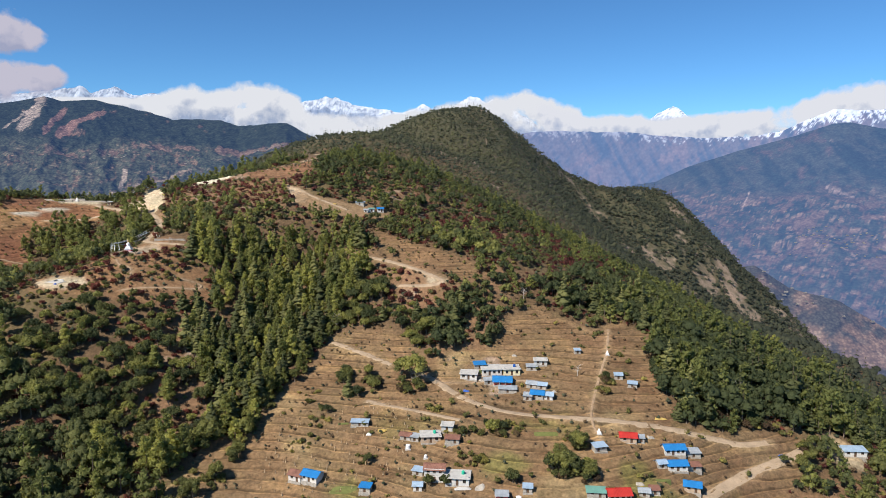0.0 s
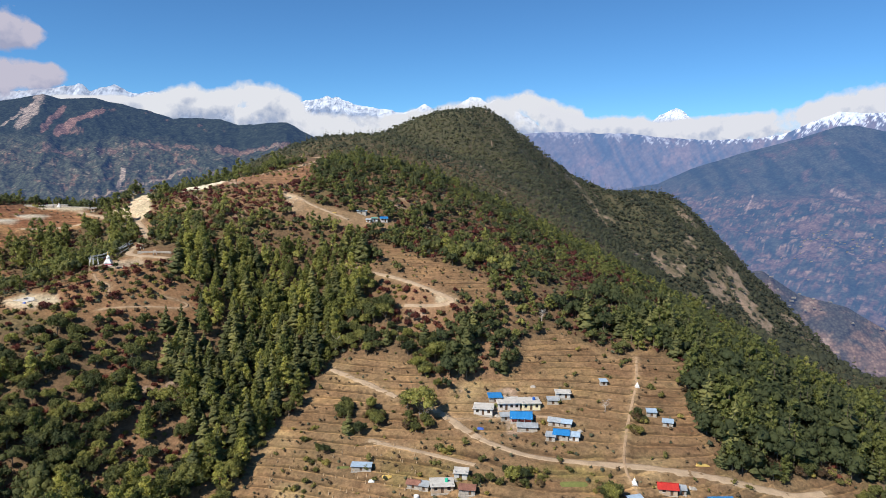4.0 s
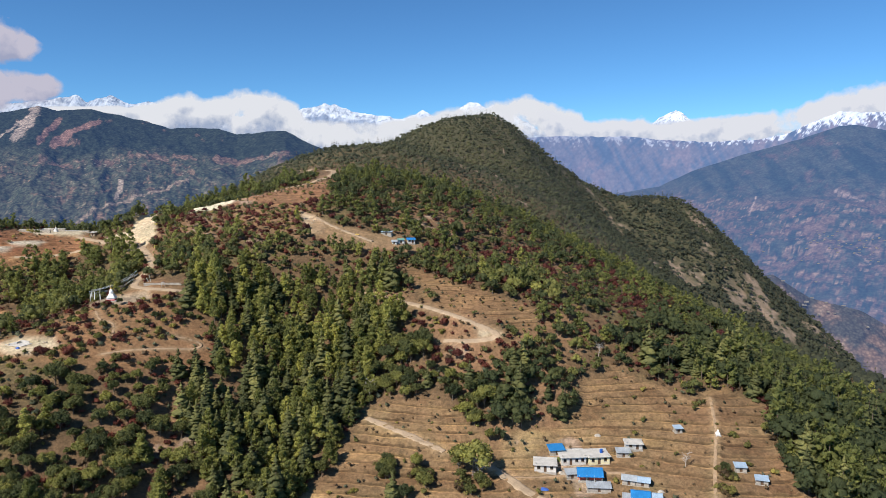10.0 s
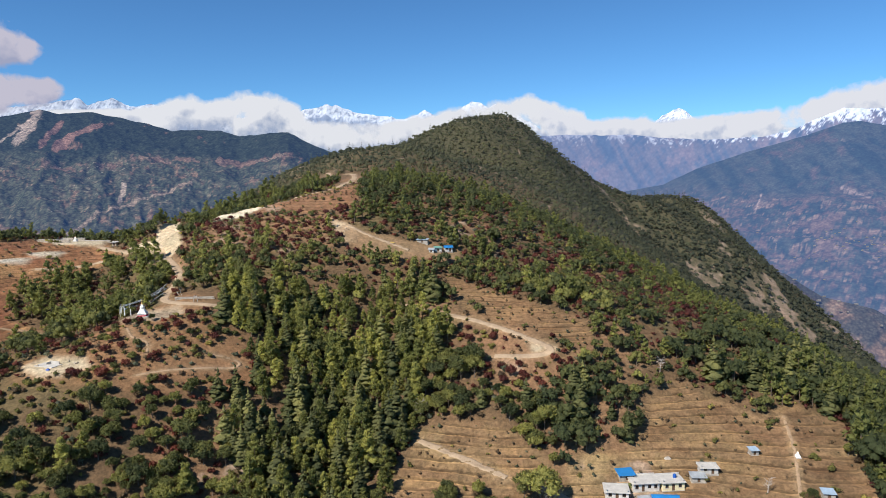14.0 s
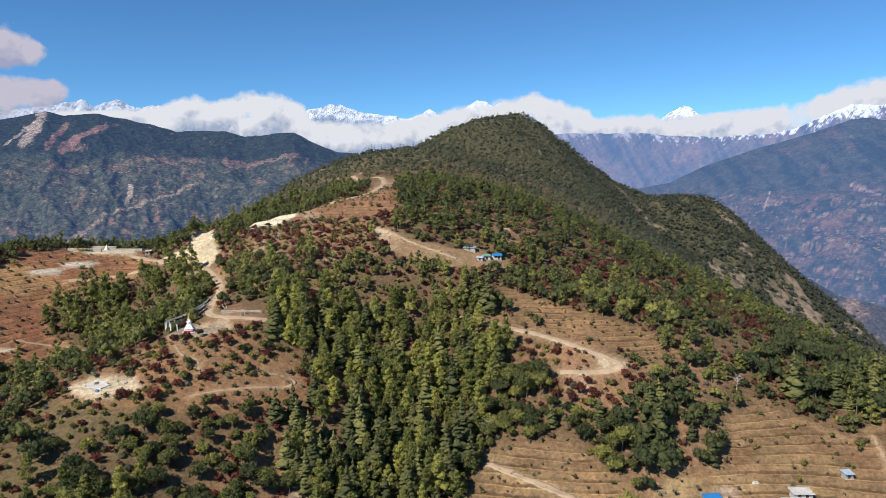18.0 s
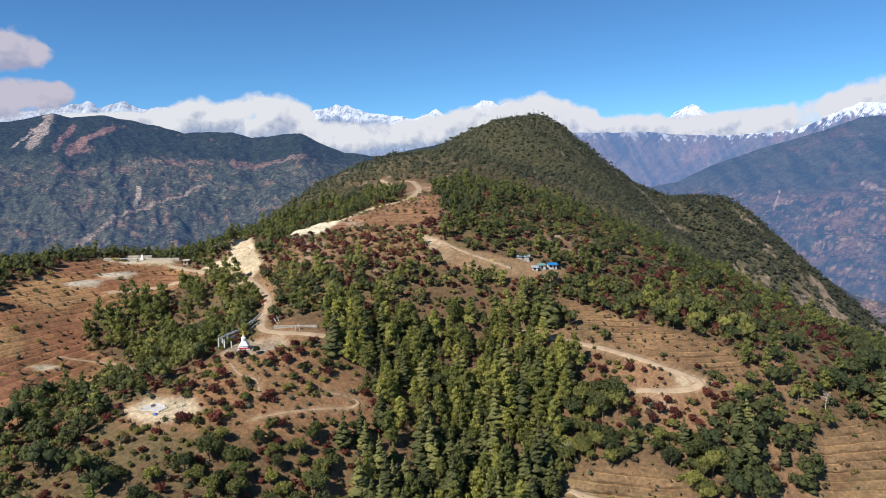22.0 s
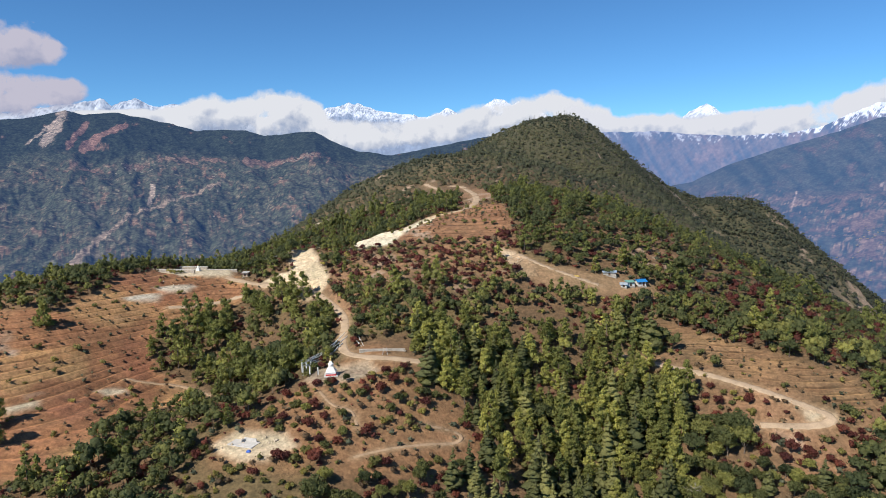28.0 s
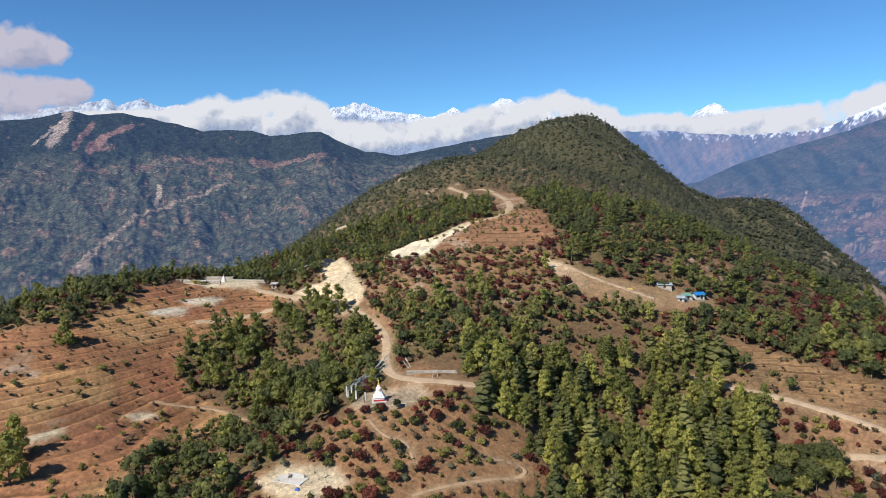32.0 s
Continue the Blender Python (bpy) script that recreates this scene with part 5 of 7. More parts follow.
for k in range(5):
    here = np.flatnonzero(kind == k)
    here = here[np.argsort(np.hypot(tx[here] - HEART[0], (ty[here] - HEART[1]) * 1.3))]
    near, rest = here[:LIMIT[k]], here[LIMIT[k]:]
    kinds, name, label, category, group = FULL[k]
    for i in near:
        m = Matrix.LocRotScale((tx[i], ty[i], tz[i] - 0.1), Euler((prng.normal(0, 0.03), prng.normal(0, 0.03), prng.uniform(0, 6.28))), Vector((1, 1, 1)) * stature[i] * prng.uniform(0.78, 1.22))
        choice = kinds[prng.integers(len(kinds))]
        if k in (RED, BUSH):
            top = put(name, choice, None, label, category, group)
            top.matrix_world = m
        else:
            thing_tree(name, choice[1], choice[0], m, label, category, group)
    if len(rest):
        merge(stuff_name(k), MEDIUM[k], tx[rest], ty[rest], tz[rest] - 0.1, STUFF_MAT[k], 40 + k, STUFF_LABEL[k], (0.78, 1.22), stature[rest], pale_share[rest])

# bushes dotted over the terraces
bx, by, brng = scatter(9, -320, 130, 185, 505, 5.0)
on_field = np.max(fields(bx, by), 0) > 0.5
bkeep = on_field & (brng.random(len(bx)) < 0.30 + 0.25 * fbm(bx, by, 30, 3))
bz = ground_height(bx[bkeep], by[bkeep])[0]
merge("field_bushes", MEDIUM[BUSH], bx[bkeep], by[bkeep], bz - 0.05, [S_BUSH], 61, "low dark green bushes dotted over the terraces", (0.3, 0.95))

# dry weeds and brush that grow along the banks of the terraces
wx, wy, wrng = scatter(15, -320, 130, 182, 500, 2.1)
_, wfield, wrung, wbare = ground_height(wx, wy)
bank_part = wrung - np.floor(wrung)
wkeep = (np.max(wfield, 0) > 0.6) & (wbare < 0.2) & (bank_part > 0.62) & (wrng.random(len(wx)) < 0.50 + 0.6 * fbm(wx, wy, 24, 3))
for w_ in ROUND_ROADS.values():
    wkeep &= near_line(wx, wy, w_[1]) > w_[0] * 0.5 + 0.8
wx, wy = wx[wkeep], wy[wkeep]
WEEDS = [[leafy(np.random.default_rng(520 + k), 0.9 + 0.2 * k, 0.7 + 0.12 * k, 1, 10, 0.30, base=-0.1)] for k in range(4)]
wz = ground_height(wx, wy)[0]
wpick = wrng.random(len(wx))
for lo_, hi_, mat_, name_, label_ in ((0, 0.6, S_DRY, "bank_weeds", "dry brown weeds along the terrace banks"), (0.6, 1, S_GREY, "bank_brush", "grey-green brush along the terrace banks")):
    w_ = np.flatnonzero((wpick >= lo_) & (wpick < hi_))
    merge(name_, WEEDS, wx[w_], wy[w_], wz[w_] - 0.05, [mat_], 88 + int(hi_), label_, (0.35, 1.1))

# dry brush, small bushes and saplings that fill the open slopes between the trees
ux, uy, urng = scatter(13, -330, 172, 190, 500, 2.35)
ufree = clear_of(ux, uy, 0.6)
udense = 0.50 + 0.55 * fbm(ux, uy, 17, 4, 0.6)
ukeep = ufree & (urng.random(len(ux)) < udense)
ux, uy = ux[ukeep], uy[ukeep]
uz = ground_height(ux, uy)[0]
ured = np.max([inside(ux, uy, p, 8, 6) for p in RED_SLOPES], 0)
upick = urng.random(len(ux)) + 0.22 * fbm(ux, uy, 28, 3) - 0.16 * ured
BRUSH = []
for seed in range(6):
    rng = np.random.default_rng(500 + seed)
    BRUSH.append([leafy(rng, rng.uniform(0.8, 1.6), rng.uniform(0.6, 1.05), 1, 12, 0.36, base=-0.1)])
for low_, high_, mat_, seed, name_, label_ in ((-9, 0.14, S_RED, 81, "red_undergrowth", "low dark red brush among the trees"), (0.14, 0.50, S_DRY, 82, "dry_undergrowth", "low dry brown brush on the open slopes"),
                                               (0.50, 0.80, S_BUSH, 83, "green_undergrowth", "low olive-green brush on the open slopes"), (0.80, 9, S_GREY, 84, "grey_undergrowth", "low grey-green brush on the open slopes")):
    u_ = np.flatnonzero((upick >= low_) & (upick < high_))
    merge(name_, BRUSH, ux[u_], uy[u_], uz[u_] - 0.05, [mat_], seed, label_, (0.5, 1.5))

# the wooded hill behind
HILL_KINDS = []
for seed in range(10):
    rng = np.random.default_rng(400 + seed)
    h = rng.uniform(4.6, 8.0)
    HILL_KINDS.append([lumpy(rng, h * 0.62, h * rng.uniform(0.30, 0.40))] if seed < 9 else [conifer(rng, h * 1.4, h * 0.32, 5, 5, low=0.1)])
hx, hy, hrng = scatter(21, -620, 760, 553, 1500, 4.8)
hx2, hy2, _ = scatter(22, 172, 560, 250, 553, 5.2)
hx, hy = np.r_[hx, hx2], np.r_[hy, hy2]
hrng = np.random.default_rng(23)
hgap = fbm(hx, hy, 60, 4)
h_scar = hill_bare(hx, hy)
h_open = inside(hx, hy, [(-170, 430), (-160, 500), (-140, 560), (-118, 610), (-95, 590), (-85, 500), (-80, 430)], 10, 8)
hkeep = clear_of(hx, hy, 2.0) & off_tracks(hx, hy) & (hrng.random(len(hx)) < 1.0 + 0.25 * np.minimum(hgap, 0.1) - 0.9 * h_scar - 0.5 * h_open)
hx, hy = hx[hkeep], hy[hkeep]
hz = land(hx, hy)
stands = 0.42 + 0.45 * fbm(hx, hy, 120, 4, 0.6) + 0.35 * fbm(hx * 0.9 + hy * 0.5, (hy - hx * 0.5) * 0.3, 40, 4) - 0.12 * smooth(hy, 750, 1000)
merge("hill_forest", HILL_KINDS, hx, hy, hz - 0.5, [S_HILL], 71, "dense dark green forest covering the wooded hill", (0.6, 1.25), 1 + 0.45 * smooth(hx, 100, 280), stands=stands - 0.16 * smooth(hx, 100, 300))


# ---- houses ----
M_LIME = plain("limewashed_wall", (0.60, 0.57, 0.53), 0.9, scale=0.8, low=0.8, high=1.08, bump=0.01)
M_CREAM = plain("cream_painted_wall", (0.74, 0.66, 0.42), 0.85, scale=0.8, low=0.82, high=1.08, bump=0.01)
M_SALMON = plain("red_painted_wall", (0.62, 0.13, 0.09), 0.8, scale=0.8, low=0.8, high=1.1, bump=0.01)
M_MUD = plain("mud_plaster_wall", (0.46, 0.34, 0.24), 0.95, scale=0.9, low=0.75, high=1.15, bump=0.02)
M_STONE = plain("grey_rubble_stone", (0.40, 0.36, 0.31), 0.95, scale=1.5, low=0.55, high=1.25, bump=0.06)
M_CEMENT = plain("weathered_cement", (0.50, 0.48, 0.45), 0.9, scale=0.7, low=0.72, high=1.12, bump=0.01)
M_ROOF = {
    "blue": plain("blue_roofing_sheet", (0.022, 0.17, 0.42), 0.42, scale=0.7, low=0.82, high=1.12),
    "red": plain("red_roofing_sheet", (0.42, 0.035, 0.028), 0.45, scale=0.7, low=0.82, high=1.12),
    "green": plain("green_roofing_sheet", (0.14, 0.30, 0.25), 0.5, scale=0.7, low=0.8, high=1.12),
    "zinc": plain("weathered_zinc_sheet", (0.36, 0.39, 0.42), 0.5, 0.1, scale=0.7, low=0.65, high=1.2),
    "pale": plain("pale_blue_zinc_sheet", (0.33, 0.43, 0.54), 0.5, 0.1, scale=0.7, low=0.75, high=1.15),
    "rust": plain("rusty_sheet", (0.22, 0.105, 0.075), 0.75, scale=0.8, low=0.6, high=1.3),
}
M_WOOD = plain("dark_wood", (0.13, 0.075, 0.045), 0.7, scale=2.0, low=0.7, high=1.2)
M_FRAME = plain("painted_frame", (0.30, 0.34, 0.36), 0.6, scale=2.0)
M_PANE, _n, _l, _b = material("dark_window_glass", 0.08)
_b.inputs["Base Color"].default_value, _b.inputs["Specular IOR Level"].default_value = (0.02, 0.025, 0.03, 1), 0.5
M_TANK_G = plain("green_plastic_tank", (0.03, 0.42, 0.26), 0.5)
M_TANK_B = plain("blue_plastic_tank", (0.02, 0.09, 0.36), 0.5)
M_TANK_W = plain("white_plastic_tank", (0.78, 0.78, 0.76), 0.5)
M_WHITE = plain("white_limewash", (0.83, 0.82, 0.79), 0.85, scale=1.2, low=0.88, high=1.05)
M_GOLD = plain("dull_gold_paint", (0.62, 0.44, 0.16), 0.45, 0.3)
M_REDBAND = plain("red_ochre_band", (0.45, 0.045, 0.05), 0.8)
M_CLOTH = plain("faded_pale_cloth", (0.62, 0.63, 0.60), 0.9)
M_TARP = plain("blue_tarpaulin", (0.05, 0.12, 0.42), 0.5)
M_YELLOW = plain("yellow_straw", (0.46, 0.32, 0.10), 0.95, scale=2.0)


def sheet(bm, x0, x1, ya, za, yb, zb, ribs=0.45, thick=0.05, lift=0.035):
    """A ribbed roofing sheet from one eave line (ya, za) up to a line (yb, zb)."""
    n = max(4, int((x1 - x0) / ribs) * 2)
    xs = [x0 + (x1 - x0) * i / n for i in range(n + 1)]
    rows = []
    for dz in (0.0, -thick):
        for y, z in ((ya, za), (yb, zb)):
            rows.append([bm.verts.new((x, y, z + dz + (lift if i % 2 else 0))) for i, x in enumerate(xs)])
    for i in range(n):
        bm.faces.new((rows[0][i], rows[0][i + 1], rows[1][i + 1], rows[1][i]))
        bm.faces.new((rows[2][i + 1], rows[2][i], rows[3][i], rows[3][i + 1]))
        bm.faces.new((rows[0][i + 1], rows[0][i], rows[2][i], rows[2][i + 1]))
        bm.faces.new((rows[1][i], rows[1][i + 1], rows[3][i + 1], rows[3][i]))
    bm.faces.new((rows[0][0], rows[1][0], rows[3][0], rows[2][0]))
    bm.faces.new((rows[1][-1], rows[0][-1], rows[2][-1], rows[3][-1]))
    return bm


def drum(bm, x, y, z, r, h, sides=12, top=0.75):
    bmesh.ops.create_cone(bm, cap_ends=True, segments=sides, radius1=r, radius2=r, depth=h * 0.8, matrix=Matrix.Translation((x, y, z + h * 0.4)))
    bmesh.ops.create_cone(bm, cap_ends=True, segments=sides, radius1=r, radius2=r * (1 - top), depth=h * 0.2, matrix=Matrix.Translation((x, y, z + h * 0.9)))
    return bm


def house(name, label, category, x, y, rz, w, d, h, wall, roof, cover, opens, storeys=1, porch=False, tank="", sink=1.6):
    """A small hill house: plinth, walls with real openings in the front, doors, windows and a sheet or slab roof.
    opens: along the front, pairs of (place from 0 to 1, 'd' or 'w')."""
    z0 = max(ground_at(x - w / 3, y - d / 2), ground_at(x + w / 3, y - d / 2)) - 0.05
    h = h * 0.92
    top = new(name)
    top.matrix_world = pose(x, y, z0, 0, 0, rz)
    tagged(top, label, category, "houses of the hill village" if category == "house" else "sheds of the hill village")
    part("plinth", boxed((-w / 2 - 0.15, w / 2 + 0.15, -d / 2 - (1.1 if porch else 0.25), d / 2 + 0.15, -sink, 0.12), bevel=0.04), M_STONE, top, "rubble stone footing")
    tall = h * storeys
    t = 0.28
    walls = boxed((-w / 2, -w / 2 + t, -d / 2 + t, d / 2, 0.18, tall), (w / 2 - t, w / 2, -d / 2 + t, d / 2, 0.18, tall), (-w / 2 + t, w / 2 - t, d / 2 - t, d / 2, 0.18, tall))
    holes = []
    for s in range(storeys):
        base = 0.18 + s * h
        spans = []
        for p, k in opens:
            if k == "d" and s:
                k = "w"
            cx, half = -w / 2 + p * w, (0.45 if k == "d" else 0.48)
            spans.append((cx - half, cx + half, base if k == "d" else base + 0.85, base + min(1.95, h - 0.45), k))
        spans.sort()
        edge = -w / 2
        for a, b, lo, hi, k in spans:
            box(walls, edge, a, -d / 2, -d / 2 + t, base, base + h - 0.18 * (s == 0))
            if lo > base:
                box(walls, a, b, -d / 2, -d / 2 + t, base, lo)
            box(walls, a, b, -d / 2, -d / 2 + t, hi, base + h - 0.18 * (s == 0))
            edge = b
            holes.append((a, b, lo, hi, k))
        box(walls, edge, w / 2, -d / 2, -d / 2 + t, base, base + h - 0.18 * (s == 0))
    part("wall", walls, wall, top)
    for a, b, lo, hi, k in holes:
        if k == "d":
            leaf = part("door", boxed((a + 0.05, b - 0.05, -d / 2 + 0.12, -d / 2 + 0.18, lo, hi - 0.05)), M_WOOD, top, "dark wooden door leaf")
            part("door_frame", boxed((a, a + 0.05, -d / 2 + 0.05, -d / 2 + 0.2, lo, hi), (b - 0.05, b, -d / 2 + 0.05, -d / 2 + 0.2, lo, hi), (a + 0.05, b - 0.05, -d / 2 + 0.05, -d / 2 + 0.2, hi - 0.05, hi)), M_FRAME, leaf)
        else:
            win = part("window", boxed((a, a + 0.07, -d / 2 + 0.05, -d / 2 + 0.16, lo, hi), (b - 0.07, b, -d / 2 + 0.05, -d / 2 + 0.16, lo, hi), (a + 0.07, b - 0.07, -d / 2 + 0.05, -d / 2 + 0.16, hi - 0.07, hi), (a + 0.07, b - 0.07, -d / 2 + 0.05, -d / 2 + 0.16, lo, lo + 0.07), ((a + b) / 2 - 0.03, (a + b) / 2 + 0.03, -d / 2 + 0.05, -d / 2 + 0.16, lo + 0.07, hi - 0.07)), M_WOOD, top, "wooden window frame")
            part("pane", boxed((a + 0.07, b - 0.07, -d / 2 + 0.10, -d / 2 + 0.12, lo + 0.07, hi - 0.07)), M_PANE, win)
            part("sill", boxed((a - 0.08, b + 0.08, -d / 2 - 0.1, -d / 2 + 0.04, lo - 0.09, lo)), M_CEMENT, win)
    o = 0.45
    front = -d / 2 - (1.3 if porch else o)
    if roof == "gable":
        rise = d * 0.24
        slope = rise / (d / 2)
        za = tall + 0.05 - slope * (-d / 2 - front)
        part("roof_front", sheet(bmesh.new(), -w / 2 - o, w / 2 + o, front, za, 0.0, tall + 0.05 + rise), M_ROOF[cover], top)
        part("roof_back", sheet(bmesh.new(), -w / 2 - o, w / 2 + o, d / 2 + o, tall + 0.05 - slope * o, 0.0, tall + 0.05 + rise), M_ROOF[cover], top)
        part("ridge_cap", boxed((-w / 2 - o, w / 2 + o, -0.16, 0.16, tall + rise + 0.06, tall + rise + 0.14)), M_ROOF[cover], top)
        gable = bmesh.new()
        for sx in (-w / 2 + 0.02, w / 2 - t):
            vs = [gable.verts.new(c) for c in ((sx, -d / 2 + 0.02, tall), (sx, d / 2 - 0.02, tall), (sx, 0, tall + rise - 0.04), (sx + t - 0.02, -d / 2 + 0.02, tall), (sx + t - 0.02, d / 2 - 0.02, tall), (sx + t - 0.02, 0, tall + rise - 0.04))]
            for f in ((0, 1, 2), (5, 4, 3), (0, 3, 4, 1), (1, 4, 5, 2), (2, 5, 3, 0)):
                gable.faces.new([vs[i] for i in f])
        part("gable_wall", gable, wall, top)
    elif roof == "shed":
        part("roof", sheet(bmesh.new(), -w / 2 - 0.3, w / 2 + 0.3, front, tall + 0.02, d / 2 + 0.3, tall + 0.09 + d * 0.16), M_ROOF[cover], top)
        part("fascia", boxed((-w / 2, w / 2, d / 2 - 0.2, d / 2, tall, tall + d * 0.14)), wall, top)
    else:
        part("roof_slab", boxed((-w / 2 - 0.4, w / 2 + 0.4, -d / 2 - 0.55, d / 2 + 0.3, tall, tall + 0.16), bevel=0.02), M_CEMENT, top, "flat cement roof slab")
        part("parapet", boxed((-w / 2 - 0.4, w / 2 + 0.4, d / 2 + 0.12, d / 2 + 0.3, tall + 0.16, tall + 0.5)), M_CEMENT, top)
        for sx in (-w / 2 + 0.3, w / 2 - 0.3):
            part("column_stub", boxed((sx - 0.13, sx + 0.13, -d / 2 + 0.2, -d / 2 + 0.46, tall + 0.16, tall + 0.75)), M_CEMENT, top)
    if porch:
        count = max(3, int(w / 2.2) + 1)
        for i in range(count):
            px = -w / 2 + 0.1 + (w - 0.2) * i / (count - 1)
            part("porch_post", boxed((px - 0.07, px + 0.07, -d / 2 - 1.0, -d / 2 - 0.86, 0.18, tall - (0.25 if roof == "gable" else 0.0))), M_WOOD if wall is M_MUD else M_LIME, top)
    if tank:
        cx = w * 0.22
        part("water_tank", drum(bmesh.new(), cx, 0.4, tall + 0.16 if roof == "flat" else tall + d * 0.2, 0.5, 1.15), M_TANK_G if tank == "green" else M_TANK_B, top, tank + " plastic water tank on the roof")
    return top


WDW, DW, WD, WDWW, D = [(0.2, "w"), (0.5, "d"), (0.8, "w")], [(0.3, "d"), (0.7, "w")], [(0.28, "w"), (0.7, "d")], [(0.14, "w"), (0.38, "d"), (0.62, "w"), (0.86, "w")], [(0.5, "d")]
house("house", "white flat-roofed house beside the dirt road", "house", -3.8, 266, -8, 6.4, 4.6, 2.5, M_LIME, "flat", "", WDW)
house("shed", "low open shed under a blue sheet roof", "shed", 0.6, 273, 6, 4.6, 3.4, 1.9, M_STONE, "shed", "blue", D)
house("house", "long pale house with a flat cement roof", "house", 5.0, 270, 4, 7.6, 5.2, 2.8, M_LIME, "flat", "", WDWW)
house("house", "cream-yellow flat-roofed house with a blue water tank", "house", 12.8, 270, 4, 6.4, 5.0, 2.8, M_CREAM, "flat", "", WDW, tank="blue")
house("house", "small house with red and white front and blue sheet roof", "house", 8.8, 262.2, -5, 6.8, 3.8, 2.4, M_SALMON, "gable", "blue", WDWW, porch=True)
house("shed", "grey stone shed roofed with old zinc sheets", "shed", 10.3, 256.6, -6, 6.6, 2.8, 1.7, M_STONE, "shed", "zinc", D)
house("shed", "little grey stone shed with a zinc roof", "shed", 3.4, 262.4, 8, 3.2, 2.6, 1.8, M_STONE, "shed", "zinc", D)
house("shed", "stone cattle shed with a patched zinc roof", "shed", 19.6, 258.4, -18, 3.6, 3.0, 1.9, M_STONE, "gable", "zinc", D)
house("shed", "stone store with a pale zinc roof", "shed", 23.2, 257.2, -18, 3.6, 2.8, 1.8, M_STONE, "gable", "pale", D)
house("house", "stone house with a bright blue sheet roof", "house", 20.6, 250.4, -14, 4.6, 3.8, 2.3, M_STONE, "gable", "blue", DW)
house("shed", "stone lean-to with a grey zinc roof beside the blue house", "shed", 17.0, 249.4, -14, 2.9, 2.8, 1.8, M_STONE, "shed", "zinc", D)
house("shed", "small store with a pale blue zinc roof", "shed", 24.6, 249.6, -14, 3.0, 3.2, 2.0, M_LIME, "gable", "pale", D)
house("shed", "flat cement shed on the terrace", "shed", 24.8, 273, -4, 5.0, 3.0, 2.1, M_CEMENT, "flat", "", WD)
house("shed", "grey stone shed on the terrace", "shed", 21.0, 270.6, -4, 4.0, 2.6, 1.8, M_STONE, "shed", "zinc", D)
house("shed", "tiny blue-roofed hut on the upper terrace", "shed", 40.3, 278, 5, 2.3, 2.0, 1.7, M_STONE, "shed", "pale", D)
house("shed", "small shed with a pale blue roof beside a green bush", "shed", 52.3, 259.2, -10, 3.0, 2.4, 1.8, M_STONE, "shed", "pale", D)
house("shed", "small patched hut with a blue-grey roof", "shed", 56.2, 254.0, -18, 3.2, 2.4, 1.7, M_STONE, "shed", "pale", D)
house("house", "white house with a rusty brown sheet roof", "house", -60.6, 218.4, -24, 4.6, 3.8, 2.4, M_LIME, "gable", "rust", WD)
house("house", "lime-washed house with a bright blue sheet roof", "house", -55.6, 216.8, -24, 5.8, 4.2, 2.4, M_LIME, "gable", "blue", WDW)
house("shed", "long low shed with a pale zinc roof", "shed", -43, 239.6, -4, 6.0, 2.2, 1.7, M_STONE, "shed", "pale", D)
house("shed", "small shed under a blue sheet roof", "shed", -37.8, 209.6, -12, 3.4, 2.6, 1.9, M_STONE, "shed", "blue", D)
house("shed", "old stone shed with a rusty roof", "shed", -26.4, 231.2, -14, 3.6, 2.6, 1.8, M_STONE, "gable", "rust", D)
house("shed", "stone shed with a grey zinc roof", "shed", -23.2, 229.8, -14, 2.6, 2.4, 1.8, M_STONE, "shed", "zinc", D)
house("house", "cement house with flat roof and green water tank", "house", -18.1, 228.6, 4, 6.4, 4.4, 2.5, M_MUD, "flat", "", WDW, tank="green")
house("shed", "cement-roofed shed behind the house", "shed", -12.4, 232, -8, 3.8, 3.0, 2.0, M_CEMENT, "flat", "", D)
house("shed", "long shed with a faded brown roof", "shed", -10.8, 224.8, -8, 4.6, 2.6, 1.8, M_STONE, "shed", "rust", WD)
house("house", "two-storey white house with a brown sheet roof", "house", -16.4, 210.6, -6, 6.2, 4.4, 2.2, M_LIME, "gable", "rust", WDW, storeys=2)
house("house", "grey cement house with flat roof and green water tank", "house", -9.4, 208, -6, 7.2, 5.0, 2.7, M_LIME, "flat", "", WDW, tank="green")
house("shed", "small hut with a pale blue roof", "shed", -21.6, 207, -4, 2.6, 2.6, 2.0, M_LIME, "gable", "pale", D)
house("shed", "low stone shed with a pale zinc roof", "shed", -21.6, 214, -20, 3.4, 2.4, 1.7, M_STONE, "shed", "pale", D)
house("shed", "stone shed with a pale zinc roof by the terrace edge", "shed", 3.2, 198, -4, 3.6, 2.6, 1.8, M_SALMON, "shed", "zinc", D)
house("shed", "small shed with a blue-grey roof", "shed", 11, 200, -8, 2.6, 2.2, 1.8, M_STONE, "shed", "pale", D)
house("shed", "pale blue-roofed stone shed below the chorten", "shed", 36, 218.4, 14, 4.2, 2.8, 1.9, M_STONE, "shed", "pale", DW)
house("house", "mud-walled house with a bright red sheet roof", "house", 47.1, 225.4, -10, 5.2, 3.8, 2.3, M_MUD, "gable", "red", WD)
house("shed", "little stone shed beside the red-roofed house", "shed", 51.4, 225.2, -10, 1.9, 2.2, 1.8, M_STONE, "shed", "zinc", D)
house("house", "white house under a wide bright blue sheet roof", "house", 61.4, 222.8, 2, 6.6, 4.0, 2.4, M_LIME, "gable", "blue", WDWW)
house("shed", "open shed with a pale zinc roof beside the blue house", "shed", 67.8, 223.6, 2, 4.6, 3.0, 1.9, M_STONE, "shed", "zinc", D)
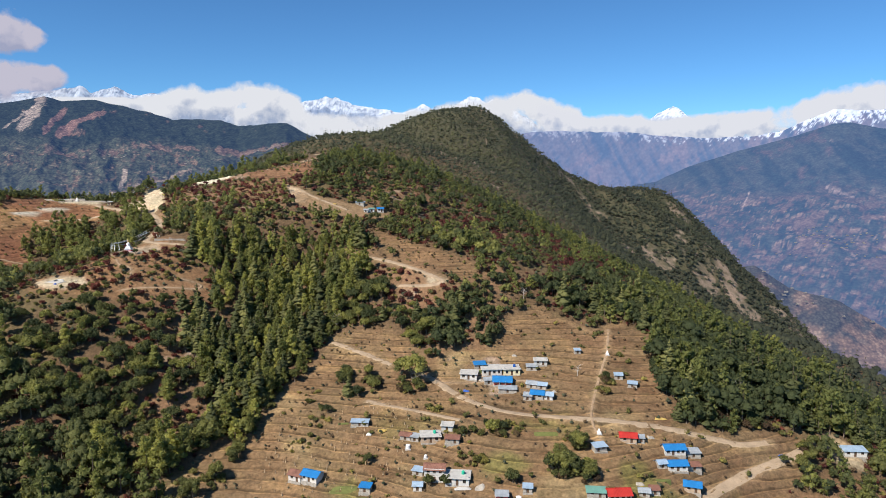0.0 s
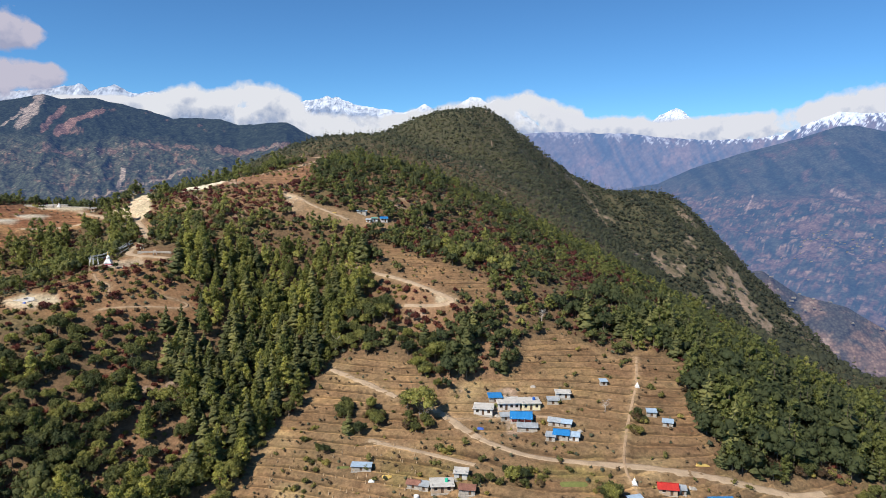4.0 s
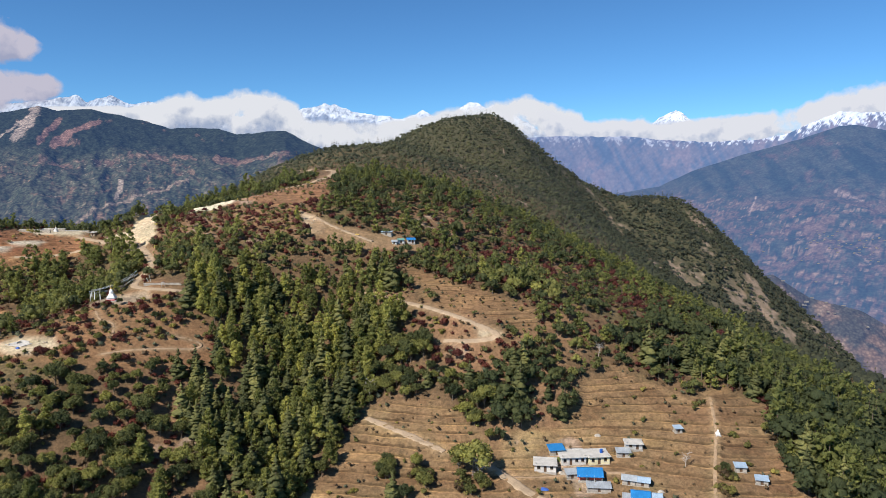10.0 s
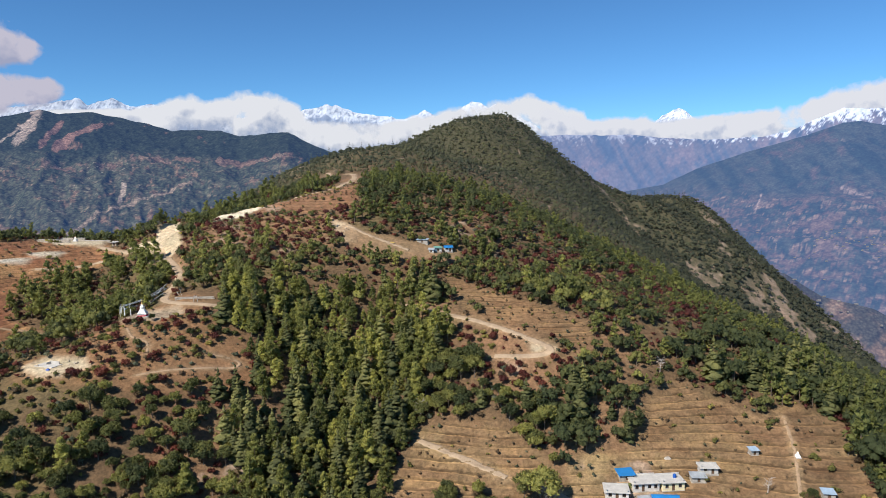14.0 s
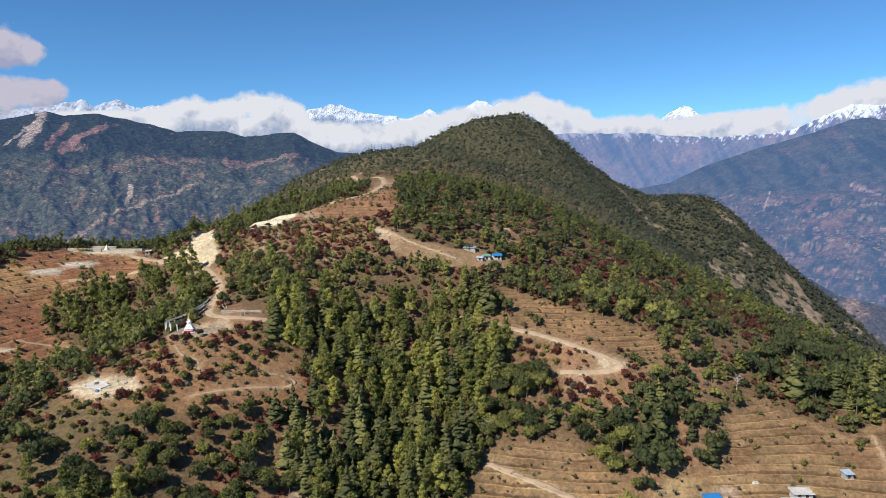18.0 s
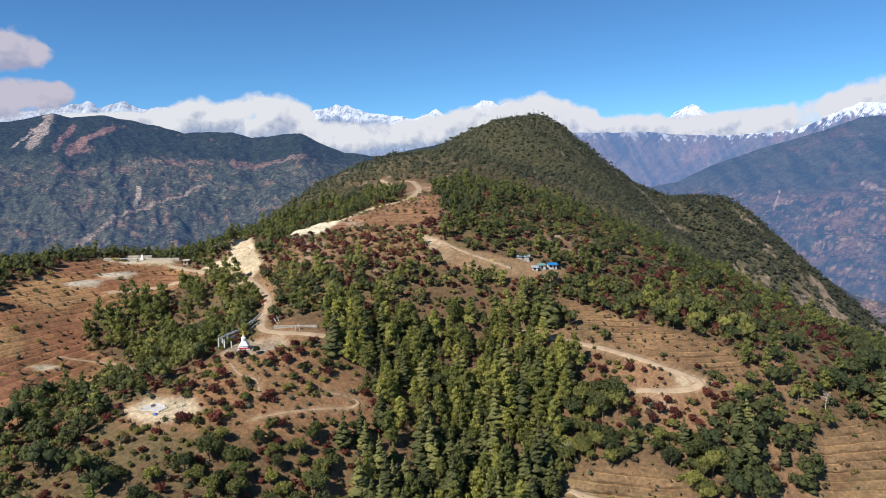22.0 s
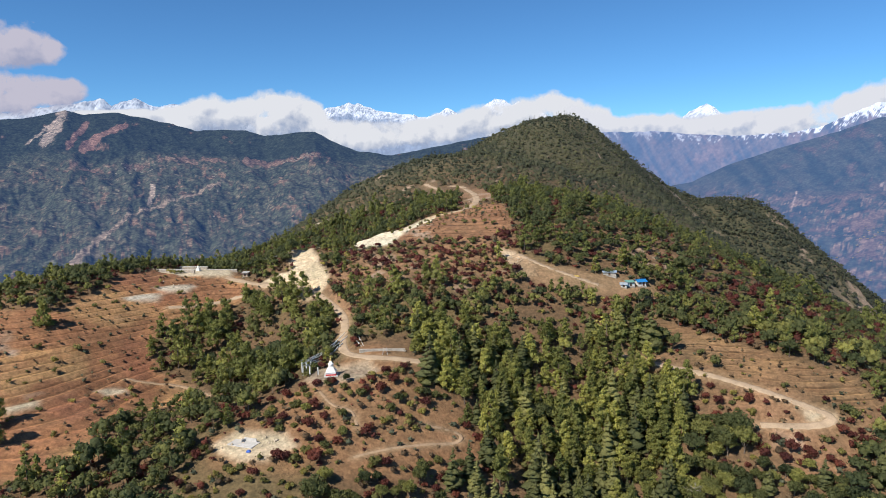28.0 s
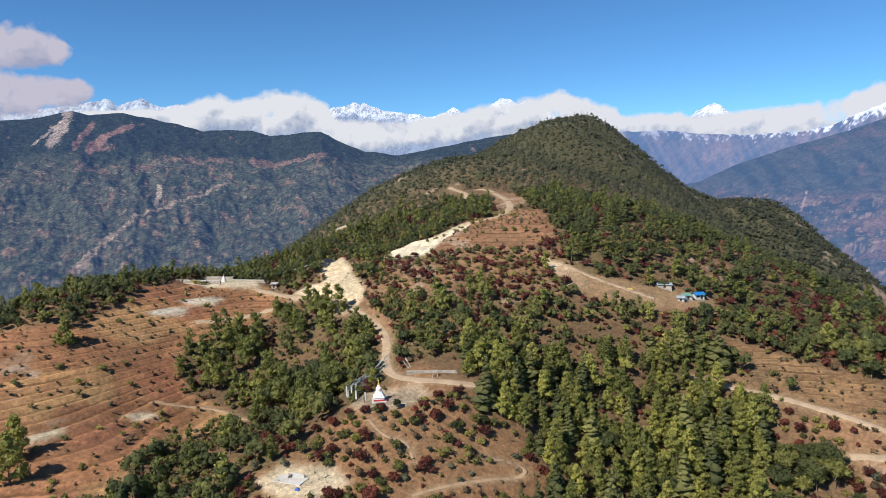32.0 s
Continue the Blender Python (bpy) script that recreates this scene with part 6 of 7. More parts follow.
house("house", "stone house with a blue sheet roof above the sheds", "house", 60.2, 216.4, 2, 6.2, 3.8, 2.3, M_LIME, "gable", "blue", WDW)
house("shed", "small stone shed with a pale blue roof", "shed", 55.2, 216, 12, 2.7, 2.6, 1.9, M_STONE, "gable", "pale", D)
house("shed", "low rusty-roofed stone cattle shed", "shed", 66, 217.4, 2, 4.4, 2.6, 1.7, M_STONE, "shed", "rust", D)
house("house", "white house with a bright red sheet roof", "house", 37.6, 200.2, 4, 6.8, 4.6, 2.6, M_LIME, "gable", "red", WDWW)
house("shed", "long shed with a faded green roof", "shed", 31, 199.8, -6, 5.4, 2.8, 1.9, M_STONE, "shed", "green", WD)
house("house", "mud-walled house with a bright blue sheet roof", "house", 62.9, 209.2, -18, 4.8, 3.8, 2.3, M_MUD, "gable", "blue", WD)
house("shed", "stone shed with an old zinc roof", "shed", 46.2, 203.2, -10, 3.0, 2.6, 1.8, M_STONE, "gable", "zinc", D)
house("shed", "stone shed with a rusty sheet roof", "shed", 49.6, 204.2, -4, 2.8, 2.4, 1.8, M_STONE, "shed", "rust", D)
house("house", "low white house with a blue-grey sheet roof", "house", 126.3, 232.6, -4, 7.6, 3.4, 2.3, M_LIME, "shed", "pale", WDW)
house("shed", "hut with a bright blue roof among the trees", "shed", -48.9, 391.4, 10, 3.4, 2.8, 2.2, M_LIME, "gable", "blue", WD)
house("shed", "shelter under a green sheet roof among the trees", "shed", -53.6, 389.8, 10, 3.0, 2.4, 1.9, M_CLOTH, "shed", "green", D)
house("shed", "small white shelter beside the camp huts", "shed", -56.4, 388.2, -10, 2.2, 2.0, 1.5, M_CLOTH, "gable", "zinc", D)
house("shed", "long low shelter with a pale roof", "shed", -60.5, 394.4, -12, 5.0, 2.2, 1.6, M_STONE, "shed", "pale", D)
house("shed", "small mud-walled kiosk on the bare saddle", "shed", -216, 424, 0, 2.2, 2.0, 1.9, M_MUD, "flat", "", D)


def tank_on_ground(x, y, r, h, label):
    top = new("water_tank")
    top.matrix_world = pose(x, y, ground_at(x, y))
    tagged(top, label, "water tank")
    part("base", boxed((-r - 0.2, r + 0.2, -r - 0.2, r + 0.2, -0.5, 0.12)), M_CEMENT, top)
    part("drum", drum(bmesh.new(), 0, 0, 0.12, r, h, 16), M_TANK_W, top)


tank_on_ground(-25.5, 226, 0.8, 1.5, "white plastic water tank on a cement base")
tank_on_ground(-19.5, 219.5, 0.5, 1.0, "small white plastic water tank on the terrace")
tank_on_ground(8.0, 196.8, 0.8, 1.4, "round white water tank beside the shed")


def draped(name, x, y, w, d, mat, label, category, seed, rise=0.35):
    """A cloth or heap lying on the ground: a bumpy patch, thick at its middle."""
    n = 9
    u, v = np.meshgrid(np.linspace(-1, 1, n), np.linspace(-1, 1, n))
    px, py = x + u * w / 2 * (1 - 0.12 * v * v), y + v * d / 2 * (1 - 0.12 * u * u)
    dome = np.clip(1 - np.maximum(np.abs(u), np.abs(v)) ** 2, 0, 1)
    pz = ground_height(px.ravel(), py.ravel())[0].reshape(n, n) + 0.06 + dome * rise + 0.18 * rise * fbm(px + seed * 13, py, 1.2, 3) * dome
    me = mesh_from(name, np.c_[px.ravel(), py.ravel(), pz.ravel()], grid_faces(n, n), mat, smooth=False)
    return put(name, me, label=label, category=category)


draped("tarpaulin", -5.2, 257.7, 2.4, 1.5, M_TARP, "blue tarpaulin spread on the terrace", "tarpaulin", 1)
draped("tarpaulin", 99.4, 227.6, 2.2, 1.6, M_TARP, "blue tarpaulin heaped beside the dirt road", "tarpaulin", 2, 0.9)
draped("tarpaulin", -177, 292.6, 1.3, 1.0, M_TARP, "small blue tarpaulin at the edge of the bare yard", "tarpaulin", 3, 0.5)
draped("sack_heap", -39.4, 234.5, 2.0, 1.4, M_CLOTH, "heap of white sacks on the terrace", "sacks", 4, 0.7)
draped("straw_heap", -34.8, 235.2, 3.2, 1.6, M_YELLOW, "low heap of yellow straw on the terrace", "straw", 5, 0.3)
draped("straw_heap", -74.3, 390.5, 2.4, 1.4, M_YELLOW, "yellow straw heap on the camp ground", "straw", 6, 0.5)
draped("marigold_bed", 61.4, 236.8, 4.6, 1.2, M_YELLOW, "row of yellow flowers beside the terrace", "flowers", 7, 0.6)
draped("rubble_mound", -8.0, 204, 5.2, 1.6, M_CEMENT, "pale mound of rubble beside the grey house", "mound", 8, 0.6)
draped("grass_bed", 0.4, 269.2, 4.6, 1.8, plain("bright_green_crop", (0.135, 0.145, 0.045), 0.95, scale=2.0), "bright green vegetable bed beside the houses", "vegetables", 9, 0.25)


# ---- the white stupa and its flags ----
def lathe(profile, sides=20):
    v, f = [], []
    a = np.linspace(0, 2 * np.pi, sides, endpoint=False)
    for r, z in profile:
        v.append(np.stack([np.cos(a) * r, np.sin(a) * r, np.full(sides, z)], -1))
    i = np.arange(len(profile) * sides).reshape(-1, sides)
    j = np.roll(i, -1, 1)
    return np.concatenate(v), np.stack([i[:-1], j[:-1], j[1:], i[1:]], -1).reshape(-1, 4)


def stupa(x, y, s, rz, label, band=True):
    z = ground_at(x, y)
    top = new("stupa")
    top.matrix_world = Matrix.LocRotScale((x, y, z), Euler((0, 0, radians(rz))), Vector((s, s, s)))
    tagged(top, label, "stupa")
    part("platform", boxed((-2.1, 2.1, -2.1, 2.1, -1.2, 0.25), bevel=0.05), M_CEMENT, top, "grey cement platform")
    if band:
        part("base_band", boxed((-1.55, 1.55, -1.55, 1.55, 0.25, 0.7), bevel=0.03), M_REDBAND, top, "red painted base band")
    for k, (half, lo, hi) in enumerate(((1.45, 0.7 if band else 0.25, 1.2), (1.6, 1.2, 1.36), (1.35, 1.36, 1.75), (1.15, 1.75, 2.1), (0.97, 2.1, 2.45), (0.8, 2.45, 2.75))):
        part("tier", boxed((-half, half, -half, half, lo, hi), bevel=0.03), M_WHITE, top)
    v, f = lathe([(0.62, 2.75), (0.72, 3.0), (0.82, 3.35), (0.84, 3.6), (0.7, 3.85), (0.4, 3.98), (0.02, 4.0)])
    put("dome", mesh_from("dome", v, f, M_WHITE, smooth=True), top, "white bell-shaped dome")
    part("harmika", boxed((-0.36, 0.36, -0.36, 0.36, 3.95, 4.35), (-0.44, 0.44, -0.44, 0.44, 4.35, 4.43), bevel=0.02), M_WHITE, top, "square white block above the dome")
    rings = [(0.34 - 0.021 * k + (0.03 if k % 2 else 0), 4.43 + 0.095 * k) for k in range(14)]
    v, f = lathe(rings + [(0.02, 5.8)], 14)
    put("spire", mesh_from("spire", v, f, M_GOLD, smooth=False), top, "ringed golden spire")
    v, f = lathe([(0.02, 5.72), (0.30, 5.76), (0.28, 5.84), (0.05, 5.95), (0.12, 6.05), (0.0, 6.25)], 12)
    put("finial", mesh_from("finial", v, f, M_GOLD, smooth=True), top, "gilded umbrella and finial")
    return top


stupa(-161, 326.5, 1.0, 8, "white stepped stupa with a red base band and golden spire")
stupa(37.7, 226.1, 0.42, 0, "small white chorten beside the path", False)
stupa(51.5, 273.9, 0.40, 0, "small white shrine beside the footpath on the terraces", False)
stupa(-241, 434, 0.55, 0, "small pale monument on the levelled ground", False)


def banner(x, y, h, label):
    top = new("prayer_banner")
    top.matrix_world = pose(x, y, ground_at(x, y), 0, random.uniform(-3, 3), random.uniform(-30, 30))
    tagged(top, label, "banner", "banners beside the stupa")
    v, f = limb((0, 0, -0.4), (0, 0, h), 0.06, 0.035, 6)
    put("pole", mesh_from("pole", v, f, M_BARK), top)
    n = 8
    zz = np.linspace(h * 0.25, h * 0.97, n)
    wave = 0.08 * np.sin(zz * 2.1 + x)
    front = np.r_[np.c_[np.full(n, 0.05), wave * 0.3, zz], np.c_[np.full(n, 0.42), wave, zz - 0.05]]
    v = np.r_[front, front + (0, 0.02, 0)]
    k = np.arange(n - 1)
    f = np.r_[np.c_[k, k + 1, k + 1 + n, k + n], np.c_[k + 2 * n, k + 3 * n, k + 1 + 3 * n, k + 1 + 2 * n]]
    put("cloth", mesh_from("cloth", v, f, M_CLOTH), top, "tall narrow faded white cloth")


for bx_, by_, bh_ in ((-170.5, 328.5, 4.2), (-169.6, 330.2, 4.6), (-167.8, 326.6, 3.6), (-171.4, 331.6, 4.4), (-165.0, 325.2, 3.2), (-168.8, 332.4, 3.8)):
    banner(bx_, by_, bh_, "white prayer banner on a wooden pole")


def flag_string(a, b, sag, seed, label):
    """A cord hanging between two places, with small cloths along it."""
    rng = np.random.default_rng(seed)
    a, b = np.array(a, float), np.array(b, float)
    n = max(10, int(np.linalg.norm(b - a) / 0.55))
    t = np.linspace(0, 1, n + 1)
    p = a + (b - a) * t[:, None] - np.array((0, 0, sag)) * (4 * t * (1 - t))[:, None]
    top = new("prayer_flag_string")
    tagged(top, label, "prayer flags", "strings of prayer flags")
    put("cord", mesh_from("cord", *joined([limb(p[i], p[i + 1], 0.035, 0.035, 3) for i in range(n)]), M_CLOTH), top)
    for i in range(n):
        q, d = (p[i] + p[i + 1]) / 2, (p[i + 1] - p[i]) * 0.26
        low = np.array((rng.normal(0, 0.08), rng.normal(0, 0.08), -0.36))
        v = np.array([q - d, q + d, q + d + low, q - d + low])
        sides = np.array([[0, 1, 2, 3], [7, 6, 5, 4], [0, 4, 5, 1], [1, 5, 6, 2], [2, 6, 7, 3], [3, 7, 4, 0]])
        put("flag", mesh_from("flag", np.r_[v, v + (0, 0.012, 0)], sides, M_CLOTH), top)


base_z = ground_at(-168, 330)
for k, (ax, ay, az, bx_, by_, bz_) in enumerate(((-170.5, 328.5, 4.0, -158.5, 345, 8.5), (-169.6, 330.2, 4.4, -159.5, 346, 9.5), (-171.4, 331.6, 4.2, -161, 347, 8.0), (-170.5, 328.5, 3.4, -160, 344, 6.5), (-168.8, 332.4, 3.6, -162, 346, 7.2), (-169.6, 330.2, 3.0, -161.5, 343, 5.5))):
    flag_string((ax, ay, base_z + az), (bx_, by_, base_z + bz_), 1.0 + 0.2 * k, 500 + k, "string of faded prayer flags tied above the stupa")
for k, (a, b) in enumerate((((-156, 346, 7), (-146, 333, 1.5)), ((-155, 347, 7.5), (-148, 334, 2)), ((-152, 342, 5), (-141, 330, 0.8)))):
    flag_string((a[0], a[1], base_z + a[2]), (b[0], b[1], base_z + b[2]), 0.7, 520 + k, "string of faded prayer flags across the bank")
flag_string((-225, 431, ground_at(-225, 431) + 2.2), (-196, 434, ground_at(-196, 434) + 2.6), 0.8, 530, "long string of white flags across the saddle")


# ---- walls, slabs and the gate ----
def stone_wall(name, a, b, h, thick, mat, label, stones=True, drop=0.8, capped=True):
    """A retaining wall along a line of the plan, with courses of single stones before its core."""
    ax, ay, bx, by = *a, *b
    length, ang = math.hypot(bx - ax, by - ay), math.atan2(by - ay, bx - ax)
    z = min(ground_at(ax, ay), ground_at((ax + bx) / 2, (ay + by) / 2), ground_at(bx, by))
    core = new(name)
    core.matrix_world = Matrix.Translation((ax, ay, z)) @ Matrix.Rotation(ang, 4, "Z")
    tagged(core, label, "wall")
    part("core", boxed((0, length, 0.0, thick, -drop, h), bevel=0.03), mat, core)
    if capped:
        part("coping", boxed((-0.1, length + 0.1, -0.12, thick + 0.1, h, h + 0.14), bevel=0.03), M_CEMENT, core)
    if stones:
        rng = random.Random(int(length * 10))
        bm = boxed((-0.5, 0.5, -0.5, 0.5, -0.5, 0.5), bevel=0.16)
        me = bpy.data.meshes.new("stone")
        bm.to_mesh(me)
        bm.free()
        me.materials.append(mat)
        rows = max(2, int(h / 0.42))
        for r in range(rows):
            s = -0.3 * (r % 2)
            while s < length - 0.3:
                w = rng.uniform(0.5, 0.95)
                st = put("stone", me, core)
                st.location, st.scale = (max(0.3, s + w / 2), -0.03, (r + 0.5) * h / rows), (w * 0.95, rng.uniform(0.2, 0.32), h / rows * 0.94)
                s += w
    return core


M_PALESTONE = plain("pale_streaked_stone", (0.38, 0.34, 0.29), 0.95, scale=1.2, low=0.6, high=1.2, bump=0.05, random_tint=0.2)
stone_wall("retaining_wall", (-154, 339.0), (-139, 338.6), 1.35, 0.5, M_PALESTONE, "pale stone retaining wall beside the dirt road", capped=False)
stone_wall("low_wall", (-262, 432.5), (-240, 426.5), 1.5, 0.6, M_PALESTONE, "long pale cement-capped wall on the levelled ground")
stone_wall("low_wall", (-252, 440), (-238, 437.6), 1.4, 0.6, M_PALESTONE, "pale wall at the back of the levelled ground")
stone_wall("low_wall", (-238, 437), (-223, 434), 1.3, 0.6, M_PALESTONE, "pale wall along the edge of the saddle")
slab = new("foundation_slab")
slab.matrix_world = pose(-179.5, 297.5, PAD_Z["yard"], 0, 0, -20)
tagged(slab, "grey cement foundation slab on the bare yard", "foundation")
part("floor_slab", boxed((-4.2, 3.6, -2.0, 2.0, -0.4, 0.22), bevel=0.03), M_CEMENT, slab)
part("side_wall", boxed((-1.2, 2.6, 1.6, 1.85, 0.22, 1.1), (-1.2, -0.95, 0.0, 1.6, 0.22, 0.9)), M_CEMENT, slab, "unfinished low cement wall")
gate = new("wooden_gate")
gate.matrix_world = pose(-145.3, 336.8, ground_at(-145.3, 336.8))
tagged(gate, "rough pole gateway beside the dirt road", "gate")
for p, q in (((-0.9, 0, -0.3), (-0.35, 0, 2.5)), ((0.9, 0, -0.3), (0.35, 0, 2.5)), ((-0.6, 0.02, 2.1), (0.6, 0.02, 2.1))):
    put("post", mesh_from("post", *limb(p, q, 0.12, 0.10, 6), M_PALE_BARK), gate)


# ---- single trees that stand apart ----
def lone(kinds, which, x, y, s, name, label, category):
    crown, trunk, h = kinds[which]
    thing_tree(name, trunk, crown, Matrix.LocRotScale((x, y, ground_at(x, y) - 0.1), Euler((0, 0, x)), Vector((s, s, s))), label, category, "")


lone(PINE_KINDS, 6, -269.8, 361, 1.25, "pine_tree", "broad dark pine standing alone on the terraced field", "pine tree")
lone(PINE_KINDS, 3, -254.6, 309, 1.3, "pine_tree", "bushy dark pine at the lower edge of the field", "pine tree")
lone(PINE_KINDS, 1, -250, 298.5, 1.3, "pine_tree", "tall bushy pine at the lower edge of the field", "pine tree")
lone(PINE_KINDS, 0, -55.8, 327, 1.15, "pine_tree", "tall dark pine rising above the wood", "pine tree")
lone(BROAD_KINDS, 4, -25.8, 262.5, 1.35, "broadleaf_tree", "large spreading evergreen beside the dirt road", "tree")
lone(BROAD_KINDS, 2, -30.0, 264, 1.0, "broadleaf_tree", "dark evergreen beside the big spreading tree", "tree")
lone(FIR_KINDS, 3, -49.4, 257, 0.95, "fir_tree", "young grey-green fir on the terraces", "fir tree")
lone(BROAD_KINDS, 1, -45.5, 256, 0.8, "broadleaf_tree", "small green tree on the terraces", "tree")
lone(BROAD_KINDS, 3, -39.9, 259.5, 1.0, "broadleaf_tree", "round green tree beside the field road", "tree")
lone(BROAD_KINDS, 1, 29.8, 219.5, 1.0, "broadleaf_tree", "dark green tree below the chorten", "tree")
lone(BROAD_KINDS, 2, 21.3, 207, 0.9, "broadleaf_tree", "dark green tree beside the lower path", "tree")
lone(BROAD_KINDS, 5, 26.8, 206.5, 0.95, "broadleaf_tree", "yellowing tree beside the lower path", "tree")
lone(BROAD_KINDS, 6, 7.1, 204.4, 1.0, "broadleaf_tree", "upright green tree on the terrace", "tree")
lone(BROAD_KINDS, 6, -13.2, 206.2, 0.8, "broadleaf_tree", "clipped dark tree before the white house", "tree")
lone(BROAD_KINDS, 6, -18.2, 206.8, 0.75, "broadleaf_tree", "clipped dark tree beside the brown roof", "tree")
lone(BROAD_KINDS, 3, 2.5, 228, 0.9, "broadleaf_tree", "small tree in the scrub of the terraces", "tree")


def bare_tree(x, y, h, seed, label):
    rng = np.random.default_rng(seed)
    arms = [ring_trunk(h * 0.9, 0.16, 0.5)]
    for k in range(22):
        z, a, l = h * rng.uniform(0.25, 0.88), rng.uniform(0, 6.28), h * rng.uniform(0.16, 0.34)
        p = np.array((0.5 * (z / h) ** 2, 0, z))
        q = p + np.array((l * math.cos(a), l * math.sin(a), l * rng.uniform(0.3, 0.9)))
        arms.append(limb(p, q, 0.06, 0.02, 3))
        for _ in range(3):
            b = a + rng.normal(0, 0.7)
            m = p + (q - p) * rng.uniform(0.4, 0.9)
            arms.append(limb(m, m + np.array((math.cos(b), math.sin(b), rng.uniform(0.2, 1.0))) * l * 0.5, 0.025, 0.01, 3))
    me = mesh_from("bare_tree", *joined(arms), M_PALE_BARK)
    ob = put("bare_tree", me, label=label, category="tree", group="bare trees")
    ob.location = (x, y, ground_at(x, y) - 0.1)


bare_tree(-24.6, 260.2, 5.2, 1, "leafless grey tree before the spreading evergreen")
bare_tree(37.5, 262.6, 4.6, 2, "leafless dark tree on the terrace")
bare_tree(78, 246, 7, 3, "leafless grey tree at the wood's edge")
bare_tree(92, 250, 7.5, 4, "leafless grey tree in the wood")
bare_tree(-60, 298, 6.5, 5, "leafless tree at the edge of the firs")
bare_tree(22, 309, 5.5, 6, "pale leafless tree above the terraces")
me_yellow = mesh_from("yellow_bush", *leafy(np.random.default_rng(77), 2.0, 1.5, 6, 30, 0.28, base=-0.05), leaf_material("yellow_leaves", (0.42, 0.34, 0.02), (0.55, 0.45, 0.03)))
yb = put("yellow_bush", me_yellow, label="bright yellow flowering bush below the big tree", category="bush")
yb.location = (-22.6, 258.2, ground_at(-22.6, 258.2) - 0.1)

# stooks of cut maize left standing in rows on the terraces
sx, sy, srng = scatter(31, -72, -26, 212, 250, 2.6)
skeep = (inside(sx, sy, FIELD_VILLAGE) > 0.8) & (srng.random(len(sx)) < 0.55)
sx, sy = sx[skeep], sy[skeep]
sz = ground_height(sx, sy)[0]
cone_v, cone_f = lathe([(0.42, -0.1), (0.26, 0.6), (0.10, 1.1), (0.22, 1.45)], 6)
merge("maize_stooks", [[(cone_v, cone_f)]], sx, sy, sz, [plain("dry_maize", (0.40, 0.29, 0.18), 0.95, scale=2.0)], 33, "pale stooks of cut maize standing on the terraces", (0.4, 0.75))


# ---- thickets on the terraces ----
def thicket(spots, seed, share=(0.55, 0.3, 0.15), small=0.75):
    """Bushes and small trees standing close together round each spot (x, y, half width, half depth, how many)."""
    rng = np.random.default_rng(seed)
    plan = np.array([(cx, cy, rx, ry) for cx, cy, rx, ry, n in spots for _ in range(n)])
    a, d = rng.uniform(0, 6.283, len(plan)), np.sqrt(rng.uniform(0, 1, len(plan)))
    px, py = plan[:, 0] + plan[:, 2] * d * np.cos(a), plan[:, 1] + plan[:, 3] * d * np.sin(a)
    pz = ground_height(px, py)[0]
    for x, y, z in zip(px, py, pz):
        s, roll = small * rng.uniform(0.6, 1.35), rng.random()
        m = Matrix.LocRotScale((x, y, z - 0.1), Euler((0, 0, rng.uniform(0, 6.28))), Vector((s, s, s)))
        if roll < share[0]:
            top = put("thicket_bush", BUSH_KINDS[rng.integers(5)], None, "olive-green bush in a thicket on the terraces", "bush", "bushes in the thickets")
            top.matrix_world = m
        elif roll < share[0] + share[1]:
            kinds = BROAD_KINDS[rng.integers(len(BROAD_KINDS))]
            thing_tree("small_tree", kinds[1], kinds[0], m @ Matrix.Scale(0.62, 4), "small green tree in a thicket on the terraces", "tree", "small trees in the thickets")
        else:
            top = put("brown_bush", BROWN_KINDS[rng.integers(len(BROWN_KINDS))], None, "dry brown half-bare bush on the terraces", "bush", "brown bushes in the thickets")
            top.matrix_world = m


M_BROWNLEAF = leaf_material("dry_brown_leaves", (0.12, 0.08, 0.05), (0.24, 0.17, 0.09))
BROWN_KINDS = [mesh_from("brown_bush", *leafy(np.random.default_rng(600 + k), 1.6 + 0.5 * k, 1.2 + 0.2 * k, 6, 30, 0.26, base=-0.05), M_BROWNLEAF, smooth=True) for k in range(3)]
thicket([(5, 229, 9, 4.5, 34), (-5, 215, 6, 2.2, 16), (-8, 229, 3, 2, 8), (-18, 246, 4, 2, 6)], 41, (0.7, 0.1, 0.2))
thicket([(29, 221, 4, 4, 12), (22, 209, 4, 5, 14), (30, 206, 4, 3, 14)], 42, (0.3, 0.45, 0.25), 1.1)
thicket([(-52, 266, 3, 4, 9), (-42, 263, 4, 4, 10), (-27, 258, 5, 3, 12)], 43, (0.45, 0.45, 0.1), 1.0)
thicket([(-79, 254, 2.5, 5, 12), (-82, 242, 2.5, 5, 12), (-84, 230, 3, 5, 12), (-89, 220, 4, 4, 14), (-94, 213, 4, 3, 10)], 44, (0.6, 0.25, 0.15), 0.95)
thicket([(57, 274, 1.5, 1.5, 3), (48, 258, 3, 2, 8), (45, 252, 2, 3, 5), (69, 268, 4, 9, 22), (76, 285, 5, 8, 20)], 45, (0.35, 0.15, 0.5), 0.9)
thicket([(-58, 246, 5, 7, 9), (-64, 258, 4, 6, 9), (-62, 233, 6, 4, 7), (-38, 224, 6, 4, 7)], 46, (0.85, 0.1, 0.05), 0.7)
thicket([(104, 224, 6, 3, 12), (112, 232, 5, 3, 14), (96, 240, 7, 3, 16), (84, 238, 5, 3, 12), (122, 248, 6, 4, 16), (134, 232, 4, 6, 12)], 47, (0.4, 0.35, 0.25), 1.0)
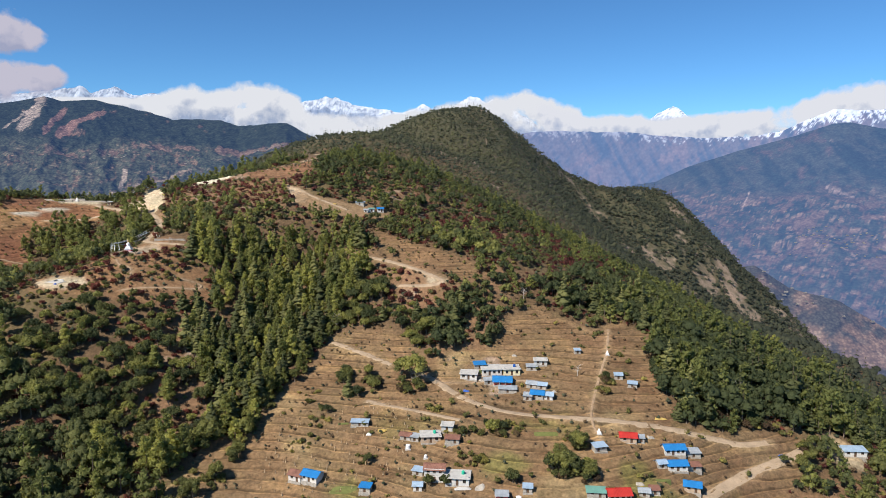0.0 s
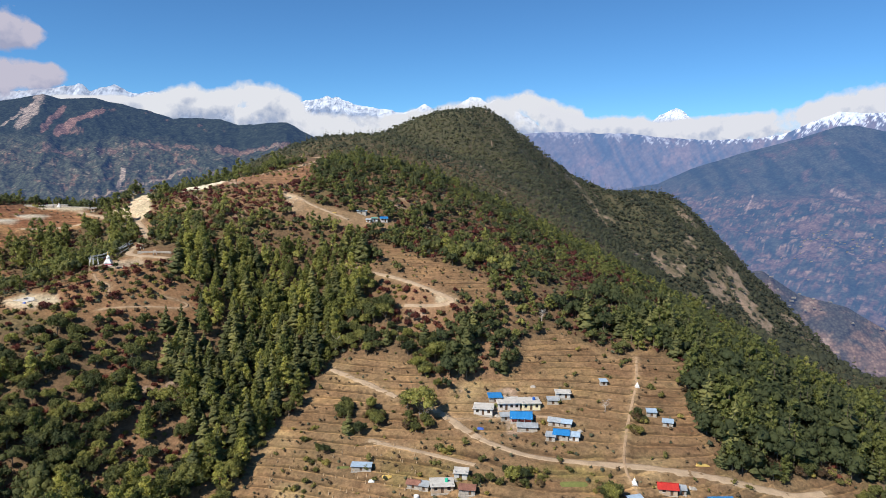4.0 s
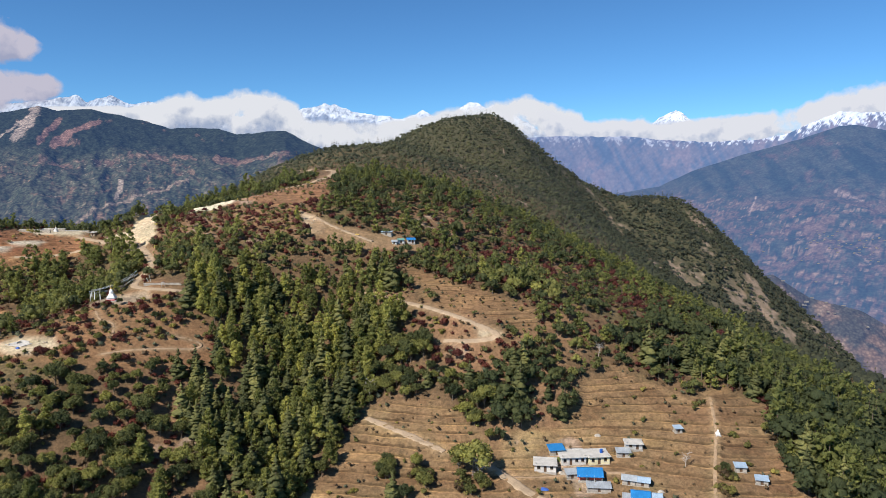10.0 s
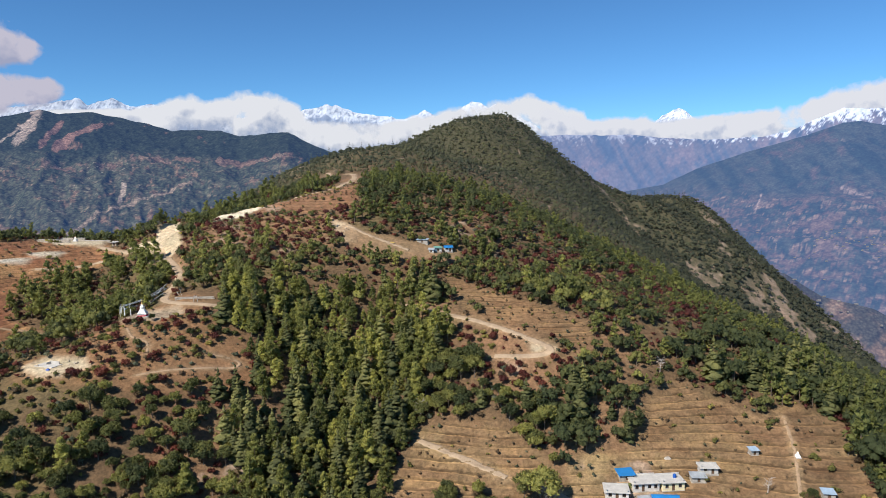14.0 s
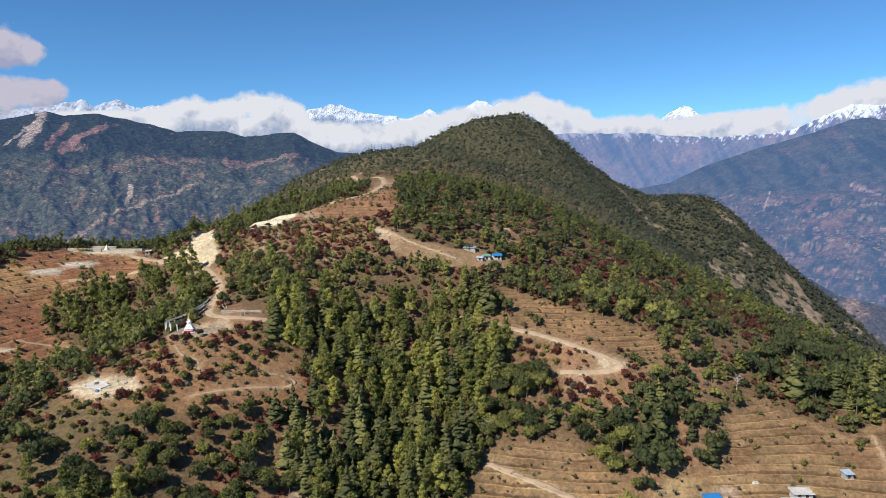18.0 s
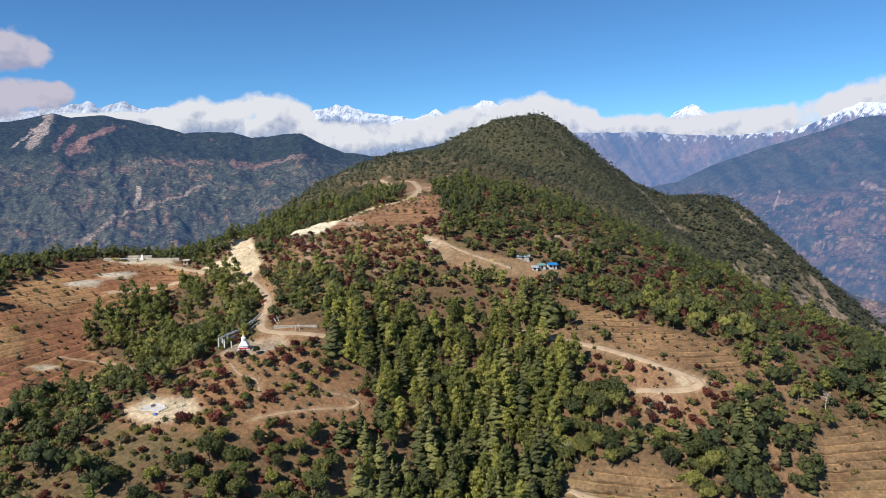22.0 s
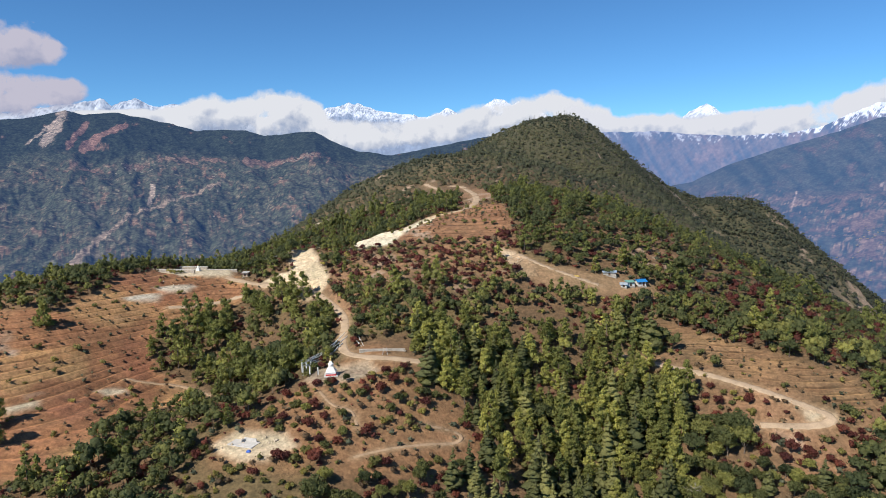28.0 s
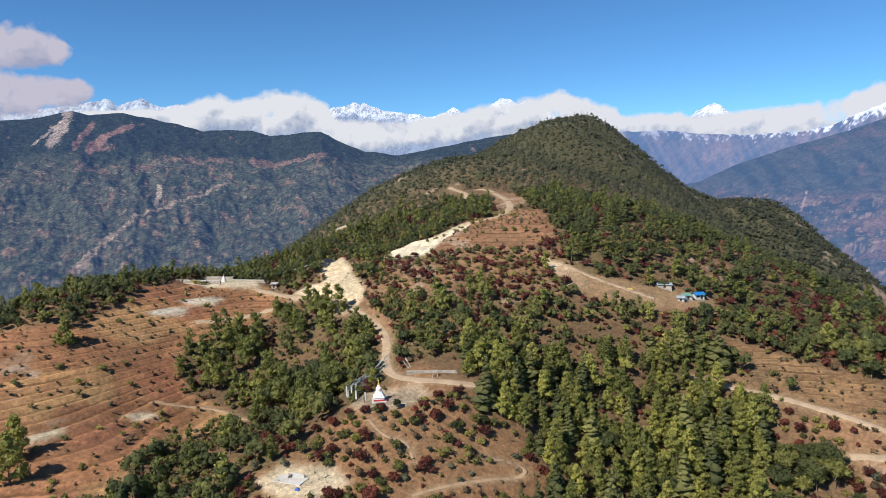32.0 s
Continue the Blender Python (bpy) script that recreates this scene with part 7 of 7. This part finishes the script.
for gx_, gy_, gw_, gd_, gs_ in ((-45, 211, 9, 2.4, 11), (-39, 206.6, 7, 2.0, 12), (20, 225.4, 8, 1.6, 13), (54, 209.6, 5, 1.8, 14), (-49, 241, 4, 1.6, 15)):
    draped("grass_bed", gx_, gy_, gw_, gd_, bpy.data.materials["bright_green_crop"], "strip of green winter crop on a terrace", "vegetables", gs_, 0.22)
for sx_, sy_, sw_, ss_ in ((-3, 203.6, 3.0, 21), (15, 279, 2.2, 22), (55.4, 227.6, 2.4, 23), (46, 206.6, 2.6, 24), (27, 252.4, 2.0, 25), (1.0, 263.8, 2.0, 26)):
    draped("rubble_mound", sx_, sy_, sw_, sw_ * 0.55, M_STONE, "rough grey mound of rubble on the terrace", "mound", ss_, 0.7)


# ---- loose rock on the cuts ----
def rubble(name, areas, seed, mat, label):
    """Broken rock lying where the slope was dug away (x, y, half width, half depth, how many)."""
    rng = np.random.default_rng(seed)
    plan = np.array([(cx, cy, rx, ry) for cx, cy, rx, ry, n in areas for _ in range(n)])
    px, py = plan[:, 0] + plan[:, 2] * rng.normal(0, 0.5, len(plan)), plan[:, 1] + plan[:, 3] * rng.normal(0, 0.5, len(plan))
    pz = ground_height(px, py)[0]
    shapes = []
    for k in range(8):
        v, f = lumpy(rng, 1.0, 0.55)
        shapes.append([(v * rng.uniform(0.7, 1.3, 3) - (0, 0, 0.25), f)])
    merge(name, shapes, px, py, pz, [mat], seed, label, (0.2, 0.85))


M_RUBBLE = plain("pale_broken_rock", (0.50, 0.42, 0.32), 0.95, scale=0.6, low=0.6, high=1.25, bump=0.08)
rubble("cut_rubble", ((-186, 420, 8, 16, 60), (-192, 412, 10, 5, 24), (-178, 400, 3, 7, 20)), 91, M_RUBBLE, "pale broken rock on the dug bank")
rubble("quarry_rubble", ((-158, 436, 9, 10, 70), (-143, 466, 8, 10, 60)), 92, M_RUBBLE, "pale broken rock on the quarry floor")
rubble("yard_rubble", ((-177, 297, 9, 4, 26), (-96, 398, 5, 8, 24), (-240, 406, 8, 4, 24)), 93, M_RUBBLE, "stones scattered over the bare ground")
